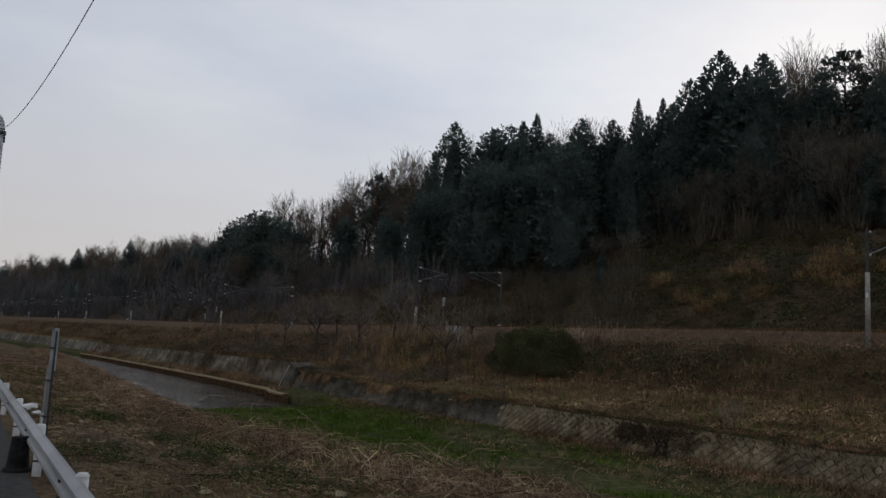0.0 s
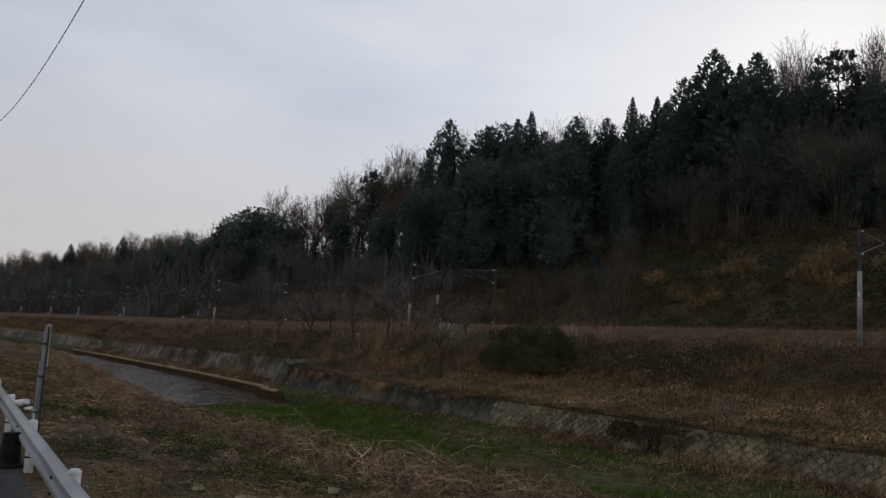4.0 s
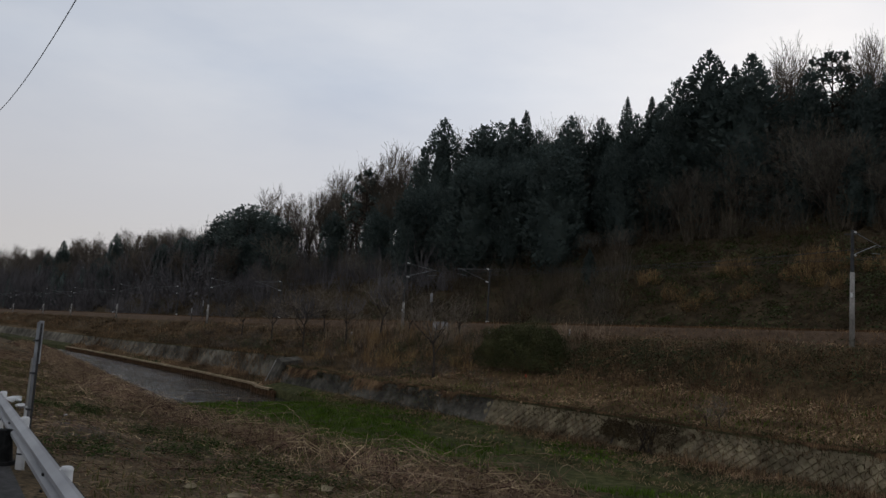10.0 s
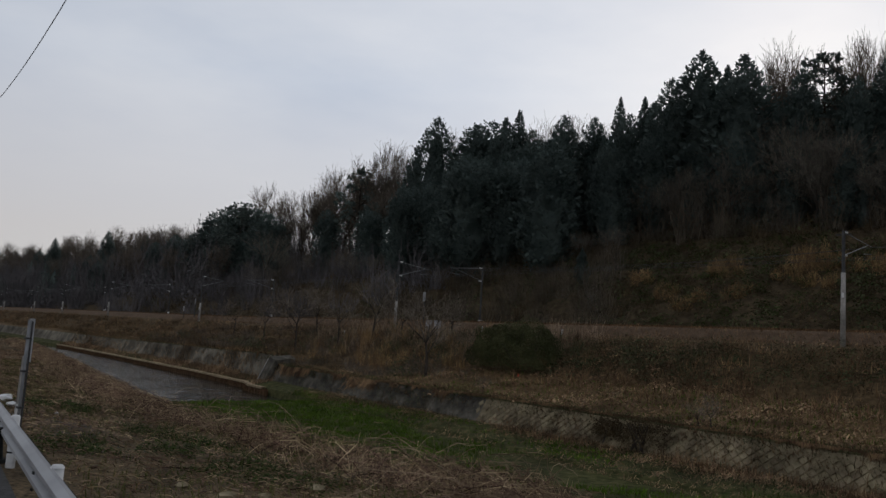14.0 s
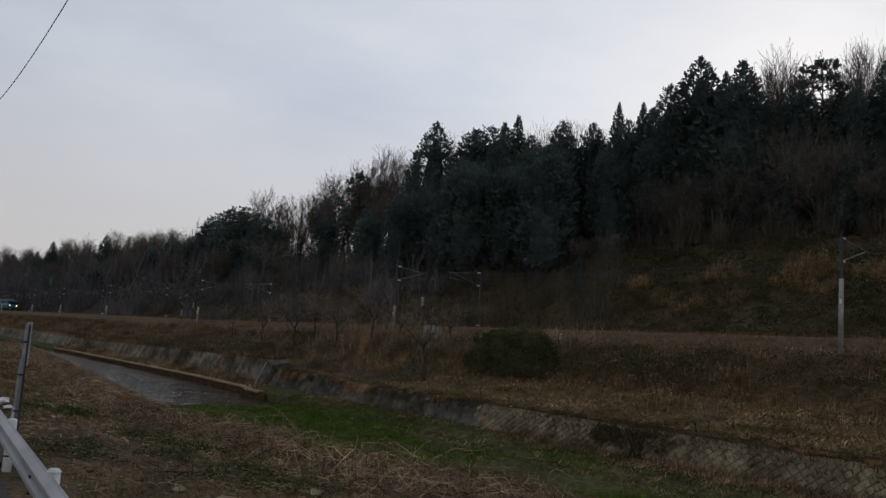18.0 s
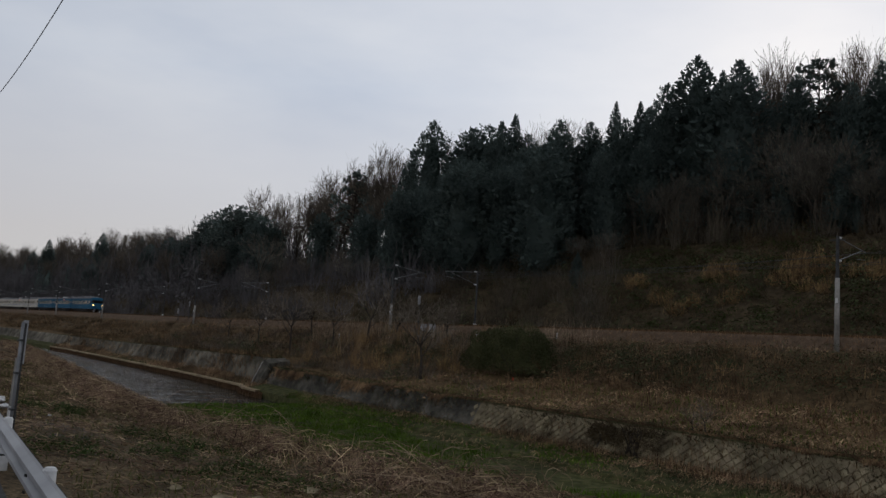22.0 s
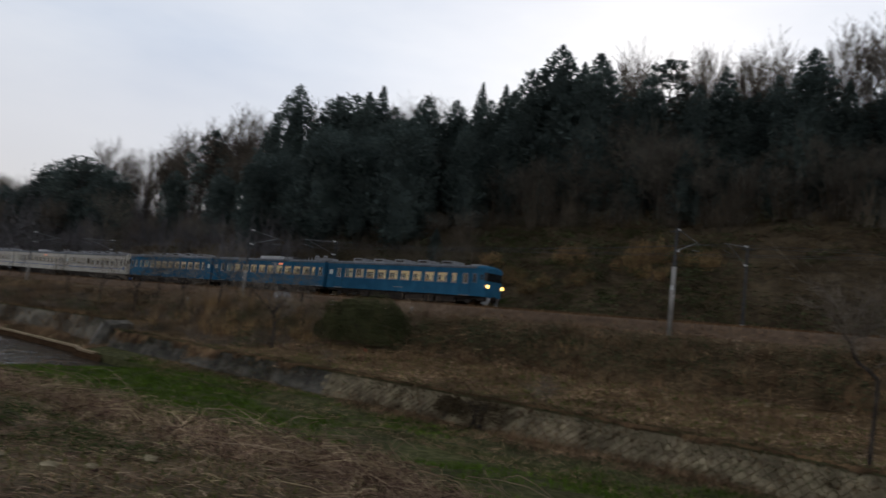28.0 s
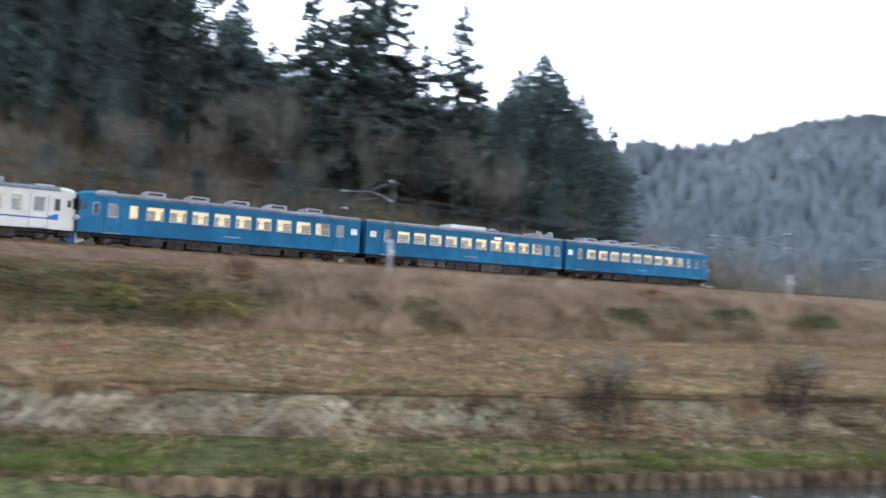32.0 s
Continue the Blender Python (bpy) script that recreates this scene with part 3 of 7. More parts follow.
build_track("railway_track_far", 0.0)

# ---------------------------------------------------------------- overhead line


def catenary_pole(x, far):
    """A railway mast: pale concrete foot, dark steel top, bracket with insulators reaching over its track."""
    y = (61.6 if far else 50.6) + float(bend(np.array(x)))
    z = float(ground(x, y)) - 0.3
    top = float(rail_z(np.array(x))) + (5.9 if not far else 6.3) - z
    d = -1 if far else 1
    t = thing("catenary_mast", "dark steel-topped railway mast with banded base on the far side" if far else "pale concrete railway mast with steel bracket", "railway mast",
              "masts along the railway", Matrix.Translation((x, y, z)))
    bm = bmesh.new()
    hc = top * (0.28 if far else 0.65 if -30 < x < 0 else 0.43)
    rod(bm, (0, 0, 0), (0, 0, hc), 0.16, 0.135, 14)
    part("shaft", bm, M_DARKSTEEL if far else M_POLE, t, "dark lower shaft" if far else "pale concrete shaft", True)
    bm = bmesh.new()
    rod(bm, (0, 0, hc - 0.4), (0, 0, top), 0.11, 0.095, 10)
    box(bm, -0.45, -0.04, top - 0.28, 0.45, 0.04, top - 0.2)
    part("steel_top", bm, M_DARKSTEEL, t, "dark steel upper mast")
    if far:
        for a in (0.9, 1.5):
            bm = bmesh.new()
            rod(bm, (0, 0, a), (0, 0, a + 0.35), 0.2, 0.2, 14)
            part("white_band", bm, M_WHITE, t, "white painted band")
    reach = 4.8 if far else 4.1
    bm = bmesh.new()
    rod(bm, (0, 0.25 * d, top - 0.1), (0, reach * d, top - 0.5), 0.028, None, 8)
    part("bracket_arm", bm, M_GALV, t)
    bm = bmesh.new()
    rod(bm, (0, 0.25 * d, top - 1.45), (0, reach * 0.85 * d, top - 0.5), 0.03, None, 8)
    part("bracket_strut", bm, M_GALV, t)
    bm = bmesh.new()
    rod(bm, (0, reach * 0.7 * d, top - 1.1), (0, reach * 1.0 * d, top - 1.0), 0.025, None, 6)
    part("steady_arm", bm, M_GALV, t)
    for a in (top - 0.07, top - 1.5):
        bm = bmesh.new()
        for k in range(4):
            rod(bm, (0, (0.12 + 0.1 * k) * d, a), (0, (0.17 + 0.1 * k) * d, a + (0.0 if a > top - 1 else 0.02)), 0.065, None, 8)
        part("insulator", bm, M_WHITE, t, "white ribbed insulator")
    bm = bmesh.new()
    box(bm, -0.02, -0.19, hc * 0.68, 0.1, -0.17, hc * 0.68 + 0.3)
    part("number_plate", bm, M_WHITE, t)
    return (x, y + reach * d, z + top)


MASTS_X = {"near": [-380, -335, -290, -242.6, -209.4, -169.4, -118.8, -65.9, -21.0, 25.25, 70.9, 112, 152],
           "far": [-390, -348, -304, -260.4, -213.4, -164.8, -116, -64.9, -20.0, 26.25, 71.9, 113, 153]}
for is_far, name in ((False, "near"), (True, "far")):
    tops = [catenary_pole(x, is_far) for x in MASTS_X[name]]
    p0, p1 = [], []
    for (xa, ya, za), (xb, yb, zb) in zip(tops, tops[1:]):
        n = 8
        for k in range(n):
            u0, u1 = k / n, (k + 1) / n
            for drop, sag in ((0.55, 0.55), (1.3, 0.0)):
                p0.append((xa + (xb - xa) * u0, ya + (yb - ya) * u0, za + (zb - za) * u0 - drop - sag * 4 * u0 * (1 - u0)))
                p1.append((xa + (xb - xa) * u1, ya + (yb - ya) * u1, za + (zb - za) * u1 - drop - sag * 4 * u1 * (1 - u1)))
    v, f = tubes(p0, p1, np.full(len(p0), 0.014), np.full(len(p0), 0.014))
    tagged(new("overhead_wire", mesh_of("overhead_wire", v, f, M_DARKSTEEL)), "messenger and contact wire of the %s track" % name, "overhead wire")

# ---------------------------------------------------------------- things along the railway


def relay_cabinet(rel, y):
    x = y * math.tan(radians(rel))
    z = float(ground(x, y))
    t = thing("relay_cabinet", "grey steel relay cabinet beside the track", "cabinet", "trackside cabinets", Matrix.Translation((x, y, z)))
    boxes("body", M_AC, t, (-0.28, -0.2, 0.05, 0.28, 0.2, 0.85), bevel=0.015)
    boxes("roof", M_AC, t, (-0.32, -0.24, 0.85, 0.32, 0.24, 0.91), bevel=0.01)
    boxes("door", M_STEEL, t, (-0.24, -0.215, 0.1, 0.24, -0.2, 0.8))
    boxes("plinth", M_CONC, t, (-0.3, -0.22, -0.3, 0.3, 0.22, 0.05))


for rel in (-50.1, -49.5):
    relay_cabinet(rel, 51.3)


def signal_post(rel, y, height):
    x = y * math.tan(radians(rel))
    t = thing("signal_post", "thin dark trackside post carrying a pale board", "signal", "", Matrix.Translation((x, y, float(ground(x, y)) - 0.2)))
    bm = bmesh.new()
    rod(bm, (0, 0, 0), (0, 0, height), 0.06)
    part("post", bm, M_DARKSTEEL, t)
    boxes("board", M_AC, t, (-0.2, -0.1, height - 0.9, 0.2, -0.06, height), bevel=0.01)


signal_post(-50.5, 51.4, 3.9)
signal_post(-66.2, 55.0, 3.2)
signal_post(-66.9, 55.0, 2.2)


def marker(name, rel, y, height, r, material, label):
    x = y * math.tan(radians(rel))
    bm = bmesh.new()
    rod(bm, (0, 0, -0.2), (0, 0, height), r, r * 0.9, 10)
    me = bpy.data.meshes.new(name)
    bm.to_mesh(me)
    bm.free()
    me.materials.append(material)
    ob = tagged(new(name, me), label, "marker post", "marker posts")
    ob.location = (x, y, float(ground(x, y)))


for rel, y in ((-40.7, 50.0), (-46.3, 50.5), (-56.0, 48.0), (-71.8, 62.0)):
    marker("marker_post", rel, y, 0.55, 0.07, M_WHITE, "short white marker post on the embankment crest")
for rel, y in ((-43.6, 40.5), (5.9, 33.5), (40.8, 31.0)):
    marker("boundary_stake", rel, y, 0.2, 0.055, M_RED, "short faded red stake in the straw")

# ---------------------------------------------------------------- roadside


def build_guardrail():
    t = thing("guardrail", "weathered white-grey W-beam guardrail along the road edge", "guardrail", "", Matrix.Identity(4))
    xs = np.arange(-58, 5.0, 1.0)
    prof = [(0.0, 0.355), (-0.015, 0.37), (-0.085, 0.41), (-0.085, 0.455), (-0.01, 0.49), (-0.01, 0.53), (-0.085, 0.565), (-0.085, 0.61), (-0.015, 0.655), (0.0, 0.68), (0.01, 0.655), (0.01, 0.37)]
    y = guard_y(xs)
    n = len(prof)
    v = np.stack([np.stack([xs, y + dy - 0.05, np.full_like(xs, z)], 1) for dy, z in prof], 1).reshape(-1, 3)
    i = np.arange(len(xs) - 1) * n
    f = np.concatenate([np.stack([i + a, i + (a + 1) % n, i + n + (a + 1) % n, i + n + a], 1) for a in range(n)])
    mpart("beam", mesh_of("beam", v, f, M_GUARD), t, "dented galvanised W-beam")
    for k in range(14):
        x = -8.2 + 4.1 * (2 - k)
        if x < -57:
            break
        yy = float(guard_y(np.array(x)))
        bm = bmesh.new()
        rod(bm, (x, yy, -0.3), (x, yy, 0.67), 0.06, None, 16)
        post = part("post", bm, M_WHITE, t, "white painted round post", True)
        bm = bmesh.new()
        rod(bm, (x, yy, 0.67), (x, yy, 0.7), 0.067, 0.045, 16)
        part("cap", bm, M_WHITE, post)
        bm = bmesh.new()
        rod(bm, (x, yy, 0.19), (x, yy, 0.215), 0.063, None, 16)
        part("band", bm, M_BLACK, post, "dark band")
        boxes("bolt_slot", M_BLACK, t, *[(x + dx, yy - 0.14, z, x + dx + 0.06, yy - 0.13, z + 0.025) for dx in (-0.3, 0.25) for z in (0.42, 0.575)])
        boxes("bracket", M_STEEL, t, (x - 0.05, yy - 0.07, 0.44, x + 0.05, yy - 0.04, 0.58))
    p = np.stack([xs, y + 0.12, np.full_like(xs, 0.46)], 1)
    v, f = tubes(p[:-1], p[1:], np.full(len(p) - 1, 0.02), np.full(len(p) - 1, 0.02), 6)
    mpart("conduit", mesh_of("conduit", v, f, M_BLACK), t, "black conduit behind the posts")


build_guardrail()


def sign_post():
    t = thing("sign_post", "slim galvanised steel post with an edge-on plate", "post", "", Matrix.Translation((-13.6, 3.36, -0.1)))
    bm = bmesh.new()
    rod(bm, (0, 0, 0), (0, 0, 2.1), 0.024, None, 12)
    part("post", bm, M_GALV, t, "", True)
    boxes("plate", M_STEEL, t, (-0.1, 0.03, 1.45, -0.085, 0.1, 2.12))
    boxes("backing_strip", M_DARKSTEEL, t, (-0.012, 0.03, 0.0, 0.012, 0.055, 2.08), label="dark backing strip")
    for z in (0.75, 1.3, 1.8):
        boxes("clamp", M_DARKSTEEL, t, (-0.1, -0.03, z, 0.03, 0.05, z + 0.03))


sign_post()


def lamp_pole():
    x, y = -24.65, 4.2
    t = thing("street_pole", "grey steel pole with a bent top at the roadside", "street pole", "", Matrix.Translation((x, y, -0.2)))
    bm = bmesh.new()
    pts = [Vector((0, 0, 0)), Vector((0, 0, 4.5)), Vector((0.05, 0.0, 7.5))]
    for k in range(1, 8):
        a = k * math.pi / 14
        pts.append(Vector((0.05 - 0.55 * (1 - math.cos(a)), -0.2 * (1 - math.cos(a)), 7.5 + 0.5 * math.sin(a))))
    pts.append(pts[-1] + Vector((-1.3, -0.4, 0.1)))
    for a, b in zip(pts, pts[1:]):
        rod(bm, a, b, 0.085 if a.z < 7 else 0.07, 0.085 if b.z < 7 else 0.065, 12)
    part("pole", bm, M_STEEL, t, "", True)
    bm = bmesh.new()
    rod(bm, (0.05, 0, 7.38), (0.05, 0, 7.46), 0.11, None, 12)
    rod(bm, (0.05, 0, 7.42), (0.3, 0.02, 7.42), 0.02)
    rod(bm, (0.3, 0.02, 7.42), (0.36, 0.02, 7.1), 0.025)
    part("wire_clamp", bm, M_DARKSTEEL, t)
    # the wire sags to the next pole, behind the camera
    a, b = Vector((x + 0.3, y, 7.3)), Vector((4.0, 1.3, 8.4))
    p = [a.lerp(b, k / 24) - Vector((0, 0, 1.25 * 4 * (k / 24) * (1 - k / 24))) for k in range(25)]
    v, f = tubes([tuple(q) for q in p[:-1]], [tuple(q) for q in p[1:]], np.full(24, 0.0075), np.full(24, 0.0075), 5)
    tagged(new("overhead_cable", mesh_of("overhead_cable", v, f, M_BLACK)), "thin black twisted cable sagging from the pole", "cable")


lamp_pole()
tb = thing("bollard_base", "black rubber bollard foot on the asphalt by the guardrail", "bollard", "", Matrix.Translation((-12.75, 2.86, 0)))
bm = bmesh.new()
rod(bm, (0, 0, 0), (0, 0, 0.48), 0.16, 0.11, 12)
part("body", bm, M_BLACK, tb)
bm = bmesh.new()
rod(bm, (0, 0, 0), (0, 0, 0.05), 0.2, 0.19, 12)
part("foot", bm, M_BLACK, tb)

stake = thing("wooden_stake", "weathered pale wooden stake beside the guardrail", "stake", "", Matrix.Translation((-17.8, 4.35, 0)) @ Matrix.Rotation(radians(4), 4, "Y"))
bm = bmesh.new()
box(bm, -0.03, -0.03, -0.3, 0.03, 0.03, 1.25, bevel=0.008)
part("shaft", bm, M_POLE, stake)
bm = bmesh.new()
box(bm, -0.035, -0.035, 0.0, 0.035, 0.035, 0.3)
part("painted_foot", bm, M_WHITE, stake)


def scrap(name, label, rel, r, size, seed, material):
    """A crumpled scrap lying on the verge."""
    x, y = r * math.sin(radians(rel)), r * math.cos(radians(rel))
    bm = bmesh.new()
    bmesh.ops.create_icosphere(bm, subdivisions=2, radius=size)
    g = np.random.default_rng(seed)
    for q in bm.verts:
        q.co *= 0.7 + 0.5 * g.random()
        q.co.z *= 0.5
    me = bpy.data.meshes.new(name)
    bm.to_mesh(me)
    bm.free()
    me.materials.append(material)
    ob = tagged(new(name, me), label, "litter", "roadside litter")
    ob.location = (x, y, float(ground(x, y)) + size * 0.3)


scrap("plastic_bag", "crumpled white plastic bag on the verge", -77.0, 22.5, 0.2, 1, M_WHITE)
scrap("plastic_bag", "crumpled white plastic bag on the verge", -76.6, 21.5, 0.12, 2, M_WHITE)
scrap("paper_scrap", "small white scrap on the grass", -74.0, 21.0, 0.05, 3, M_WHITE)
scrap("paper_scrap", "small white scrap on the grass", -73.2, 19.5, 0.04, 4, M_WHITE)
for k, (rel, r, size) in enumerate(((-63.0, 11.2, 0.13), (-60.5, 11.6, 0.1), (-66, 12, 0.09), (-57, 12.5, 0.12))):
    scrap("stone", "grey rounded stone in the grass", rel, r, size, 10 + k, M_CONC)

# ---------------------------------------------------------------- the train
GUTTER, SKIRT, W2 = 3.42, 0.92, 1.45
WIN0, WIN1 = 2.0, 2.88


def car_outline(scale_y, roof_drop, n=14):
    """Points (y, z) of the body's cross-section, anticlockwise from the lower right."""
    pts = [(-W2 * scale_y, SKIRT), (-W2 * scale_y, GUTTER - roof_drop)]
    for k in range(1, n):
        a = math.pi - k * math.pi / n
        pts.append((W2 * scale_y * math.cos(a), GUTTER - roof_drop + 0.27 * math.sin(a)))
    return pts + [(W2 * scale_y, GUTTER - roof_drop), (W2 * scale_y, SKIRT)]


def loft(sections):
    bm = bmesh.new()
    rings = [[bm.verts.new((x, y, z)) for y, z in pts] for x, pts in sections]
    n = len(rings[0])
    for a, b in zip(rings, rings[1:]):
        for i in range(n):
            j = (i + 1) % n
            bm.faces.new((a[i], a[j], b[j], b[i]))
    bm.faces.new(rings[-1])
    bm.faces.new(list(reversed(rings[0])))
    bmesh.ops.recalc_face_normals(bm, faces=bm.faces)
    return bm


def side_wall(bm, y, thick, wins, x0, x1):
    box(bm, x0, y, SKIRT, x1, y + thick, WIN0)
    box(bm, x0, y, WIN1, x1, y + thick, GUTTER)
    edge = x0
    for xc, w in sorted(wins) + [(x1 + 0.0, 0.0)]:
        if xc - w / 2 > edge + 0.001:
            box(bm, edge, y, WIN0, xc - w / 2, y + thick, WIN1)
        edge = xc + w / 2


PANE, FRAME, SEAT = {}, {}, {}


def train_car(kind, livery):
    """kind: 'cab' (driving cab at +x) or 'motor' (pantograph). livery: 'blue' or 'white'."""
    paint = M_BLUE if livery == "blue" else M_CREAM
    t = thing("train_car", ("blue" if livery == "blue" else "white blue-striped") + (" driving carriage with lit windows and headlights" if kind == "cab" else " motor carriage with lit windows and roof pantograph"),
              "train", livery + " train set")
    if kind == "cab":
        wins = [(10 - 20 * (0.17), 0.55), (10 - 20 * 0.107, 0.62), (10 - 20 * 0.905, 0.62), (10 - 20 * 0.963, 0.6)] + [(10 - 20 * (0.238 + 0.0746 * k), 1.12) for k in range(9)]
        doors, x1 = [10 - 20 * 0.107, 10 - 20 * 0.905], 9.0
    else:
        wins = [(10 - 20 * 0.042, 0.62), (10 - 20 * 0.097, 0.55), (10 - 20 * 0.896, 0.62), (10 - 20 * 0.958, 0.6)] + [(10 - 20 * (0.155 + 0.0744 * k), 1.12) for k in range(10)]
        doors, x1 = [10 - 20 * 0.042, 10 - 20 * 0.896], 9.75
    for s in (-1, 1):
        bm = bmesh.new()
        side_wall(bm, s * W2 - (0 if s < 0 else 0.05), 0.05, wins, -9.75, x1)
        part("side_wall", bm, paint, t)
        bm = bmesh.new()
        side_wall(bm, s * (W2 - 0.08) - (0 if s < 0 else 0.02), 0.02, wins, -9.6, x1 - 0.1)
        part("lining", bm, M_LINING, t, "cream interior lining")
        for xc, w in wins:
            if w not in FRAME:
                bm = bmesh.new()
                hw = w / 2
                for q in ((-hw, -0.012, WIN0, -hw + 0.04, 0.03, WIN1), (hw - 0.04, -0.012, WIN0, hw, 0.03, WIN1), (-hw - 0.02, -0.04 if w != 0.6 else -0.012, WIN0 - 0.03, hw + 0.02, 0.03, WIN0 + 0.05), (-hw, -0.012, WIN1 - 0.035, hw, 0.03, WIN1)) \
                        + (((-hw, -0.008, 2.44, hw, 0.02, 2.485),) if w > 1 else ()):
                    box(bm, *q)
                FRAME[w] = bpy.data.meshes.new("window_frame")
                bm.to_mesh(FRAME[w]), bm.free()
                FRAME[w].materials.append(M_AC)
                bm = bmesh.new()
                box(bm, -hw + 0.03, 0.004, WIN0 + 0.03, hw - 0.03, 0.012, WIN1 - 0.03)
                PANE[w] = bpy.data.meshes.new("pane")
                bm.to_mesh(PANE[w]), bm.free()
                PANE[w].materials.append(M_GLASS)
            fr = mpart("window", FRAME[w], t)
            fr.matrix_local = Matrix.Translation((xc, s * W2, 0)) @ (Matrix.Rotation(math.pi, 4, "Z") if s > 0 else Matrix.Identity(4))
            pn = mpart("pane", PANE[w], fr)
            pn.visible_shadow = False
        # dark panels behind the doors paint the vestibules dim; below, the small lavatory window
        for xc in doors:
            boxes("vestibule_shade_panel", M_VESTIBULE_SHADE, t, (xc - 0.42, min(s * 1.15, s * 1.18), 1.13, xc + 0.42, max(s * 1.15, s * 1.18), 3.15))
        xe, o = (wins[3][0], s * (W2 + 0.003))
        small = boxes("lower_window_panel", paint, t, (xe - 0.34, min(o, o + s * 0.02), 1.97, xe + 0.34, max(o, o + s * 0.02), 2.24))
        boxes("upper_window_panel", paint, t, (xe - 0.34, min(o, o + s * 0.02), 2.7, xe + 0.34, max(o, o + s * 0.02), 2.9))
        o2 = s * (W2 - 0.03)
        # the motor carriage's pane is coloured cream to stand for lit glass
        boxes("frosted_pane", M_FROST if kind == "cab" else M_LINING, small, (xe - 0.29, min(o2, o2 - s * 0.01), 2.1, xe + 0.29, max(o2, o2 - s * 0.01), 2.8))
        for xc in doors:
            o = s * (W2 + 0.004)
            boxes("door", paint if livery == "blue" else M_CREAM, t, (xc - 0.5, min(o, o + s * 0.012), 1.0, xc - 0.36, max(o, o + s * 0.012), 3.1), (xc + 0.36, min(o, o + s * 0.012), 1.0, xc + 0.5, max(o, o + s * 0.012), 3.1),
                  (xc - 0.36, min(o, o + s * 0.012), 1.0, xc + 0.36, max(o, o + s * 0.012), WIN0 - 0.03), (xc - 0.36, min(o, o + s * 0.012), WIN1 + 0.03, xc + 0.36, max(o, o + s * 0.012), 3.1))
            boxes("door_step", M_AC, t, (xc - 0.55, min(o, o + s * 0.06), 0.93, xc + 0.55, max(o, o + s * 0.06), 0.985))
            boxes("door_gap", M_BLACK, t, (xc - 0.525, min(o, o + s * 0.004), 1.0, xc - 0.5, max(o, o + s * 0.004), 3.1), (xc + 0.5, min(o, o + s * 0.004), 1.0, xc + 0.525, max(o, o + s * 0.004), 3.1))
        if livery == "white":
            o = s * (W2 + 0.019)
            boxes("stripe", M_STRIPE, t, (-9.75, min(o, o - s * 0.017), 1.53, x1, max(o, o - s * 0.017), 1.62), label="blue painted stripe")
        o = s * (W2 + 0.006)
        boxes("lettering_bar", M_AC, t, (-0.6, min(o, o + s * 0.003), 1.3, 0.6, max(o, o + s * 0.003), 1.36))
    # roof, floor, ceiling and seats
    outline = [(y, z) for y, z in car_outline(1.02, 0) if z > GUTTER - 0.01]
    bm = loft([(-9.76, outline + [(0, GUTTER - 0.03)]), (x1, outline + [(0, GUTTER - 0.03)])])
    part("roof", bm, M_ROOF, t, "grey curved roof")
    boxes("gutter", M_ROOF, t, (-9.76, -W2 - 0.03, GUTTER - 0.1, x1, -W2 - 0.002, GUTTER - 0.02), (-9.76, W2 + 0.002, GUTTER - 0.1, x1, W2 + 0.03, GUTTER - 0.02))
    boxes("floor", M_UNDER, t, (-9.7, -1.38, 0.98, x1 - 0.05, 1.38, 1.12))
    boxes("ceiling_light", M_LIT if livery == "blue" else M_DIM, t, (-9.3, -1.1, 3.2, x1 - 0.3, 1.1, 3.24), label="warm lit saloon ceiling")
    boxes("end_wall", paint, t, (-9.76, -W2 + 0.01, SKIRT, -9.7, W2 - 0.01, GUTTER))
    if kind == "motor":
        boxes("end_wall", paint, t, (9.7, -W2 + 0.01, SKIRT, 9.76, W2 - 0.01, GUTTER))
        boxes("gangway", M_BLACK, t, (9.76, -0.55, 1.05, 9.98, 0.55, 3.1))
    boxes("gangway", M_BLACK, t, (-10.02, -0.55, 1.05, -9.76, 0.55, 3.1))
    big = [xc for xc, w in wins if w > 1]
    if not SEAT:
        bm = bmesh.new()
        for y0, y1 in ((-1.33, -0.33), (0.33, 1.33)):
            box(bm, -0.06, y0, 1.12, 0.06, y1, 2.27, bevel=0.03)
            box(bm, 0.0, y0, 1.45, 0.45, y1, 1.57)
        SEAT["me"] = bpy.data.meshes.new("seat")
        bm.to_mesh(SEAT["me"]), bm.free()
        SEAT["me"].materials.append(M_SEAT)
    for xc in big:
        st = mpart("seat", SEAT["me"], t)
        st.location = (xc + 0.72, 0, 0)
    # running gear
    for bx in (-7.0, 7.0):
        bm = bmesh.new()
        box(bm, bx - 1.55, -1.05, 0.42, bx + 1.55, -0.9, 0.68)
        box(bm, bx - 1.55, 0.9, 0.42, bx + 1.55, 1.05, 0.68)
        box(bm, bx - 0.3, -1.05, 0.45, bx + 0.3, 1.05, 0.75)
        bogie = part("bogie", bm, M_UNDER, t)
        for dx in (-1.05, 1.05):
            for s in (-1, 1):
                bm = bmesh.new()
                rod(bm, (bx + dx, s * 0.68, 0.43), (bx + dx, s * 0.56, 0.43), 0.43, None, 24)
                part("wheel", bm, M_RUST, bogie)
    boxes("underframe", M_UNDER, t, (-9.6, -1.25, 0.7, x1 - 0.1, 1.25, 0.94))
    for bx in (-7.0, 7.0):
        for dx in (-1.05, 1.05):
            for sd in (-1, 1):
                boxes("axle_box", M_DUSTY, t, (bx + dx - 0.22, sd * 1.12 - 0.06, 0.3, bx + dx + 0.22, sd * 1.12 + 0.06, 0.62), bevel=0.04)
    random.seed(3 if kind == "cab" else 5)
    x = -5.0
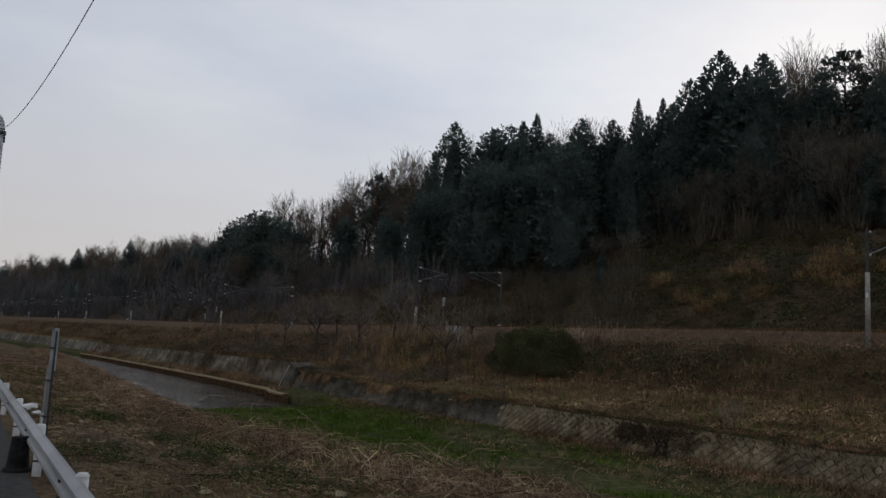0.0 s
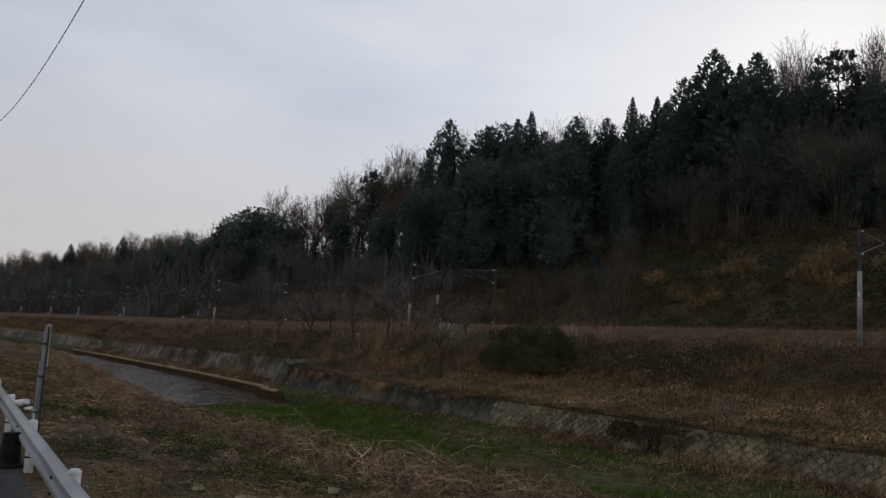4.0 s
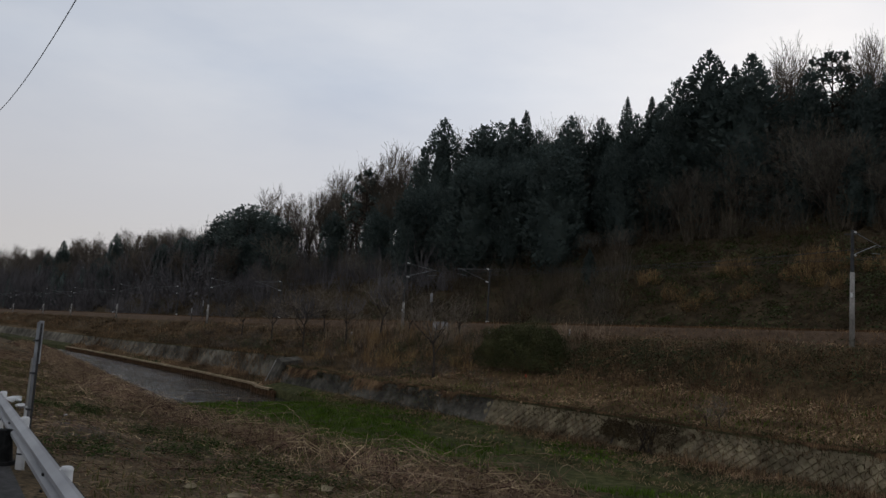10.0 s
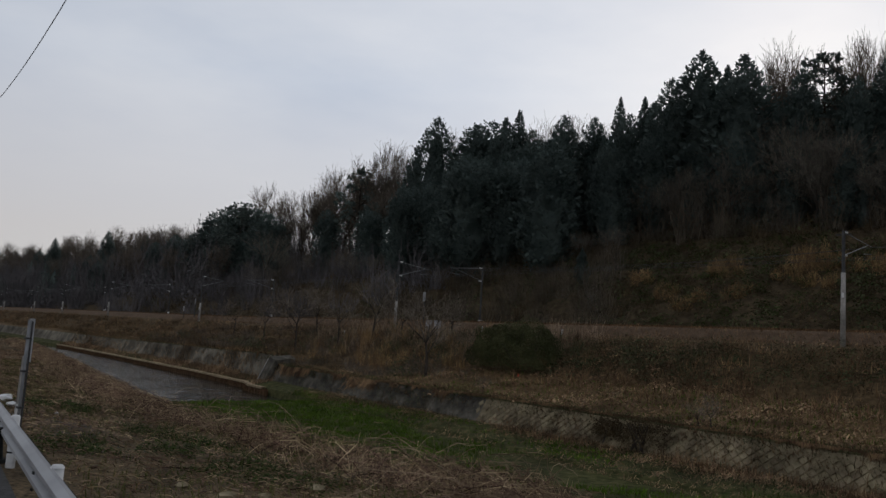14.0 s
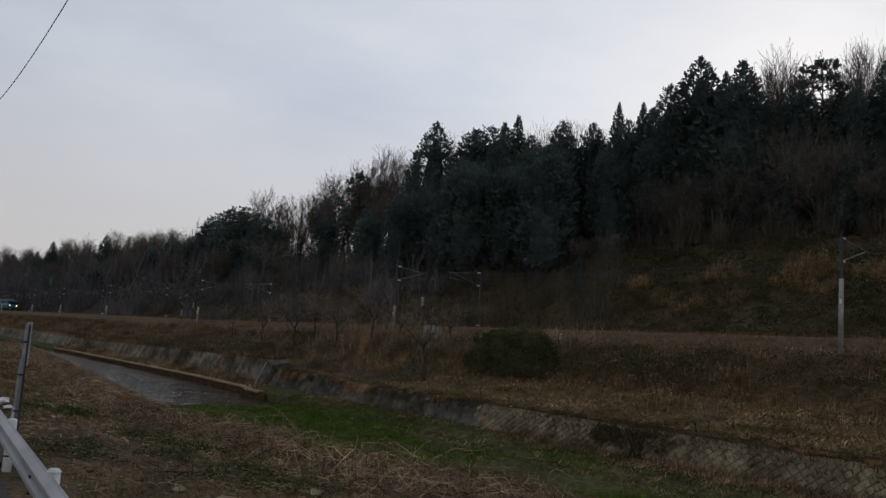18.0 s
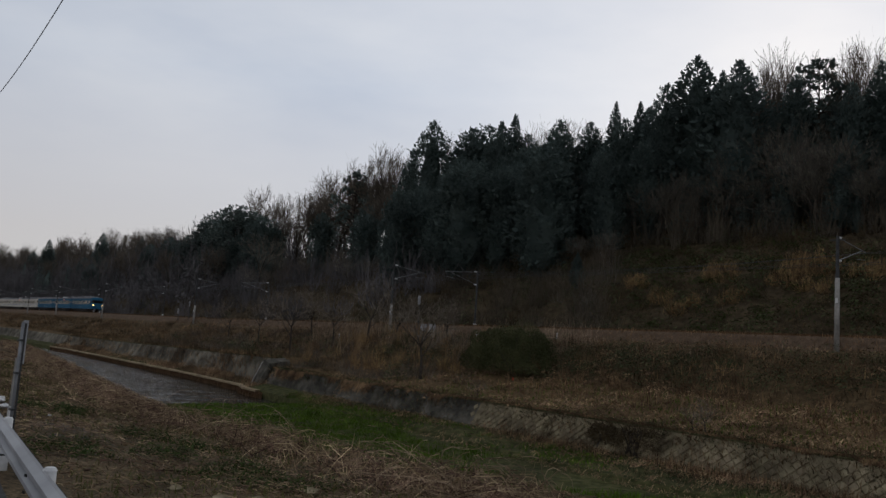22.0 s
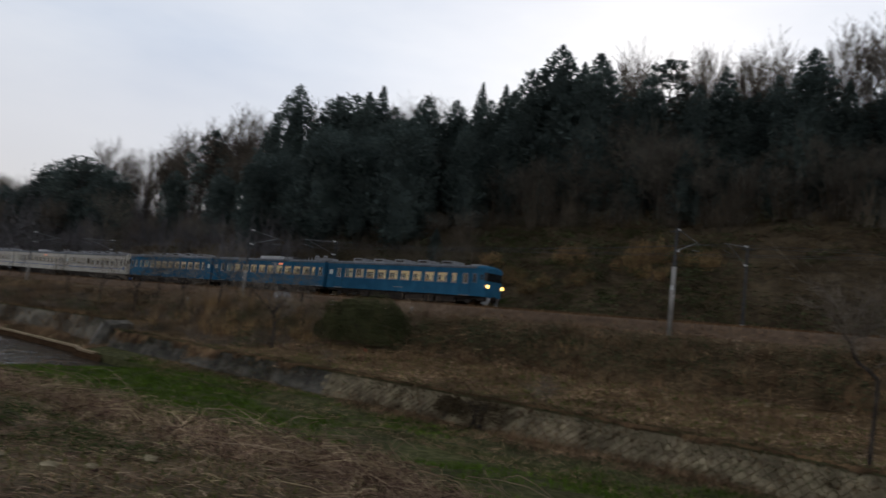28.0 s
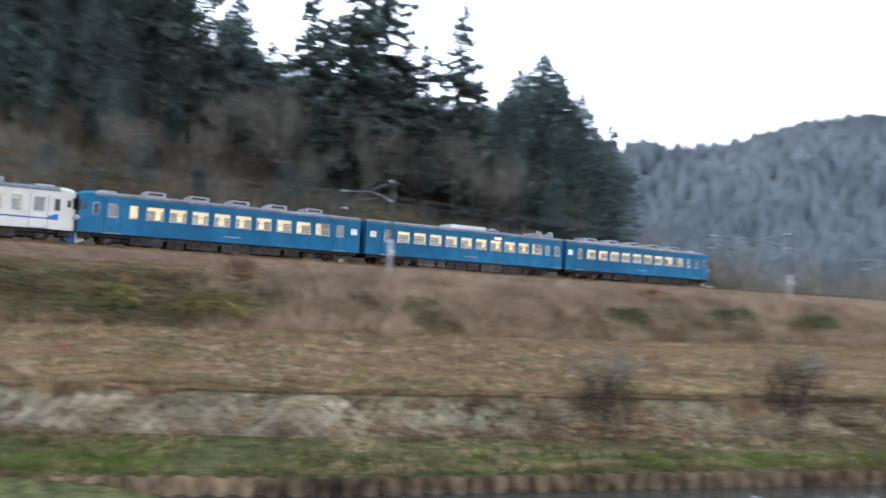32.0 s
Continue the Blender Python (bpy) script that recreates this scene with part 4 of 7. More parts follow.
    while x < 4.6:
        w = random.choice((0.7, 1.1, 1.6, 2.1))
        z0 = random.uniform(0.18, 0.34)
        boxes("equipment_box", M_UNDER if random.random() < 0.7 else M_DUSTY, t, (x, -1.3, z0, x + w, 1.3, 0.92), bevel=0.03)
        x += w + random.uniform(0.06, 0.3)
    # roof fittings
    def air_conditioner(xc, length, width, h):
        bm = bmesh.new()
        box(bm, xc - length / 2, -width / 2, 3.6, xc + length / 2, width / 2, 3.62 + h, bevel=0.07)
        a = part("air_conditioner", bm, M_AC, t, "grey roof unit")
        for s in (-1, 1):
            boxes("grille", M_DUSTY, a, (xc - length * 0.36, s * width / 2 - 0.008, 3.74, xc + length * 0.36, s * width / 2 + 0.008, 3.6 + h * 0.78))
    if kind == "cab":
        for fr in (0.242, 0.387, 0.53, 0.67, 0.81):
            air_conditioner(10 - 20 * fr, 1.35, 1.7, 0.36)
        boxes("vent", M_AC, t, (7.6, -0.5, 3.6, 8.7, 0.5, 3.8), bevel=0.04)
    else:
        bm = bmesh.new()
        box(bm, -1.8, -0.9, 3.58, 1.8, 0.9, 3.95, bevel=0.12)
        part("air_conditioner", bm, M_PALE, t, "long pale roof unit")
        for a, b in ((2.2, 2.9), (7.1, 8.0), (8.3, 9.3)):
            boxes("roof_equipment", M_AC, t, (a, -0.7, 3.72, b, 0.7, 3.92), (a + 0.05, -0.6, 3.55, a + 0.12, 0.6, 3.75), (b - 0.12, -0.6, 3.55, b - 0.05, 0.6, 3.75), bevel=0.02)
        bm = bmesh.new()
        for y in (-0.45, 0.1, 0.5):
            rod(bm, (2.9, y, 3.7), (8.3, y + 0.1, 3.7), 0.03, None, 6)
        part("roof_conduit", bm, M_DARKSTEEL, t, "dark conduits along the roof")
        for a in (3.2, 6.1, 6.6, 8.15):
            for y in (-0.6, 0.6):
                bm = bmesh.new()
                rod(bm, (a, y, 3.6), (a, y, 3.9), 0.075, 0.05, 8)
                part("roof_insulator", bm, M_AC, t)
        for a in (7.3, 8.6):
            boxes("switch_frame", M_AC, t, (a, -0.75, 3.95, a + 0.6, -0.71, 4.12), (a, -0.75, 3.7, a + 0.04, -0.71, 4.12), (a + 0.56, -0.75, 3.7, a + 0.6, -0.71, 4.12))
        boxes("pantograph_base", M_DARKSTEEL, t, (3.6, -0.7, 3.72, 5.6, -0.6, 3.8), (3.6, 0.6, 3.72, 5.6, 0.7, 3.8), (3.6, -0.7, 3.72, 3.7, 0.7, 3.8), (5.5, -0.7, 3.72, 5.6, 0.7, 3.8))
        bm = bmesh.new()
        for s in (-0.5, 0.5):
            rod(bm, (3.7, s, 3.8), (3.0, s * 0.9, 4.25), 0.025)
            rod(bm, (3.0, s * 0.9, 4.25), (4.6, s * 0.8, 4.95), 0.02)
            rod(bm, (5.5, s, 3.8), (6.2, s * 0.9, 4.25), 0.025)
            rod(bm, (6.2, s * 0.9, 4.25), (4.6, s * 0.8, 4.95), 0.02)
        part("pantograph_arm", bm, M_DARKSTEEL, t)
        bm = bmesh.new()
        rod(bm, (4.6, -0.85, 4.97), (4.6, 0.85, 4.97), 0.03)
        part("contact_strip", bm, M_DARKSTEEL, t)
        for s in (-1, 1):
            o = s * (W2 + 0.004)
            boxes("destination_sign", M_SIGN, t, (2.3, min(o, o + s * 0.01), 2.97, 3.0, max(o, o + s * 0.01), 3.14), label="glowing orange destination sign")
    if kind == "cab":
        secs = [(9.0, car_outline(1.0, 0)), (9.35, car_outline(0.985, 0.01)), (9.65, car_outline(0.94, 0.05)), (9.85, car_outline(0.85, 0.13)), (9.95, car_outline(0.72, 0.24))]
        nose = part("cab", loft(secs), paint, t, "rounded driving cab")
        bm = loft([(x, [(-W2 * q, 2.3), (-W2 * q, z), (W2 * q, z), (W2 * q, 2.3)]) for x, q, z in ((9.76, 0.905, 3.03), (9.87, 0.845, 3.04), (9.965, 0.725, 3.02))])
        part("windscreen", bm, M_CABGLASS, nose, "dark wrap-round windscreen")
        for s in (-1, 1):
            bm = bmesh.new()
            rod(bm, (9.75, s * 1.08, 1.82), (10.06, s * 1.08, 1.82), 0.2, 0.19, 18)
            lamp = part("headlight", bm, M_AC, t, "lit round headlight")
            bm = bmesh.new()
            rod(bm, (10.04, s * 1.08, 1.82), (10.11, s * 1.08, 1.82), 0.165, 0.12, 18)
            part("lens", bm, M_HEAD, lamp)
            # the small corner window follows the nose's curve
            bm = bmesh.new()
            quad = [(9.44, 0.976, 2.38), (9.66, 0.941, 2.38), (9.66, 0.941, 2.82), (9.44, 0.976, 2.82)]
            rim = [[bm.verts.new((x, s * (W2 * q + g), z)) for x, q, z in quad] for g in (0.006, -0.05)]
            bm.faces.new(rim[0]), bm.faces.new(rim[1])
            for k in range(4):
                bm.faces.new((rim[0][k], rim[0][(k + 1) % 4], rim[1][(k + 1) % 4], rim[1][k]))
            bmesh.ops.recalc_face_normals(bm, faces=bm.faces)
            part("cab_window", bm, M_CABGLASS, nose)
            o = s * (W2 + 0.003)
            rim = boxes("cab_door_window_frame", M_AC, t, (8.7, min(o, o + s * 0.01), 2.08, 9.07, max(o, o + s * 0.01), 2.87))
            boxes("cab_door_window", M_CABGLASS, rim, (8.74, min(o, o + s * 0.014), 2.12, 9.03, max(o, o + s * 0.014), 2.83))
        if livery == "white":
            for s in (-1, 1):
                bm = bmesh.new()
                o = s * (W2 + 0.008)
                tri = [bm.verts.new((x, y, z)) for y in (o, o - s * 0.006) for x, z in ((7.9, 1.56), (8.95, 1.5), (8.95, 1.92))]
                bm.faces.new(tri[:3]), bm.faces.new(tri[3:])
                part("stripe_wedge", bm, M_STRIPE, t, "blue wedge at the end of the stripe")
        boxes("coupler", M_UNDER, t, (9.6, -0.18, 0.72, 10.2, 0.18, 1.0), bevel=0.03)
        for s in (-1, 1):
            bm = bmesh.new()
            box(bm, -0.3, -0.02, -0.35, 0.3, 0.02, 0.35, Matrix.Translation((9.75, s * 0.75, 0.6)) @ Matrix.Rotation(radians(-s * 25), 4, "Z") @ Matrix.Rotation(radians(20), 4, "Y"))
            part("snowplough", bm, M_PALE if livery == "blue" else M_STRIPE, t, "pale angled snow deflector" if livery == "blue" else "blue angled snow deflector")
        boxes("cab_skirt", M_UNDER, t, (9.0, -1.2, 0.55, 9.8, 1.2, 0.95), bevel=0.05)
    return t


lead = train_car("cab", "blue")
motor = train_car("motor", "blue")
tail = copy_thing(lead, Matrix.Identity(4))
lead_w = train_car("cab", "white")
motor_w = train_car("motor", "white")
tail_w = copy_thing(lead_w, Matrix.Identity(4))
CARS = [(lead, 0), (motor, 0), (tail, 180), (lead_w, 0), (motor_w, 0), (tail_w, 180)]
FRONT = [(0, -790), (6, -629), (12, -468), (16, -361), (19, -281), (20, -254.8), (21, -227.6), (22, -200.2), (23, -173.4), (24, -146.2), (24.5, -132.6), (25.5, -105.6), (26.5, -78.8),
         (27, -65.8), (27.5, -53), (28, -40.2), (28.5, -27.3), (29, -14.2), (29.5, -0.8), (30, 12.95), (30.5, 26.35), (31, 39.6), (31.5, 52.7), (32, 65.75)]


def motions():
    for k, (car, turned) in enumerate(CARS):
        rows = []
        for t, s in FRONT:
            x = s - 10 - 20 * k
            ends = [Vector((x + d, 57.8 + float(bend(np.array(x + d))), float(rail_z(np.array(x + d))))) for d in (-7, 7)]
            mid = (ends[0] + ends[1]) / 2
            d = ends[1] - ends[0]
            yaw, climb = math.degrees(math.atan2(d.y, d.x)), math.degrees(math.atan2(d.z, d.length))
            rows.append((t, pose(mid.x, mid.y, mid.z, 0, -climb if not turned else climb, yaw + turned)))
        walk(car, rows)

# ---------------------------------------------------------------- trees


def heart_of(h, low, prof, seed, core=0.5, rings=10, sides=9):
    """The dense middle of an evergreen crown, a lumpy closed body."""
    deep = h * (1 - low)
    dr = 2.4 + (deep - 2.4) * np.linspace(0, 1, rings) ** 1.15
    A, D = np.meshgrid(np.arange(sides) * 2 * np.pi / sides, dr)
    A = A + (np.arange(rings) % 2)[:, None] * np.pi / sides
    rr = core * prof(D - 2.0) * (1 + 0.16 * (np.sin(A * 3 + D * 1.1 + seed) + 0.8 * np.sin(A * 5 - D * 1.9 + 2 * seed)))
    rr[-1] *= 0.35
    v = np.stack([rr * np.cos(A), rr * np.sin(A), h - D], -1).reshape(-1, 3)
    i, j = np.meshgrid(np.arange(rings - 1), np.arange(sides), indexing="ij")
    f = np.stack([i * sides + j, i * sides + (j + 1) % sides, (i + 1) * sides + (j + 1) % sides, (i + 1) * sides + j], -1).reshape(-1, 4)
    return v, f


def plumes(h, low, prof, boughs, per, seed, leaf=0.5, rise=0.3, core=0.46):
    """Evergreen crown of many short boughs, each a plume of small sprays; prof(metres below the tip) is its half-width."""
    g = np.random.default_rng(seed)
    deep = h * (1 - low)
    grid = np.linspace(0, deep, 200)
    cum = np.cumsum(np.sqrt(prof(grid)) + 0.5)
    d = np.interp((np.arange(boughs) + g.random(boughs)) / boughs, cum / cum[-1], grid)
    a = np.arange(boughs) * 2.39996 + g.normal(size=boughs) * 0.3
    R = prof(d) * (0.8 + 0.34 * g.random(boughs) ** 1.3 * np.clip(d / 5, 0.3, 1)) + 0.1
    up = rise * (0.6 + 0.8 * g.random(boughs))
    n = boughs * per
    D, A, RR, U = (np.repeat(q, per) for q in (d, a, R, up))
    t = 0.3 + 0.72 * np.sqrt(g.random(n))
    side = g.normal(size=n) * (0.05 + 0.22 * RR * (1.15 - t))
    z = h - D - 0.25 * RR * U + RR * U * t * t + g.normal(size=n) * (0.12 + 0.07 * RR)
    rad = RR * t
    c = np.stack([rad * np.cos(A) - side * np.sin(A), rad * np.sin(A) + side * np.cos(A), z], 1)
    s = leaf * (0.55 + 0.9 * g.random(n)) * np.clip(0.38 + D / 8.0, 0.38, 1)
    turn = A + 0.6 * g.normal(size=n)
    tilt = 0.35 + 0.5 * g.normal(size=n) + 0.8 * np.clip(1 - D / 2.5, 0, 1)
    out = np.stack([np.cos(turn) * np.cos(tilt), np.sin(turn) * np.cos(tilt), np.sin(tilt)], 1)
    tan = np.stack([-np.sin(turn), np.cos(turn), 0.7 * g.normal(size=n)], 1)
    v, f = cards(c, out * s[:, None] * 1.3, tan * s[:, None] * 0.75)
    # the skin of small sprays between the boughs
    k = int(n * 0.85)
    ds = np.where(g.random(k) < 0.42, 7.0 * g.random(k) ** 0.8, np.interp(g.random(k), cum / cum[-1], grid))
    aa = g.random(k) * 2 * np.pi
    rs = prof(ds) * np.where(ds < 7, 0.25 + 0.72 * np.sqrt(g.random(k)), 0.62 + 0.34 * g.random(k)) * (1 + 0.1 * np.sin(aa * 3 + ds * 1.3 + seed)) + 0.04
    cs = np.stack([rs * np.cos(aa), rs * np.sin(aa), h - ds], 1)
    ss = leaf * 0.85 * (0.6 + 0.7 * g.random(k)) * np.clip(0.55 + ds / 9.0, 0.55, 1)
    ta = 0.7 + 0.5 * g.normal(size=k)
    v3, f3 = cards(cs, np.stack([np.cos(aa) * np.cos(ta), np.sin(aa) * np.cos(ta), np.sin(ta)], 1) * ss[:, None] * 1.35,
                   np.stack([-np.sin(aa), np.cos(aa), 0.5 * g.normal(size=k)], 1) * ss[:, None] * 1.0)
    f = np.concatenate([f, f3 + len(v)])
    v = np.concatenate([v, v3])
    # the leader
    m = 14
    zt = h - 1.6 * g.random(m)
    aa = g.random(m) * 2 * np.pi
    v2, f2 = cards(np.stack([0.1 * np.cos(aa), 0.1 * np.sin(aa), zt], 1), np.stack([0.35 * np.cos(aa), 0.35 * np.sin(aa), np.ones(m)], 1) * 0.6, np.stack([-np.sin(aa), np.cos(aa), np.zeros(m)], 1) * 0.28)
    v0, f0 = heart_of(h, low, prof, seed, core)
    return np.concatenate([v0, v, v2]), np.concatenate([f0, f + len(v0), f2 + len(v0) + len(v)])


def taper(h, radius, slope, foot=0.72):
    return lambda d: radius * (1 - np.exp(-slope * (d + 0.2) / radius)) * np.where(d > foot * h, 1 - 0.55 * (d / h - foot) / (1 - foot), 1)


def fir_mesh(h=25.0, radius=4.2, layers=15, per=8, low=0.14, seed=1):
    """Open tiers: each branch a flat frond that droops and lifts again at its end."""
    g = np.random.default_rng(seed)
    cs, us, ws = [], [], []
    for k in range(layers):
        u = (k + 0.6 * g.random()) / layers
        z = h * (low + (1 - low) * u)
        reach = radius * min((1 - u) ** 0.7 + 0.05, 0.5 + 1.3 * u, 1.0) * (0.7 + 0.45 * g.random())
        for b in range(per):
            a = (b + 0.8 * g.random()) * 2 * np.pi / per + k * 0.8
            R = reach * (0.45 + 0.7 * g.random())
            zz = z + g.normal() * 0.45
            m = max(8, int(R * 9))
            t = (np.arange(m) + g.random(m)) / m
            rad = 0.15 + R * t
            spread = (0.75 * np.sin(np.pi * np.clip(t, 0.08, 0.97)) + 0.12) * R * 0.32
            side = g.uniform(-1, 1, m) * spread
            x = rad * np.cos(a) - side * np.sin(a)
            y = rad * np.sin(a) + side * np.cos(a)
            cs.append(np.stack([x, y, zz - 0.5 * R * 0.35 * np.sin(np.pi * t * 0.8) + 0.16 * g.normal(size=m)], 1))
            tw = a + side / (spread + 0.01) * 0.5
            s = (0.4 + 0.36 * g.random(m)) * (0.6 + 0.4 * min(1, R / 2.5))
            us.append(np.stack([np.cos(tw), np.sin(tw), -0.1 + 0.35 * g.normal(size=m)], 1) * s[:, None] * 1.25)
            ws.append(np.stack([-np.sin(tw), np.cos(tw), 0.9 * g.normal(size=m)], 1) * s[:, None] * 0.75)
    c, u, w = np.concatenate(cs), np.concatenate(us), np.concatenate(ws)
    v, f = cards(c, u, w)
    m = 70
    a, z = g.random(m) * 2 * np.pi, h * (low + (1 - low) * g.random(m) ** 0.8)
    spike = np.stack([0.2 * np.cos(a), 0.2 * np.sin(a), z], 1)
    v2, f2 = cards(spike, np.stack([0.4 * np.cos(a), 0.4 * np.sin(a), np.ones(m)], 1) * 0.9, np.stack([-np.sin(a), np.cos(a), np.zeros(m)], 1) * 0.5)
    return np.concatenate([v, v2]), np.concatenate([f, f2 + len(v)])


def pine_mesh(h=16.0, radius=3.6, clumps=26, per=62, low=0.3, seed=1, full=0.5):
    """Rounded needle clumps at the ends of limbs, with gaps between them: (crown), (limb ends from the trunk)."""
    g = np.random.default_rng(seed)
    u = (np.arange(clumps) + 0.7 * g.random(clumps)) / clumps
    a = np.arange(clumps) * 2.39996 + g.normal(size=clumps) * 0.4
    z = h * (low + (0.97 - low) * u)
    reach = radius * np.clip(np.sqrt(np.maximum(1 - u ** 2.2, 0)), 0.08, 1) * (0.45 + 0.6 * g.random(clumps))
    c = np.stack([reach * np.cos(a), reach * np.sin(a), z], 1)
    size = (0.75 + 0.65 * g.random(clumps)) * (0.75 + full * (1 - u)) * radius / 3.6
    n = clumps * per
    way = g.normal(size=(n, 3))
    way /= np.linalg.norm(way, axis=1, keepdims=True)
    way *= (0.55 + 0.5 * g.random((n, 1)))
    p = np.repeat(c, per, 0) + way * np.repeat(size, per)[:, None] * np.array([1.0, 1.0, 0.62])
    s = 0.36 * (0.6 + 0.8 * g.random(n))
    tilt = g.normal(size=(n, 3)) * 0.6 + way + np.array([0, 0, 0.4])
    tilt /= np.linalg.norm(tilt, axis=1, keepdims=True)
    across = np.cross(tilt, g.normal(size=(n, 3)))
    across /= np.linalg.norm(across, axis=1, keepdims=True) + 1e-6
    crown = cards(p, tilt * s[:, None] * 1.2, across * s[:, None] * 0.8)
    root = np.stack([np.zeros(clumps), np.zeros(clumps), z - 0.25 * reach - 0.3], 1)
    return crown, tubes(root, c, np.full(clumps, 0.07), np.full(clumps, 0.03), 4)


def tree(name, label, category, group, leaf, trunk_h, trunk_r, material, limbs=None):
    t = thing(name, label, category, group)
    p = np.array([[0, 0, -0.6], [0.05, 0.02, trunk_h * 0.5], [0, 0.06, trunk_h]])
    v, f = tubes(p[:-1], p[1:], [trunk_r, trunk_r * 0.65], [trunk_r * 0.65, trunk_r * 0.15], 7)
    if limbs is not None:
        v, f = np.concatenate([v, limbs[0]]), list(map(tuple, f)) + [tuple(np.add(q, len(v))) for q in limbs[1]]
    mpart("trunk", mesh_of("trunk", v, f, M_BARK), t)
    mpart("crown", mesh_of("crown", *leaf, material), t)
    return t


def bare_mesh(h=16.0, seed=1, spread=0.5, forks=4, first=0.3, thick=0.17, levels=4, fine=0.0018, sprays=2):
    """Trunk, limbs and twigs of a leafless tree as tapered tubes: (thick ones), (thin ones)."""
    g = np.random.default_rng(seed)
    thick_s, thin_s = [], []

    def grow(p, d, length, r, level):
        steps = 3 if level < 2 else 2
        for k in range(steps):
            q = p + d * (length / steps)
            r2 = r * (0.84 if level < 3 else 0.7)
            (thick_s if level < 2 else thin_s).append((p, q, r, r2))
            p, r = q, r2
            d = d + g.normal(size=3) * 0.09 + np.array([0, 0, 0.05])
            d /= np.linalg.norm(d)
            if level < levels and (level > 0 or k > 0):
                side = g.normal(size=3)
                side -= side.dot(d) * d
                side /= np.linalg.norm(side)
                nd = d * 0.8 + side * spread * (0.7 + 0.7 * g.random()) + np.array([0, 0, 0.12])
                grow(p.copy(), nd / np.linalg.norm(nd), length * (0.55 + 0.25 * g.random()), r * 0.58, level + 1)
        if level < levels:
            for _ in range(2 if level else forks):
                side = g.normal(size=3)
                side -= side.dot(d) * d
                side /= np.linalg.norm(side)
                nd = d + side * spread * (0.5 + 0.6 * g.random()) + np.array([0, 0, 0.1])
                grow(p.copy(), nd / np.linalg.norm(nd), length * (0.6 + 0.25 * g.random()), r * 0.66, level + 1)

    grow(np.zeros(3), np.array([0.02, 0.0, 1.0]), h * first, thick, 0)
    top = max(s[1][2] for s in thin_s)
    k = h / top

    a = np.array([q[0] for q in thick_s]) * k
    b = np.array([q[1] for q in thick_s]) * k
    wood_part = tubes(a, b, [q[2] for q in thick_s], [q[3] for q in thick_s], 5)
    p = np.array([(q[0], q[1]) for q in thin_s]) * k
    w = np.array([(q[2], q[3]) for q in thin_s]) * 2
    # fine sprays at the ends of the twigs
    ends = np.array([i for i, q in enumerate(thin_s) if q[2] < 0.03])
    ends = np.repeat(ends, sprays)
    d = p[ends, 1] - p[ends, 0]
    length = np.linalg.norm(d, axis=1, keepdims=True)
    tip = p[ends, 1] + (d / (length + 1e-6) * 0.7 + g.normal(size=(len(ends), 3)) * 0.36 + np.array([0, 0, 0.25])) * (0.5 + 0.6 * g.random((len(ends), 1))) * (h / 16)
    p = np.concatenate([p, np.stack([p[ends, 1], tip], 1)])
    w = np.maximum(np.concatenate([w, np.tile([[0.02, 0.01]], (len(ends), 1))]), fine * h)
    side = g.normal(size=(len(p), 3))
    side -= (side * (p[:, 1] - p[:, 0])).sum(1, keepdims=True) / (((p[:, 1] - p[:, 0]) ** 2).sum(1, keepdims=True) + 1e-9) * (p[:, 1] - p[:, 0])
    side /= np.linalg.norm(side, axis=1, keepdims=True) + 1e-9
    return wood_part, strips(p, w * 1.25, side)


def bare_tree(name, label, group, h, twig=M_TWIG, **kw):
    t = thing(name, label, "tree", group)
    (tv, tf), (cv, cf) = bare_mesh(h, **kw)
    mpart("trunk", mesh_of("trunk", tv, tf, M_BARK), t)
    mpart("crown", mesh_of("crown", cv, cf, twig), t, "leafless twigs")
    return t


class Kind:
    """Variants of one plant; put() places the template first, then copies."""

    def __init__(self, variants, height):
        self.variants, self.height, self.fresh = variants, height, set(range(len(variants)))

    def put(self, k, x, y, h, wide=1.0, turn=None):
        k %= len(self.variants)
        s = h / self.height
        m = Matrix.Translation((x, y, float(ground(x, y)) - 0.15)) @ Matrix.Rotation(random.uniform(0, 6.28) if turn is None else turn, 4, "Z") @ Matrix.Diagonal((s * wide, s * wide, s, 1))
        if k in self.fresh:
            self.fresh.discard(k)
            self.variants[k].matrix_world = m
            return self.variants[k]
        ob = copy_thing(self.variants[k], Matrix.Identity(4))
        ob.matrix_basis = m
        return ob

    def finish(self):
        for k in self.fresh:
            for o in self.variants[k].children_recursive:
                bpy.data.objects.remove(o)
            bpy.data.objects.remove(self.variants[k])


CONE = Kind([tree("cedar_tree", "tall dark green conical cedar on the hillside", "tree", "hillside cedars", plumes(20, low, taper(20, r, sl), 130, 13, sd), 18.5, 0.28, M_CEDAR)
             for r, low, sd, sl in ((4.6, 0.06, 1, 0.82), (4.2, 0.1, 2, 0.95), (5.2, 0.05, 3, 0.76), (4.4, 0.08, 4, 1.05))], 20)
SLIM = Kind([tree("cedar_tree", "slender dark green cedar with a spire top", "tree", "hillside cedars", plumes(20, 0.1, taper(20, r, sl), 120, 12, sd, 0.45), 18.8, 0.24, M_CEDAR)
             for r, sd, sl in ((3.3, 6, 0.52), (3.6, 7, 0.44))], 20)
BLUNT = Kind([tree("cedar_tree", "dark green cedar with a blunt crown in the wood", "tree", "hillside cedars", plumes(18, 0.05, taper(18, r, sl), 130, 13, sd, 0.52, 0.4), 16, 0.28, M_CEDAR)
              for r, sd, sl in ((3.6, 8, 1.7), (4.2, 9, 2.1), (3.2, 10, 1.3), (4.6, 14, 1.9))], 18)
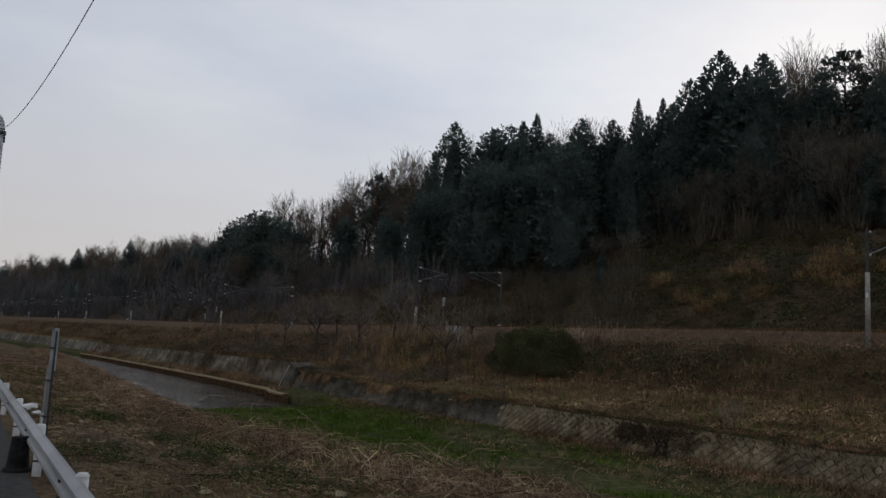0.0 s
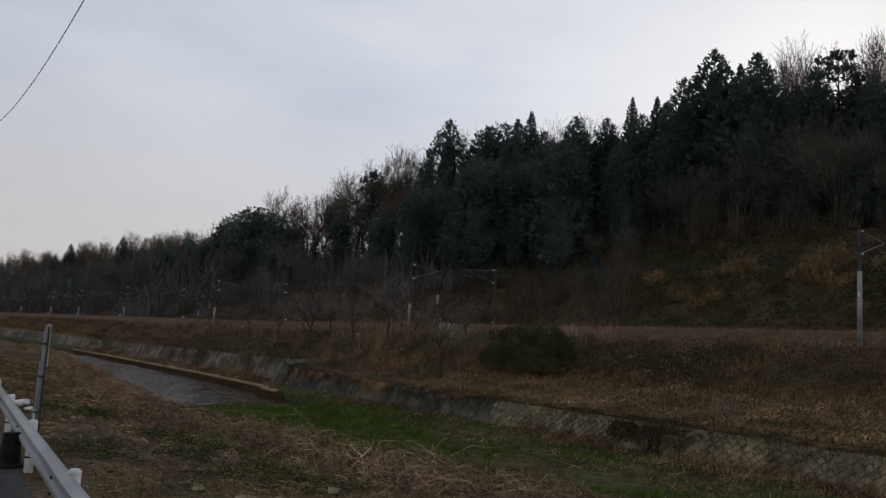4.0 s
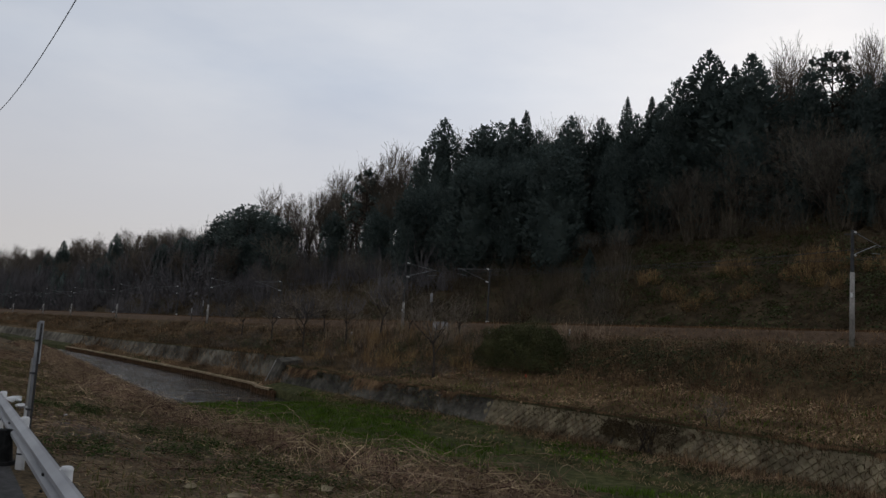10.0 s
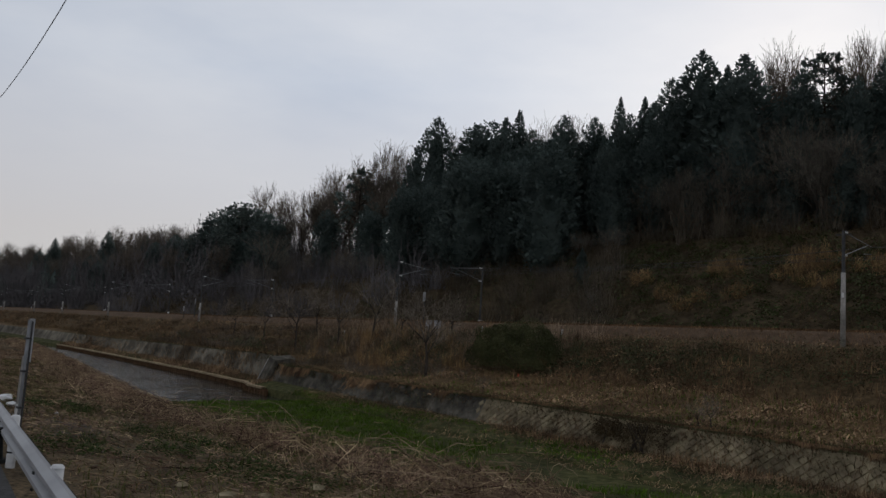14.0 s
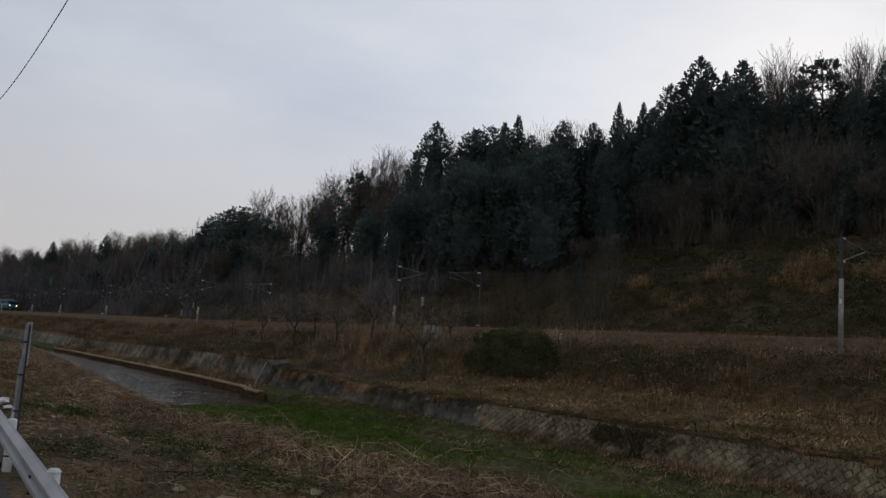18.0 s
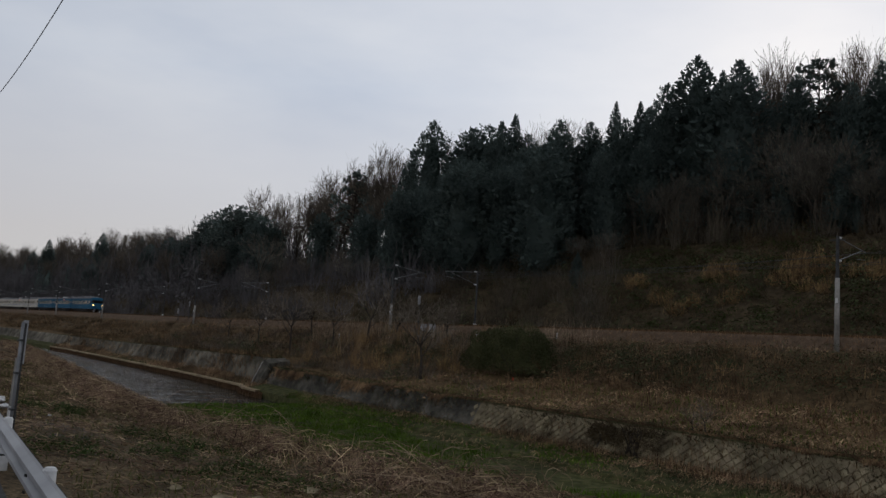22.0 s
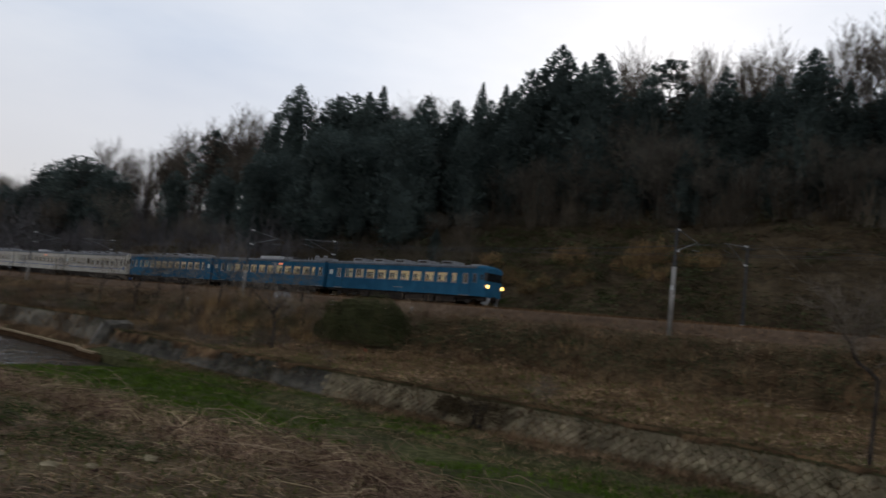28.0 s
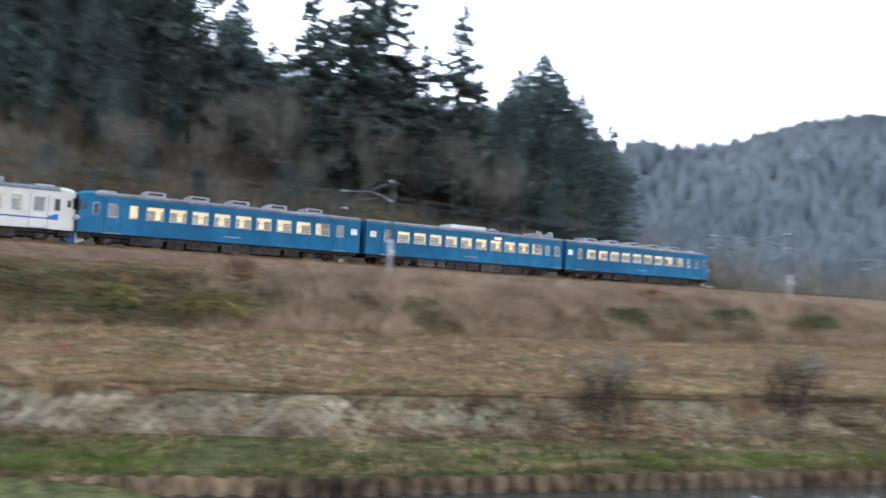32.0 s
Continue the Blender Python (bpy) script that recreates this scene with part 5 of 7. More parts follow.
FIR = Kind([tree("fir_tree", "tall open-layered conifer with gaps between its branches", "tree", "layered conifers", fir_mesh(25, r, ly, 9, 0.12, sd), 24, 0.3, M_PINE)
            for r, ly, sd in ((5.2, 17, 11), (4.6, 19, 12), (5.8, 16, 13))], 25)


def pine(radius, clumps, low, seed, full):
    crown, limbs = pine_mesh(16, radius, clumps, 62, low, seed, full)
    return tree("pine_tree", "dark evergreen with rounded needle clumps on open limbs", "tree", "hillside pines", crown, 15, 0.2, M_PINE, limbs)


PINE = Kind([pine(3.2, 28, 0.3, 21, 0.35), pine(3.8, 34, 0.25, 22, 0.4)], 16)
ROUNDTOP = Kind([pine(4.6, 46, 0.12, 23, 0.9), pine(4.2, 42, 0.12, 24, 0.8)], 16)
BARE = Kind([bare_tree("bare_tree", "leafless grey-brown broadleaf tree on the ridge", "bare hillside trees", 16, seed=s, spread=sp, forks=3, first=f, thick=0.3, sprays=2, fine=0.0017) for s, sp, f in ((1, 0.40, 0.40), (2, 0.46, 0.36), (3, 0.36, 0.44), (5, 0.42, 0.38))], 16)
LOWBARE = Kind([bare_tree("bare_thicket_tree", "slender leafless tree in the hillside thicket", "bare thicket trees", 10, seed=s, spread=0.55, forks=4, first=0.25, thick=0.12, levels=3, fine=0.0024, twig=M_SLOPETWIG, sprays=3) for s in (41, 42, 43, 44)], 10)

random.seed(12)


def at(rel, el, y):
    """Plan place and tip height of a tree seen that many degrees aside of the square line, and up."""
    r = y / math.cos(radians(rel))
    x = y * math.tan(radians(rel))
    return x, y, EYE + r * math.tan(radians(el)) - float(ground(x, y))


# the evergreens of the skyline: bearing, height of the tip in degrees, kind, breadth
SKYLINE = [(-75.2, 4.9, SLIM, 1.2), (-72.1, 5.7, CONE, 0.8), (-69.7, 5.7, SLIM, 1.2), (-66.2, 6.3, BLUNT, 1.5), (-65.2, 7.4, BLUNT, 1.5), (-64.6, 8.1, BLUNT, 1.5), (-63.7, 8.6, ROUNDTOP, 1.3), (-63.6, 8.1, BLUNT, 1.8),
           (-62.6, 8.2, BLUNT, 1.6), (-61.8, 7.9, BLUNT, 1.5), (-61.2, 7.2, BLUNT, 1.3), (-55.6, 11.9, PINE, 1.0), (-57.8, 8.6, BLUNT, 1.0), (-54.6, 9.4, BLUNT, 1.0), (-51.7, 13.6, CONE, 0.75), (-50.35, 15.7, CONE, 0.9),
           (-47.4, 15.3, BLUNT, 1.1), (-46.2, 15.5, BLUNT, 1.2), (-45.4, 15.9, CONE, 0.9), (-44.45, 16.5, SLIM, 0.9), (-43.5, 15.1, BLUNT, 0.9), (-41.2, 16.2, CONE, 1.0), (-39.05, 16.1, BLUNT, 0.8),
           (-37.3, 17.5, SLIM, 0.8), (-36.6, 16.3, BLUNT, 0.8), (-35.6, 17.5, SLIM, 0.9), (-34.9, 17.1, BLUNT, 0.8), (-33.8, 18.7, CONE, 0.8), (-31.8, 20.4, CONE, 1.15), (-30.1, 19.4, SLIM, 1.0),
           (-29.0, 20.0, CONE, 1.15), (-25.4, 18.9, CONE, 0.8), (-24.0, 20.1, PINE, 1.05), (-22.0, 18.2, CONE, 0.8), (-20.3, 19.3, SLIM, 1.2), (-16.9, 18.8, CONE, 0.75), (-14.8, 20.4, CONE, 1.0),
           (-12.6, 18.4, SLIM, 1.0), (-6.5, 21.9, CONE, 0.9), (-5.2, 22.8, CONE, 1.2), (-3.0, 22.2, BLUNT, 1.1), (-1.2, 21.8, BLUNT, 1.1), (0.8, 22.1, CONE, 1.1), (2.5, 22.6, CONE, 1.2), (4.2, 21.8, BLUNT, 1.0),
           (5.8, 22.3, CONE, 1.0), (7.8, 21.6, BLUNT, 1.0), (9.7, 22.4, CONE, 1.1), (12.7, 21.8, PINE, 1.0), (11.4, 20.6, CONE, 1.0), (15.2, 20.2, SLIM, 1.2), (35.4, 16.6, CONE, 0.8), (37.1, 17.7, CONE, 1.1), (38.4, 16.4, SLIM, 1.2),
           (39.9, 15.2, CONE, 0.8), (36.2, 15.4, BLUNT, 1.0), (42.1, 13.2, PINE, 0.45)]
FIRS = [(20.3, 21.9), (23.2, 25.0), (25.6, 23.4), (31.2, 21.0), (28.6, 18.0), (17.6, 17.4), (21.6, 19.5), (24.4, 21.0), (27.2, 18.5), (32.6, 16.0)]
BARES = [(-78.7, 4.1), (-77.6, 4.3), (-76.4, 4.5), (-74.3, 5.2), (-73.5, 5.5), (-71.2, 6.0), (-70.3, 6.2), (-69.3, 6.3), (-68.4, 6.4), (-67.6, 6.5), (-66.7, 6.4), (-62.0, 9.9), (-60.4, 9.3), (-59.4, 9.9), (-58.6, 10.2), (-57.4, 11.4), (-56.6, 11.6),
         (-54.0, 13.2), (-52.9, 13.4), (-48.9, 14.9), (-42.5, 15.6), (-40.1, 16.2), (-27.3, 19.8), (-26.1, 20.5), (-21.6, 20.3), (-20.9, 20.4), (-18.5, 20.8), (-17.4, 20.5), (-16.2, 20.9), (-12.9, 21.2), (-11.0, 21.2), (-9.9, 21.9), (-8.3, 22.0)]
for i, (rel, el, kind, wide) in enumerate(SKYLINE):
    x, y, h = at(rel, el, (80 if rel > 34 else 88) + 2.5 * (i % 3))
    kind.put(i, x, y, max(h, 8), wide)
for i, (rel, el) in enumerate(FIRS):
    x, y, h = at(rel, el, 80 + 2 * (i % 3))
    FIR.put(i, x, y, h)
for i, (rel, el) in enumerate(BARES):
    x, y, h = at(rel, el, 95 + 2 * (i % 4))
    BARE.put(i, x, y, max(h, 7), 0.95 if rel < -50 else 0.85)
# the wood behind and below the skyline
REL = [-80, -75, -72, -66, -63.5, -61, -57, -54, -50, -45, -40, -36, -32, -29, -24, -20, -15, -10, -6, 0, 8, 14, 18, 23, 30, 34, 37, 41, 44]
TOP = [3.6, 4.7, 5.2, 6.0, 8.0, 7.8, 8.4, 10.0, 13.6, 14.8, 15.0, 16.2, 18.4, 18.4, 17.2, 17.0, 17.0, 15.6, 20.0, 20.8, 20.6, 19.0, 17, 17, 16, 15, 15.5, 13.0, 10.5]
count = 0
for row, y0 in enumerate((70, 75, 80, 85, 91, 98)):
    x = -150.0 + row * 1.3
    while x < 96:
        count += 1
        x += random.uniform(3.6, 6.2)
        px, py = x, y0 + random.uniform(-2.2, 2.2)
        rel = math.degrees(math.atan2(px, py))
        if rel < -66 or rel > 43:
            continue
        lowest = float(np.interp(rel, [-66, -56, -50, -44, -38, -33, -8, -4, 5, 12, 17, 33, 37], [70, 74, 72, 72, 76, 87, 91, 82, 80, 88, 91, 88, 76]))
        if y0 < lowest:
            continue
        needle = 0.95 if -52 < rel < -29 or -7 < rel < 13 or 34 < rel else (0.06 if -61 < rel < -53 or -13.5 < rel < -7.5 else 0.5)
        top = float(np.interp(rel, REL, TOP)) - random.uniform(0.2, 2.0)
        px, py, most = at(rel, top, py)
        h = min(most, random.uniform(13, 22))
        if h < 5:
            continue
        if random.random() < needle:
            (CONE, BLUNT, BLUNT, SLIM)[count % 4].put(count, px, py, h, random.uniform(0.85, 1.25))
        elif random.random() < 0.6 and not -61 < rel < -53:
            LOWBARE.put(count, px, py, min(h * 0.9, 13))
# evergreens that close the gaps beyond the open crowns
for i in range(58):
    rel = -28 + i * 0.52 if i < 40 else 14.5 + (i - 40) * 1.1
    el = float(np.interp(rel, [-28, -20, -13.6, -12.4, -11.2, -10, -8.8, -7.8, 14, 20, 28, 35], [17.4, 17.8, 17.6, 16.8, 17.6, 18.6, 17.4, 19.6, 17.0, 16.2, 15.2, 14.0])) - random.uniform(0, 0.9)
    px, py, h = at(rel, el, random.uniform(94, 104))
    (BLUNT, CONE, BLUNT)[i % 3].put(i, px, py, max(h, 6), random.uniform(0.9, 1.2))
# leafless crowns that climb the slope before the dark wood
SLOPE_REL = [-66, -56, -50, -45, -40, -37, -33, -28, -22, -10, -7, 0, 5, 9, 14, 18, 34, 37, 42]
SLOPE_TOP = [5, 6.5, 6.5, 7, 8.5, 11, 13.5, 16, 15.2, 14.8, 11, 9.5, 10, 11.5, 13, 15, 13.5, 10.5, 9]
for i in range(330):
    rel = -44 + 37 * random.random() if i < 190 else (random.uniform(-7, 40) if i < 300 else random.uniform(-66, -44))
    y = random.uniform(83 if -37 < rel < -9 else 72, 93)
    px, py, most = at(rel, float(np.interp(rel, SLOPE_REL, SLOPE_TOP)) * random.uniform(0.7, 1.04), y)
    if most > 3:
        LOWBARE.put(i, px, py, min(most, random.uniform(6, 13)), random.uniform(0.75, 1.1))
for i in range(14):
    rel = random.uniform(-60.5, -52.5)
    px, py, h = at(rel, float(np.interp(rel, [-63, -60, -57, -53], [8.6, 9.2, 10.8, 12.8])) - random.uniform(0, 2.0), random.uniform(92, 112))
    BARE.put(i, px, py, max(h, 8), 0.8)
for i in range(75):
    rel = random.uniform(-38, -8) if i < 45 else random.uniform(-60, 36)
    px, py, most = at(rel, float(np.interp(rel, SLOPE_REL, SLOPE_TOP)) * random.uniform(0.5, 0.95), random.uniform(82 if -37 < rel < -9 else 70, 91))
    if most > 3:
        (BLUNT, ROUNDTOP, BLUNT, SLIM)[i % 4].put(i, px, py, min(most, random.uniform(4, 9)), random.uniform(1.0, 1.5))
for i in range(16):
    rel = -77.5 + i * 0.75
    px, py, h = at(rel, float(np.interp(rel, [-78, -75, -73.5, -72.2, -71, -69, -67.6, -66], [4.1, 4.6, 5.5, 5.1, 6.0, 6.3, 6.5, 6.3])) - random.uniform(0, 0.35), random.uniform(92, 104))
    BARE.put(i, px, py, max(h, 8), 1.0)
# the wooded slope further up the line
for i in range(80):
    rel = random.uniform(-81.5, -62)
    y = random.uniform(80, 118)
    px, py, most = at(rel, float(np.interp(rel, [-80, -75, -72, -66, -62], [3.7, 4.7, 5.4, 6.1, 6.8])) - random.uniform(-0.1, 0.9), y)
    h = min(most, random.uniform(11, 19))
    if h > 4:
        (BLUNT if i % 4 == 0 else BARE if i % 2 else LOWBARE).put(i, px, py, h, 1.1)

# leafless trees and shrubs on the far bank
SMALL = Kind([bare_tree("bare_shrub_tree", "small leafless tree on the stream bank", "bank trees", 6, twig=M_PALETWIG, seed=s, spread=0.85, forks=4, first=0.14, thick=0.1, levels=3) for s in (31, 32, 34)], 6)
for i, (rel, y, h) in enumerate(((-59.3, 43.5, 7.0), (-61.5, 46, 5.5), (-63.5, 48, 5), (-56.4, 45, 5.5), (-54.0, 46, 6.5), (-52.0, 47, 4.5), (-50.1, 37.5, 6.3), (-48.4, 47, 4.5), (-57.9, 47.5, 6))):
    SMALL.put(i, y * math.tan(radians(rel)), y, h, 1.15)


def crooked_tree(rel, y):
    """A small tree whose stem kinks sideways half way up."""
    g = np.random.default_rng(77)
    x = y * math.tan(radians(rel))
    t = thing("crooked_tree", "small leafless tree with a kinked stem on the terrace edge", "tree", "", Matrix.Translation((x, y, float(ground(x, y)))))
    stem = np.array([(0, 0, -0.3), (0.05, 0, 0.9), (0.1, 0.05, 2.0), (0.12, 0.05, 2.85), (-0.15, 0.1, 3.1), (-0.5, 0.1, 3.35), (-0.68, 0.05, 3.65), (-0.72, 0, 3.95), (-1.0, 0, 4.3)])
    rad = np.array([0.085, 0.07, 0.066, 0.07, 0.066, 0.062, 0.055, 0.046, 0.034])
    mpart("trunk", mesh_of("trunk", *tubes(stem[:-1], stem[1:], rad[:-1], rad[1:], 7), M_BARK), t)
    a, b, wid = [], [], []
    for start in (3, 5, 6, 7, 8, 8, 7, 6, 4, 8, 5, 7):
        p, d = stem[start].copy(), np.array([g.uniform(-0.5, 1.0), g.uniform(-0.6, 0.6), g.uniform(0.5, 1.1)])
        for k in range(5):
            q = p + d / np.linalg.norm(d) * g.uniform(0.3, 0.48)
            a.append(p), b.append(q), wid.append((0.05 - 0.006 * k, 0.044 - 0.006 * k))
            for _ in range(9):
                e = d / np.linalg.norm(d) + g.normal(size=3) * 0.7
                r = q + e * g.uniform(0.15, 0.42)
                a.append(q), b.append(r), wid.append((0.018, 0.014))
                for _ in range(3):
                    a.append(r), b.append(r + (e + g.normal(size=3) * 0.6) * g.uniform(0.1, 0.25)), wid.append((0.014, 0.01))
            p, d = q, d + g.normal(size=3) * 0.3
    side = g.normal(size=(len(a), 3))
    side /= np.linalg.norm(side, axis=1, keepdims=True)
    mpart("crown", mesh_of("crown", *strips(np.stack([np.array(a), np.array(b)], 1), np.array(wid), side), M_PALETWIG), t, "leafless pale twigs")


crooked_tree(-10.3, 29.8)
# twiggy shrubs rooted in the stream wall
for i, (rel, y, h) in enumerate(((42.2, 21.8, 2.7), (42.9, 21.8, 2.4), (53.8, 20.1, 2.6), (54.7, 20.0, 2.4), (-30.6, 31.2, 1.6), (-31.4, 31.2, 1.3), (-46, 32.8, 1.3), (20, 23.5, 0.9))):
    SMALL.put(i, y * math.tan(radians(rel)), y, h, 1.5)

for kind in (CONE, SLIM, BLUNT, FIR, PINE, ROUNDTOP, BARE, LOWBARE, SMALL):
    kind.finish()


def leafy_shrub(name, label, rel, y, w, d, h, material, n, size, group="", loose=0.34, bumps=1.0):
    """A rounded shrub of many small leaves on a few stems."""
    x = y * math.tan(radians(rel))
    t = thing(name, label, "shrub", group, Matrix.Translation((x, y, float(ground(x, y)))))
    c = unit(n)
    c[:, 2] = np.abs(c[:, 2])
    c = np.sign(c) * np.abs(c) ** 0.75
    c /= np.maximum((np.abs(c) ** 2.6).sum(1, keepdims=True) ** (1 / 2.6), 1e-6)
    rad = (0.62 + 0.38 * rng.random(n) ** 0.5) * (0.92 + bumps * (0.1 * np.sin(c[:, 0] * 6 + rel) + 0.08 * np.sin(c[:, 1] * 9 + c[:, 2] * 8) + 0.08 * np.sin(c[:, 2] * 11 + c[:, 0] * 9)))
    c = c * rad[:, None] * np.array([w / 2, d / 2, h * 0.98])
    s = size * (0.5 + rng.random(n))
    nrm = c / np.array([w, d, h]) + loose * unit(n)
    u = np.cross(nrm, unit(n))
    u /= np.linalg.norm(u, axis=1, keepdims=True) + 1e-6
    w2 = np.cross(nrm, u)
    w2 /= np.linalg.norm(w2, axis=1, keepdims=True) + 1e-6
    v, f = cards(c, u * s[:, None], w2 * s[:, None])
    mpart("foliage", mesh_of("foliage", v, f, material), t)
    p0 = np.tile([[0, 0, -0.3]], (9, 1)) + rng.normal(size=(9, 3)) * [0.3, 0.3, 0]
    p1 = np.stack([rng.uniform(-w, w, 9) * 0.35, rng.uniform(-d, d, 9) * 0.35, np.full(9, h * 0.75)], 1)
    for k in range(9):
        mpart("stem", mesh_of("stem", *tubes(p0[k:k + 1], p1[k:k + 1], [0.05], [0.02], 5), M_BARK), t)


leafy_shrub("evergreen_shrub", "broad olive green rounded evergreen shrub on the bank", -43.75, 42.6, 7.9, 5.6, 3.75, M_HEDGE, 42000, 0.07, loose=1.0, bumps=0.6)
for rel, y, w, d, h in ((-2.6, 44.0, 6.0, 3.6, 2.3), (-5.0, 44.4, 4.2, 3.0, 1.7), (-0.6, 44.6, 3.2, 2.8, 1.6), (14.9, 42.8, 4.4, 3.2, 1.8), (8.6, 43.8, 2.6, 2.6, 1.2)):
    leafy_shrub("yellow_green_shrub", "rounded yellowish green shrub on the embankment", rel, y, w, d, h, M_YELLOW, 6500, 0.095, "embankment shrubs", 1.1)
for rel, y, w, d, h in ((43.6, 44.5, 4.4, 2.2, 1.3), (50.5, 46, 6.0, 2.4, 1.3), (55.5, 46, 6, 2.4, 1.3), (28.5, 44.5, 3.6, 2, 1.0)):
    leafy_shrub("olive_shrub", "dull olive green shrub on the embankment", rel, y, w, d, h, M_VINE, 3600, 0.1, "olive shrubs", 1.0)
for rel, y, w, h in ((16.4, 47.0, 2.5, 2.0), (30.5, 47.5, 2.6, 1.3), (45, 49, 3, 1.3)):
    leafy_shrub("brown_shrub", "dry brown rounded shrub near the track", rel, y, w, 2.0, h, M_DRYGRASS, 2600, 0.1, "dry shrubs")
for rel, y, w, h in ((42.6, 21.6, 3.0, 2.2), (54.3, 19.95, 3.6, 2.3), (-35.0, 30.6, 2.8, 1.3), (-37.2, 30.9, 1.6, 0.9)):
    leafy_shrub("wall_shrub", "twiggy brown shrub rooted in the stream wall", rel, y, w, 1.3, h, M_BRUSH, 5000, 0.046, "wall shrubs", 1.6)

# ---------------------------------------------------------------- grass, brambles and brush


def blades(n, xs, lo, hi, length, width, lean, lift=0.0, least=0.0, patch=None):
    """Bent blades over a strip of ground between lo(x) and hi(x)."""
    x = rng.uniform(*xs, n)
    u = rng.random(n)
    y = lo(x) + u * (hi(x) - lo(x))
    keep = rng.random(n) < 0.55 + 0.45 * lumps(x * 0.5, y * 0.6) if patch is None else rng.random(n) < (lumps(x * 0.3 + 9, y * 0.5) - patch) * 2.5
    x, y = x[keep], y[keep]
    n = len(x)
    z = ground(x, y) + lift
    a = rng.random(n) * 2 * np.pi
    tilt = least + np.abs(rng.normal(0, lean, n))
    L = length * (0.5 + rng.random(n))
    out = np.stack([np.cos(a), np.sin(a), np.zeros(n)], 1)
    up = np.array([0, 0, 1.0])
    p0 = np.stack([x, y, z - 0.03], 1)
    p1 = p0 + (out * np.sin(tilt * 0.6)[:, None] + up * np.cos(tilt * 0.6)[:, None]) * (L * 0.55)[:, None]
    p2 = p1 + (out * np.sin(tilt * 1.5)[:, None] + up * np.cos(np.minimum(tilt * 1.5, 1.75))[:, None]) * (L * 0.5)[:, None]
    w = width * (0.6 + 0.8 * rng.random(n))
    side = np.stack([-np.sin(a + 0.6), np.cos(a + 0.6), np.zeros(n)], 1)
    return strips(np.stack([p0, p1, p2], 1), np.stack([w, w * 0.85, w * 0.15], 1), side)


def fans(n, xs, lo, hi, per, height, spread, width, clump=0.5, patchy=0.4):
    """Sheaves of upright twigs."""
    x = rng.uniform(*xs, n)
    y = lo(x) + rng.random(n) * (hi(x) - lo(x))
    keep = rng.random(n) < (1 - patchy) + patchy * lumps(x * 0.35, y * 0.4)
    x, y = np.repeat(x[keep], per), np.repeat(y[keep], per)
    hs = np.repeat(height * (0.45 + 0.9 * rng.random(keep.sum())), per)
    n = len(x)
    x, y = x + rng.normal(0, clump, n), y + rng.normal(0, clump, n)
    z = ground(x, y)
    a = rng.random(n) * 2 * np.pi
    tilt = np.abs(rng.normal(0, spread, n))
    out = np.stack([np.cos(a) * np.sin(tilt), np.sin(a) * np.sin(tilt), np.cos(tilt)], 1)
    L = hs * (0.6 + 0.5 * rng.random(n))
    p0 = np.stack([x, y, z - 0.05], 1)
    p1 = p0 + out * (L * 0.5)[:, None] + rng.normal(0, 0.04, (n, 3)) * L[:, None]
    p2 = p1 + (out * 0.5 + np.array([0, 0, -0.05])) * L[:, None] + rng.normal(0, 0.09, (n, 3)) * L[:, None]
    w = width * (0.6 + 0.8 * rng.random(n))
    side = np.stack([np.cos(a + 1.57), np.sin(a + 1.57), np.zeros(n)], 1)
    return strips(np.stack([p0, p1, p2], 1), np.stack([w, w * 0.8, w * 0.3], 1), side)


def leaves_over(n, xs, lo, hi, height, size, patch):
    x = rng.uniform(*xs, n)
    y = lo(x) + rng.random(n) * (hi(x) - lo(x))
    keep = lumps(x * patch + 5, y * patch * 1.2 + 3) > 0.15
    x, y = x[keep], y[keep]
    n = len(x)
    c = np.stack([x, y, ground(x, y) + height * rng.random(n) ** 0.7 * (0.6 + 0.5 * lumps(x * 0.8, y * 0.9))], 1)
    u, s = unit(n) * np.array([1, 1, 0.45]), size * (0.5 + rng.random(n))
    w = np.cross(np.array([0, -0.35, 1.0]) + 0.35 * unit(n), u)
    return cards(c, u * s[:, None], w * s[:, None])


def canes(n, xs, lo, hi, length, width, height, bends=7):
    """Arching bramble canes."""
    x = rng.uniform(*xs, n)
    y = lo(x) + rng.random(n) * (hi(x) - lo(x))
    keep = rng.random(n) < 0.6 + 0.4 * lumps(x * 0.7, y * 0.8)
    x, y = x[keep], y[keep]
    n = len(x)
    a = rng.random(n) * 2 * np.pi
    L, H = length * (0.4 + rng.random(n)), height * (0.25 + rng.random(n))
    k = bends
    s = np.linspace(0, 1, k)
    bx = x[:, None] + np.cos(a)[:, None] * L[:, None] * s + 0.12 * np.sin(s * 9 + a[:, None] * 5) * L[:, None]
    by = y[:, None] + np.sin(a)[:, None] * L[:, None] * s + 0.12 * np.cos(s * 7 + a[:, None] * 3) * L[:, None]
    base = ground(bx, by)
    bz = base + H[:, None] * (4 * s * (1 - s) * 0.85 + 0.25 * s) + 0.03 * np.sin(s * 23 + a[:, None])
    p = np.stack([bx, by, bz], 2)
    w = (width * (0.5 + rng.random(n)))[:, None] * (1.1 - 0.7 * s)[None]
    side = unit(n) * 0.6 + np.array([0, 0, 0.8])
    side /= np.linalg.norm(side, axis=1, keepdims=True)
    return strips(p, w, side)


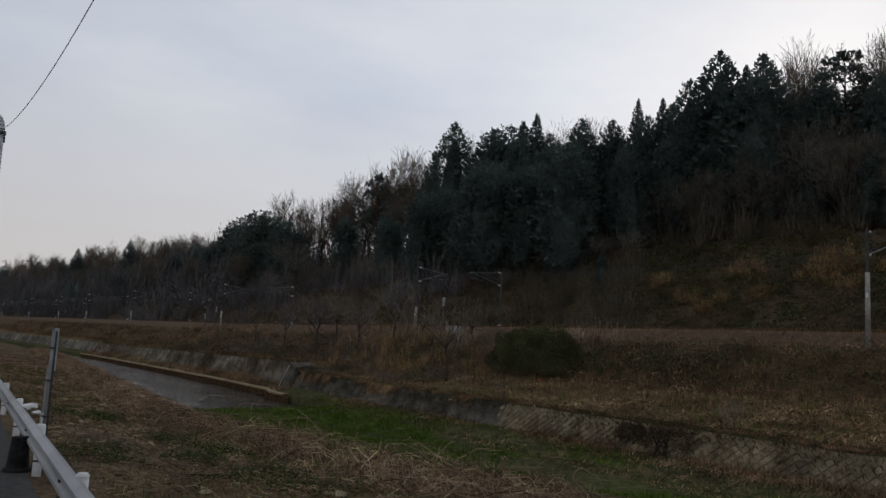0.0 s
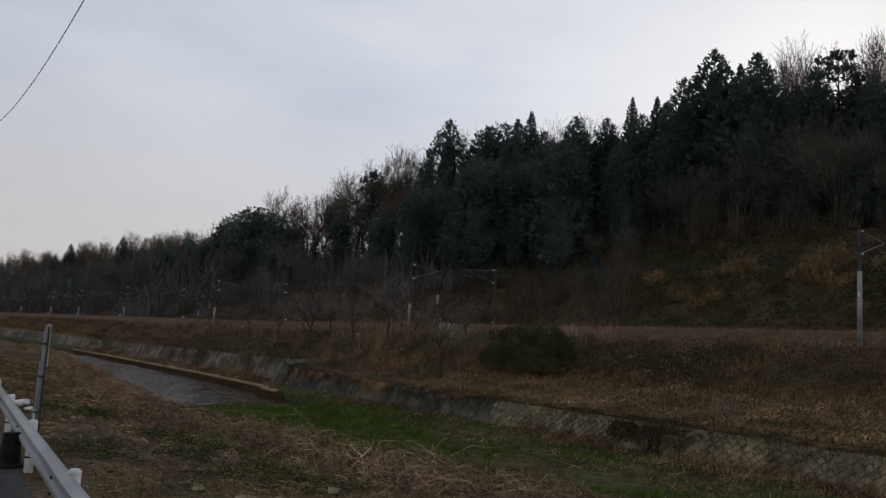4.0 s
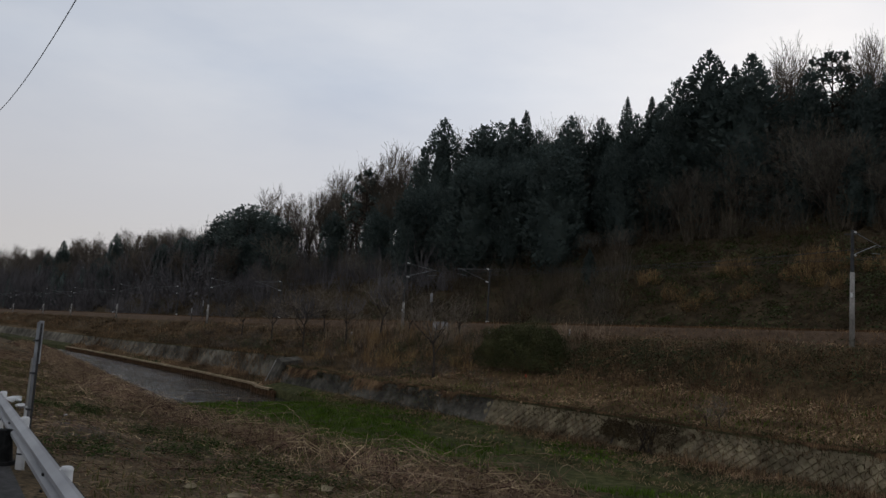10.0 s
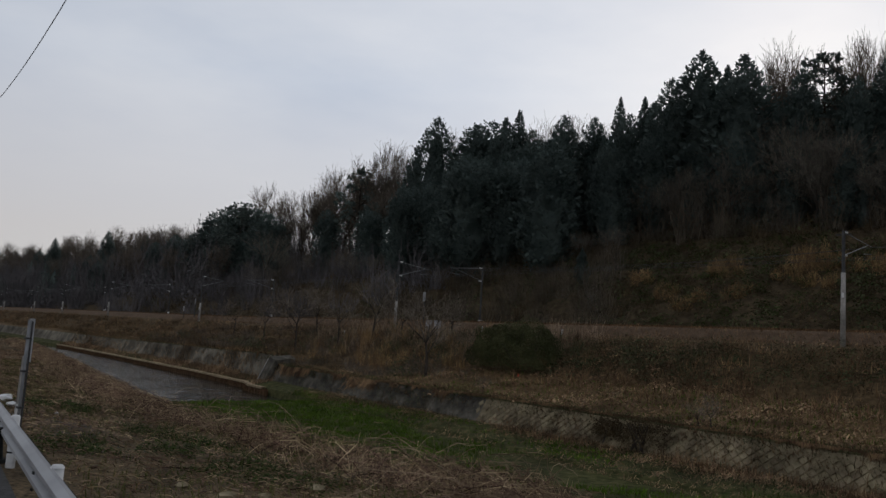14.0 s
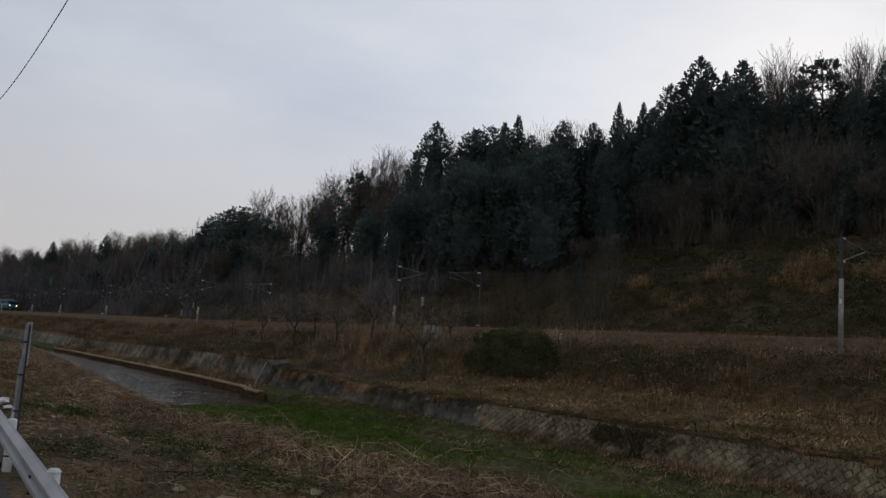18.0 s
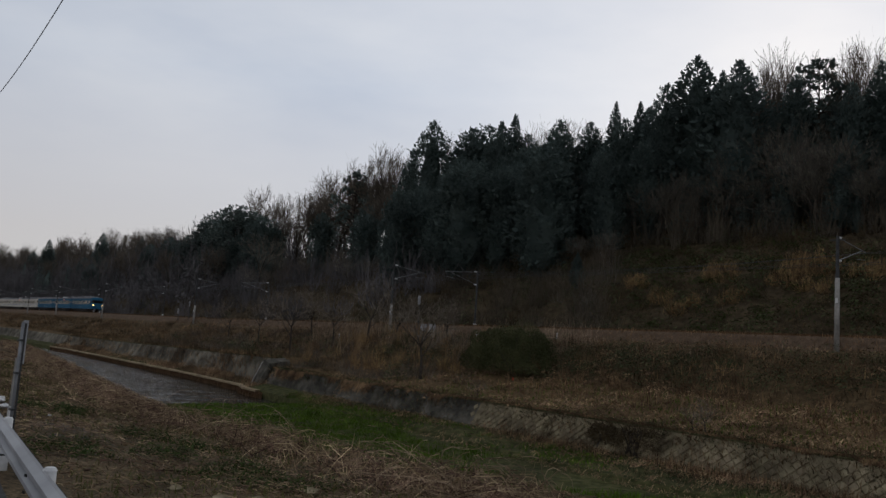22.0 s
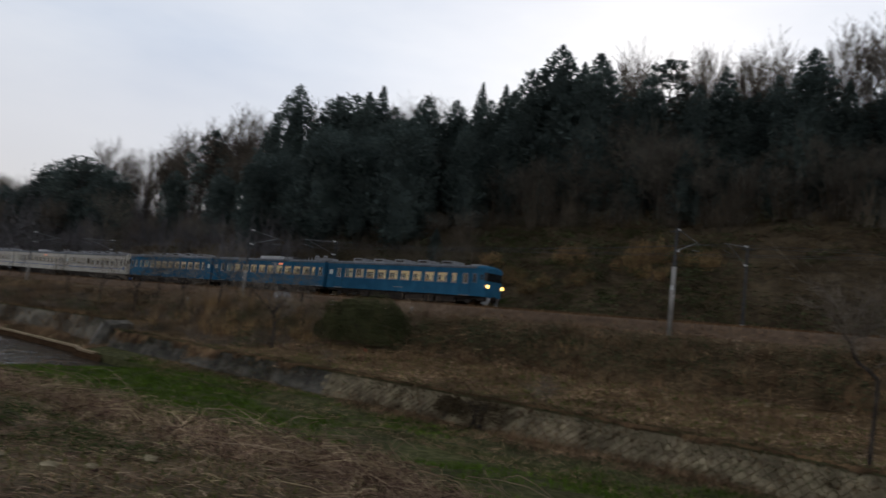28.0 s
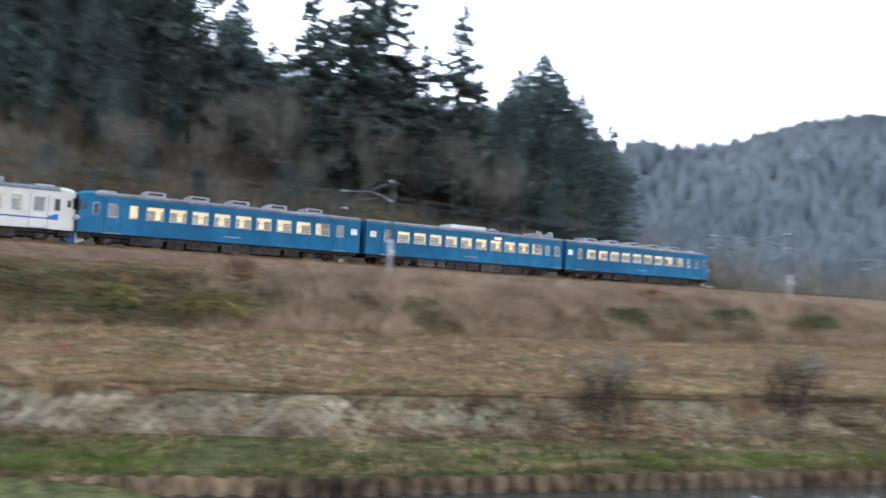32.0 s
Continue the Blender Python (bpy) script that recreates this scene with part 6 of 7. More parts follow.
slope_foot = lambda x: np.maximum(42.5 + bend(x), wall_y(x) + 6)
crest = lambda x: 50.6 + bend(x)
hill_foot = lambda x: 61.0 + bend(x)
bank_veg = lambda x: np.minimum(slope_foot(x) - 3, wall_y(x) + 4)
stuff("terrace_straw", *blades(64000, (-52, 62), lambda x: wall_y(x) + 0.1, lambda x: slope_foot(x) + 0.5, 0.5, 0.032, 0.4, 0.05, least=1.75), M_STRAW, "flattened tan straw over the terrace", "dry grass")
stuff("terrace_green", *blades(26000, (-50, 62), lambda x: wall_y(x) + 0.1, lambda x: slope_foot(x), 0.2, 0.03, 0.9), M_GREEN, "green grass showing through the straw", "grass")
stuff("terrace_green_patches", *blades(60000, (-40, 66), lambda x: wall_y(x) + 0.3, lambda x: slope_foot(x), 0.17, 0.035, 0.9, patch=0.14), M_MEADOW, "patches of dull green grass on the terrace", "grass")
stuff("terrace_bright_straw", *blades(19000, (-34, 62), lambda x: wall_y(x) + 0.3, lambda x: slope_foot(x) - 0.5, 0.42, 0.045, 0.4, 0.06, least=1.75, patch=0.1), M_PAMPAS, "pale bleached straw scattered over the terrace", "dry grass")
stuff("terrace_weeds", *fans(120, (-50, 62), lambda x: wall_y(x) + 0.3, lambda x: slope_foot(x), 14, 0.7, 0.4, 0.02), M_DRYGRASS, "standing dry weeds on the terrace", "weeds")
stuff("embankment_grass", *blades(46000, (-300, 110), bank_veg, lambda x: crest(x) - 0.9, 0.5, 0.045, 0.8), M_DRYGRASS, "rank brown grass on the railway embankment", "dry grass")
stuff("embankment_scrub", *fans(1800, (-300, 110), lambda x: np.where(x < -48, bank_veg(x), slope_foot(x) - 0.5), lambda x: crest(x) - 1.5, 20, 0.75, 1.0, 0.03), M_BRUSH, "tangled brown scrub on the embankment", "scrub")
stuff("embankment_vines", *leaves_over(60000, (-60, 90), lambda x: slope_foot(x) - 0.3, lambda x: crest(x) - 1.3, 0.7, 0.16, 0.45), M_VINE, "patches of low green leaves on the embankment", "undergrowth")
stuff("embankment_dry_leaves", *leaves_over(64000, (-130, 100), lambda x: slope_foot(x) - 0.5, lambda x: crest(x) - 0.6, 0.75, 0.15, 0.9), M_DRYGRASS, "withered brown leaves and seed heads on the embankment", "undergrowth")
stuff("reed_clumps", *fans(200, (-75, -38), lambda x: slope_foot(x) + 1, lambda x: crest(x) - 0.3, 26, 1.5, 0.25, 0.03), M_PAMPAS, "tall dry reeds along the embankment", "reeds")
stuff("ballast_weeds", *blades(30000, (-130, 75), lambda x: crest(x) + 0.1, lambda x: 52.9 + bend(x), 0.26, 0.03, 0.9), M_DRYGRASS, "brown weeds creeping over the ballast's edge", "weeds")
stuff("crest_tufts", *fans(800, (-120, 100), lambda x: crest(x) - 2.5, lambda x: crest(x) - 0.3, 16, 0.45, 0.6, 0.03), M_PAMPAS, "tufts of dry grass along the embankment crest", "dry grass")
stuff("pampas_clumps", *fans(420, (10, 78), lambda x: slope_foot(x) + 0.3, lambda x: crest(x) - 0.8, 60, 1.1, 0.6, 0.022, 0.6, 0.5), M_PAMPAS, "pale rounded clumps of dry pampas on the embankment", "dry grass")
stuff("crest_pampas", *fans(1500, (14, 110), lambda x: crest(x) - 5.5, lambda x: crest(x) - 0.6, 34, 0.9, 0.6, 0.03), M_PAMPAS, "pale fluffy dry grass along the embankment", "dry grass")
stuff("coping_grass", *blades(24000, (-70, 60), lambda x: wall_y(x) - 0.28, lambda x: wall_y(x) + 0.7, 0.3, 0.03, 0.9, least=0.6), M_VINE, "dull green grass fringe along the wall top", "grass")
stuff("coping_straw", *blades(20000, (-60, 60), lambda x: wall_y(x) - 0.4, lambda x: wall_y(x) + 0.6, 0.36, 0.03, 0.8, least=0.7), M_DRYGRASS, "dead grass hanging over the wall top", "dry grass")
stuff("wall_foot_scrub", *fans(800, (-60, 55), lambda x: wall_y(x) - 1.7, lambda x: wall_y(x) - 0.7, 22, 0.35, 0.8, 0.02, 0.4, 0.9), M_STRAW, "dry weeds at the wall's foot", "weeds")
stuff("wall_creeper", *fans(800, (-62, 58), lambda x: wall_y(x) - 0.6, lambda x: wall_y(x) - 0.05, 18, 0.34, 1.0, 0.022, 0.3, 1.0), M_BRUSH, "brown weeds rooted in the joints of the stream wall", "weeds")


def drape(n, xs, reach, width):
    """Grass that hangs over the wall's edge, longer in some stretches."""
    x = rng.uniform(*xs, n)
    long = np.clip(0.2 + 0.8 * lumps(x * 0.45, 7.0) + 0.6 * lumps(x * 1.7, 3.0), 0.06, 1.2) * reach * along(x, [-34, -32, -6, 1, 6, 14], [1.0, 0.18, 0.25, 0.5, 0.95, 1.6])
    L = long * (0.3 + 0.9 * rng.random(n))
    y0 = wall_y(x) + rng.uniform(-0.05, 0.45, n)
    dx = rng.normal(0, 0.3, n) * L
    p0 = np.stack([x, y0, ground(x, y0) - 0.03], 1)
    y1 = wall_y(x) - 0.06 - 0.15 * L
    p1 = np.stack([x + dx * 0.5, y1, wall_top(x) + 0.1 - 0.2 * L + 0.06 * rng.random(n)], 1)
    y2 = wall_y(x) - 0.5 * L
    p2 = np.stack([x + dx, y2 - 0.06, ground(x, y2) + 0.05 + 0.08 * rng.random(n)], 1)
    w = width * (0.6 + 0.8 * rng.random(n))
    side = np.stack([np.ones(n), rng.normal(0, 0.3, n), rng.normal(0, 0.3, n)], 1)
    return strips(np.stack([p0, p1, p2], 1), np.stack([w, w, w * 0.3], 1), side)


stuff("wall_top_mat", *drape(18000, (-70, 60), 0.95, 0.042), M_DRYGRASS, "dead grass hanging down the stream wall", "dry grass")
stuff("wall_top_green", *drape(8000, (-70, 60), 0.5, 0.03), M_VINE, "dull green grass hanging over the wall top", "grass")
stuff("wall_foot_mat", *fans(900, (-33, 60), lambda x: wall_y(x) - 1.4, lambda x: wall_y(x) - along(x, [0, 10], [0.75, 0.35]), 18, 0.5, 0.9, 0.022, 0.4, 0.85), M_DRYGRASS, "dead weeds leaning on the stream wall", "weeds")
stuff("wall_ferns", *leaves_over(16000, (-62, 58), lambda x: wall_y(x) - 0.75, lambda x: wall_y(x) + 0.1, 0.2, 0.08, 1.3), M_VINE, "dull green weeds on the stream wall", "weeds")
stuff("old_wall_creeper", *fans(2600, (-64, -34), lambda x: wall_y(x) - 0.9, lambda x: wall_y(x) + 0.3, 13, 0.5, 0.9, 0.03, 0.5, 0.8), M_BRUSH, "thick dark creeper over the old wall", "creeper")
stuff("left_wall_weeds", *fans(1500, (-140, -58), lambda x: wall_y(x) - 1.6, lambda x: wall_y(x) + 0.5, 15, 0.5, 0.9, 0.04, 0.6, 1.1), M_DRYGRASS, "dead weeds in the joints of the upstream wall", "weeds")
stuff("left_wall_foot_straw", *fans(1500, (-142, -61), lambda x: wall_y(x) - 2.3, lambda x: wall_y(x) - 0.55, 20, 0.5, 0.7, 0.03, 0.5, 0.5), M_STRAW, "tan dead grass along the foot of the upstream wall", "dry grass")
stuff("left_wall_top_brush", *fans(700, (-142, -61), lambda x: wall_y(x) - 0.1, lambda x: wall_y(x) + 1.0, 20, 0.6, 0.9, 0.03, 0.6, 0.6), M_BRUSH, "brown brush hanging over the upstream wall", "brush")
stuff("bar_grass", *blades(78000, (-54, -1), lambda x: np.where(x < 4, edge_y(x) + 4.2, pile_y(x) + 0.1), lambda x: wall_y(x) - 1.5, 0.17, 0.035, 0.9, patch=-0.38), M_GREEN, "lush green grass on the bar beside the stream", "grass")
stuff("berm_grass", *blades(15000, (1, 62), lambda x: pile_y(x) - 0.1, lambda x: pile_y(x) + 1.4, 0.26, 0.03, 0.8), M_MOSSGRASS, "dull green grass along the sheet piles", "grass")
stuff("berm_bright_grass", *blades(12000, (1, 62), lambda x: pile_y(x) + 0.1, lambda x: pile_y(x) + 1.3, 0.2, 0.03, 0.9, patch=0.1), M_GREEN, "fresh green tufts along the sheet piles", "grass")
stuff("pile_fringe", *blades(9000, (1, 62), lambda x: pile_y(x) - 0.3, lambda x: pile_y(x) + 0.5, 0.42, 0.025, 0.7, least=0.9), M_STRAW, "dead grass hanging over the sheet piles", "dry grass")
stuff("bar_end_grass", *blades(12000, (-3, 9), lambda x: pile_y(x) + 0.1, lambda x: wall_y(x) - 1.3, 0.17, 0.03, 0.9), M_MOSSGRASS, "thin olive grass where the bar narrows", "grass")
stuff("berm_straw", *blades(28000, (-50, 62), lambda x: np.where(x < 4, wall_y(x) - 2.3, pile_y(x) + 0.5), lambda x: wall_y(x) - 0.55, 0.34, 0.03, 0.5, 0.03, least=1.6), M_STRAW, "matted dead grass below the stream wall", "dry grass")
stuff("berm_green", *blades(9000, (-50, 62), lambda x: pile_y(x) + 0.8, lambda x: wall_y(x) - 0.7, 0.2, 0.03, 0.9), M_VINE, "dull green weeds below the stream wall", "weeds")
stuff("bar_straw", *blades(22000, (-54, 62), lambda x: pile_y(x) - 1.0, lambda x: wall_y(x) - 0.7, 0.4, 0.024, 0.8, 0.03, least=1.4), M_STRAW, "pale dead stalks on the stream bar", "dry grass")
stuff("bar_reeds", *fans(60, (-24, -14), lambda x: edge_y(x) + 4.5, lambda x: edge_y(x) + 8, 22, 0.8, 0.4, 0.025), M_PAMPAS, "pale tufts of reed on the bar", "reeds")
stuff("near_grass", *blades(46000, (-75, 2), lambda x: guard_y(x) + 0.3, lambda x: edge_y(x) + 0.5, 0.17, 0.012, 0.6, least=0.9), M_DRYGRASS, "short brown winter grass behind the guardrail", "dry grass")
stuff("near_green_grass", *blades(48000, (-45, 0), lambda x: guard_y(x) + 0.3, lambda x: edge_y(x) - 0.3, 0.12, 0.013, 0.9), M_MOSSGRASS, "short green tufts in the verge", "grass")
gn = 5200
gx, gy = -18.6 + rng.normal(0, 1.9, gn), 5.15 + rng.normal(0, 0.4, gn)
gs, ga = 0.012 + 0.026 * rng.random(gn), rng.random(gn) * 6.3
flat = lambda a: np.stack([np.cos(a), np.sin(a), 0.25 * np.sin(3 * a)], 1) * gs[:, None]
stuff("gravel_patch", *cards(np.stack([gx, gy, ground(gx, gy) + 0.012], 1), flat(ga), flat(ga + 1.57)), M_GRAVEL, "thin patch of purplish grey gravel by the guardrail", "gravel")
stuff("near_litter", *canes(30000, (-60, 2), lambda x: guard_y(x) + 0.6, lambda x: edge_y(x), 0.34, 0.013, 0.035, 4), M_BRAMBLE, "scattered dead stems and leaves on the verge", "litter")
stuff("near_pale_litter", *canes(9000, (-40, 2), lambda x: guard_y(x) + 0.6, lambda x: edge_y(x), 0.22, 0.016, 0.05, 3), M_PAMPAS, "pale broken stems lying on the verge", "litter")
stuff("bramble_thicket", *canes(26000, (-75, 3), lambda x: edge_y(x) - along(x, [-75, -26, -14, 3], [0.7, 1.0, 2.2, 2.4]) - 0.5 * np.sin(x * 0.9) - 0.4 * np.sin(x * 2.3), lambda x: edge_y(x) + 2.4, 0.9, 0.0125, 0.5, 6), M_BRAMBLE, "thicket of arching dry reddish bramble canes", "brambles")
stuff("long_canes", *canes(520, (-22, 2), lambda x: edge_y(x) - 2.4, lambda x: edge_y(x) + 1.8, 2.0, 0.012, 0.8, 14), M_PAMPAS, "long pale arching canes", "brambles")
stuff("bramble_stalks", *fans(1500, (-75, 3), lambda x: edge_y(x) - 1.0, lambda x: edge_y(x) + 2.0, 14, 0.62, 0.5, 0.011), M_BRAMBLE, "dry upright stalks among the brambles", "weeds")
stuff("hillside_brush", *fans(1500, (-230, 120), hill_foot, lambda x: hill_foot(x) + 27, 16, 1.5, 0.7, 0.035, 0.8, 0.25), M_BRUSH, "dense leafless brown brush over the hillside", "brush")
stuff("hillside_litter", *leaves_over(70000, (-95, 60), hill_foot, lambda x: hill_foot(x) + 27, 0.9, 0.13, 0.9), M_BRUSH, "withered leaves and stems over the hillside", "undergrowth")
stuff("hillside_sprigs", *fans(600, (-75, 30), hill_foot, lambda x: hill_foot(x) + 20, 14, 0.8, 0.9, 0.03, 0.6, 0.9), M_DRYGRASS, "dry sprigs of grass over the hillside", "dry grass")
stuff("hillside_vines", *leaves_over(60000, (-120, 120), hill_foot, lambda x: hill_foot(x) + 24, 2.6, 0.22, 0.2), M_VINE, "evergreen creepers over the lower slope", "undergrowth")


def crowns(tx, ty, h, r, per, sizes, low=0.15, power=0.5, heart=0.0, sink=0.2):
    """Many plant crowns at once: leaf sprays that lie on domes, with closed hearts where heart > 0."""
    nt = len(tx)
    n = nt * per
    gz = ground(tx, ty) - sink
    u, a = rng.random(n), rng.random(n) * 2 * np.pi
    wob = 1 + 0.16 * np.sin(a * 3 + np.repeat(tx, per)) + 0.1 * np.sin(a * 5 + u * 7 + np.repeat(ty, per))
    rad = (1 - u ** 2) ** power * wob * (0.8 + 0.25 * rng.random(n))
    c = np.stack([np.repeat(tx, per) + np.repeat(r, per) * rad * np.cos(a), np.repeat(ty, per) + np.repeat(r, per) * rad * np.sin(a),
                  np.repeat(gz, per) + np.repeat(h, per) * (low + (1 - low) * u)], 1)
    nrm = np.stack([np.cos(a) * (1.05 - u), np.sin(a) * (1.05 - u), 0.25 + u], 1) + 0.45 * unit(n)
    d = np.cross(nrm, unit(n))
    d /= np.linalg.norm(d, axis=1, keepdims=True) + 1e-6
    w = np.cross(nrm, d)
    w /= np.linalg.norm(w, axis=1, keepdims=True) + 1e-6
    s = rng.uniform(*sizes, n)
    v, f = cards(c, d * s[:, None], w * s[:, None] * 0.7)
    if not heart:
        return v, f
    sides, lev = 7, np.array([0.0, 0.45, 0.8, 0.97])
    ang = np.arange(sides) * 2 * np.pi / sides
    L, G = np.meshgrid(lev, ang, indexing="ij")
    L, G = L.ravel(), G.ravel()
    R = heart * r[:, None] * ((1 - L ** 2) ** power)[None] * (1 + 0.14 * np.sin(3 * G[None] + tx[:, None]))
    hv = np.stack([tx[:, None] + R * np.cos(G), ty[:, None] + R * np.sin(G), gz[:, None] + h[:, None] * (low * np.sign(L) + (0.97 - low) * L)], -1).reshape(-1, 3)
    i, j = np.meshgrid(np.arange(len(lev) - 1), np.arange(sides), indexing="ij")
    q = np.stack([i * sides + j, i * sides + (j + 1) % sides, (i + 1) * sides + (j + 1) % sides, (i + 1) * sides + j], -1).reshape(-1, 4)
    hf = (q[None] + (np.arange(nt) * len(lev) * sides)[:, None, None]).reshape(-1, 4)
    return np.concatenate([v, hv]), np.concatenate([f, hf + len(v)])


def thicket(name, nt, xs, ys, heights, radii, per, width, material, label, where=None, category="brush"):
    """Rounded clumps of fine twigs that fan out from their roots."""
    tx, ty = rng.uniform(*xs, nt), rng.uniform(*ys, nt)
    if where is not None:
        keep = where(tx, ty)
        tx, ty = tx[keep], ty[keep]
    nt = len(tx)
    n = nt * per
    h, r = np.repeat(rng.uniform(*heights, nt), per), np.repeat(rng.uniform(*radii, nt), per)
    a, q = rng.random(n) * 2 * np.pi, np.sqrt(rng.random(n))
    top = np.stack([r * q * np.cos(a), r * q * np.sin(a), h * np.sqrt(1.04 - q * q) * (0.75 + 0.3 * rng.random(n))], 1)
    root = np.stack([np.repeat(tx, per), np.repeat(ty, per), np.repeat(ground(tx, ty), per) - 0.1], 1)
    start = root + top * np.array([0.45, 0.45, 0.12])
    mid = root + top * np.array([0.75, 0.75, 0.6]) + rng.normal(0, 0.08, (n, 3)) * h[:, None]
    end = root + top + rng.normal(0, 0.09, (n, 3)) * h[:, None]
    w = width * (0.6 + 0.8 * rng.random(n))
    side = unit(n) * np.array([1, 0.5, 0.6])
    stuff(name, *strips(np.stack([start, mid, end], 1), np.stack([w, w * 0.9, w * 0.4], 1), side), material, label, category)


def wood(name, nt, xs, ys, heights, radii, per, sizes, material, label, power=0.5, heart=0.0, where=None, category="woods"):
    tx, ty = rng.uniform(*xs, nt), rng.uniform(*ys, nt)
    if where is not None:
        keep = where(tx, ty)
        tx, ty = tx[keep], ty[keep]
    nt = len(tx)
    stuff(name, *crowns(tx, ty, rng.uniform(*heights, nt), rng.uniform(*radii, nt), per, sizes, 0.15, power, heart, 1.0 if heart else 0.2), material, label, category)


def faces_valley(x, y):
    """Slopes that look towards the road."""
    r = np.hypot(x, y)
    return (ground(x, y) - ground(x * (1 - 6 / r), y * (1 - 6 / r)) > -0.6) & (ground(x, y) > 4) & (np.degrees(np.arctan2(x, y)) > 34) & (y > 84 + bend(x))


hill_y = lambda lo, hi: (lambda x, y: (y > hill_foot(x) + lo) & (y < hill_foot(x) + hi))
# the open part of the slope, overgrown with low creepers and pampas
clearing = lambda x, y: (x / y > -0.75) & (x / y < -0.12) & (y < 82)
wood("far_hill_woods", 10000, (90, 560), (105, 330), (6, 14), (1.7, 3.6), 17, (0.45, 1.2), M_HAZEWOOD, "dark wooded hills closing the valley", 1.0, 0.8, faces_valley)
thicket("valley_woods", 640, (-620, -175), (76, 125), (12, 17.5), (3.2, 5.4), 32, 0.25, M_TWIGFAR, "leafless woods along the valley side", category="woods")
wood("valley_conifers", 60, (-620, -175), (80, 118), (10, 15), (3.0, 4.5), 180, (0.35, 1.0), M_CEDAR, "dark conifers scattered in the valley woods", 0.75, 0.4)
wood("valley_undergrowth", 420, (-620, -165), (74, 125), (6, 12), (2.5, 5), 60, (0.35, 1.0), M_TWIGFAR, "dense undergrowth of the valley woods", 0.5, 0.0)
thicket("valley_thicket", 620, (-620, -80), (66, 90), (3, 8), (2.0, 4.0), 38, 0.16, M_TWIGFAR, "leafless thicket at the foot of the valley side", hill_y(1, 40))
thicket("hill_shrubs", 1500, (-210, 118), (62, 110), (1.0, 2.6), (1.0, 2.4), 27, 0.085, M_BRUSH, "rounded brown shrubs along the hillside", lambda x, y: hill_y(0, 30)(x, y) & ~(clearing(x, y) & (rng.random(len(x)) < 0.7)))
thicket("pale_slope_shrubs", 760, (-60, 110), (61, 88), (1.4, 3.4), (1.2, 2.6), 44, 0.05, M_SLOPETWIG, "rounded grey-brown leafless shrubs over the lower slope", lambda x, y: hill_y(0, 26)(x, y) & ~clearing(x, y))
wood("olive_slope_bushes", 330, (-40, 100), (62, 84), (1.2, 3.0), (1.2, 2.6), 95, (0.14, 0.36), M_VINE, "olive green bushes over the lower slope", 0.5, 0.0, lambda x, y: hill_y(0.5, 20)(x, y) & (lumps(x * 0.16 + 2, y * 0.2) > -0.1), "undergrowth")
thicket("slope_thicket", 950, (-190, 100), (76, 120), (3, 7.5), (1.6, 3.2), 32, 0.11, M_BRUSHDARK, "tall leafless brown thicket below the trees", hill_y(20, 50))
thicket("left_bank_scrub", 900, (-230, -46), (36, 66), (0.4, 1.2), (0.7, 1.9), 34, 0.045, M_BRUSH, "brown scrub on the far bank", lambda x, y: (y > wall_y(x) + 1) & (y < crest(x) - 1))
on_bank = lambda x, y: (y > slope_foot(x) - 1.2) & (y < crest(x) - 0.8)
thicket("pampas_bushes", 760, (10, 105), (41, 64), (0.9, 1.8), (0.9, 2.0), 115, 0.025, M_PAMPAS, "pale rounded clumps of dry pampas", on_bank, "dry grass")
thicket("pampas_stand", 70, (18, 32), (44, 50), (1.2, 2.1), (0.9, 1.7), 120, 0.024, M_PAMPAS, "broad pale stand of dry pampas on the embankment", on_bank, "dry grass")
thicket("embankment_thicket", 420, (-75, 70), (41, 54), (0.5, 1.25), (0.6, 1.5), 56, 0.03, M_DRYGRASS, "tangled dry brush in clumps on the embankment", on_bank)
TUFTS = ((-34.5, 73.0, 1.5), (-41.5, 72.5, 1.2), (-32.8, 74.3, 1.7), (-35.1, 70.9, 1.2), (-42.3, 73.0, 1.3), (-46.5, 69.3, 1.2), (-42.3, 67.4, 1.0), (-38.0, 69.0, 1.0), (-31.6, 70.5, 1.0), (-51.0, 72.0, 1.1), (-28.0, 73.0, 1.1))
thicket("hillside_pampas", 1100, (-55, -22), (64, 82), (0.9, 1.9), (0.6, 1.2), 70, 0.045, M_GOLDREED, "patches of dry golden pampas on the slope",
        lambda x, y: np.any([((x - a) / 1.3) ** 2 + (y - b) ** 2 < c * c for a, b, c in TUFTS], axis=0), "reeds")
in_clearing = lambda x, y: hill_y(0.3, 24)(x, y) & clearing(x, y)
wood("clearing_creepers", 750, (-58, -8), (61, 82), (0.4, 1.2), (0.5, 1.4), 100, (0.07, 0.2), M_CLUMP, "dark evergreen creepers over the open slope", 0.5, 0.0, lambda x, y: in_clearing(x, y) & (lumps(x * 0.35 + 1, y * 0.4) > 0.0), "undergrowth")
wood("clearing_brush", 1500, (-58, -8), (61, 82), (0.4, 1.1), (0.5, 1.2), 46, (0.07, 0.22), M_BRUSH, "withered brown undergrowth over the open slope", 0.5, 0.0, in_clearing, "undergrowth")
thicket("low_dark_thicket", 300, (-92, -38), (60, 86), (2, 4.5), (1.5, 2.8), 46, 0.06, M_BRUSHDARK, "dark leafless thicket at the hill's foot", lambda x, y: hill_y(0.5, 24)(x, y) & ~clearing(x, y))
wood("low_evergreens", 200, (-92, 10), (60, 90), (1.2, 3.0), (1.2, 2.4), 90, (0.14, 0.4), M_VINE, "dark evergreen bushes on the lower slope", 0.5, 0.0, lambda x, y: hill_y(0.5, 18)(x, y) & (lumps(x * 0.2, y * 0.25 + 4) > 0.05), "undergrowth")
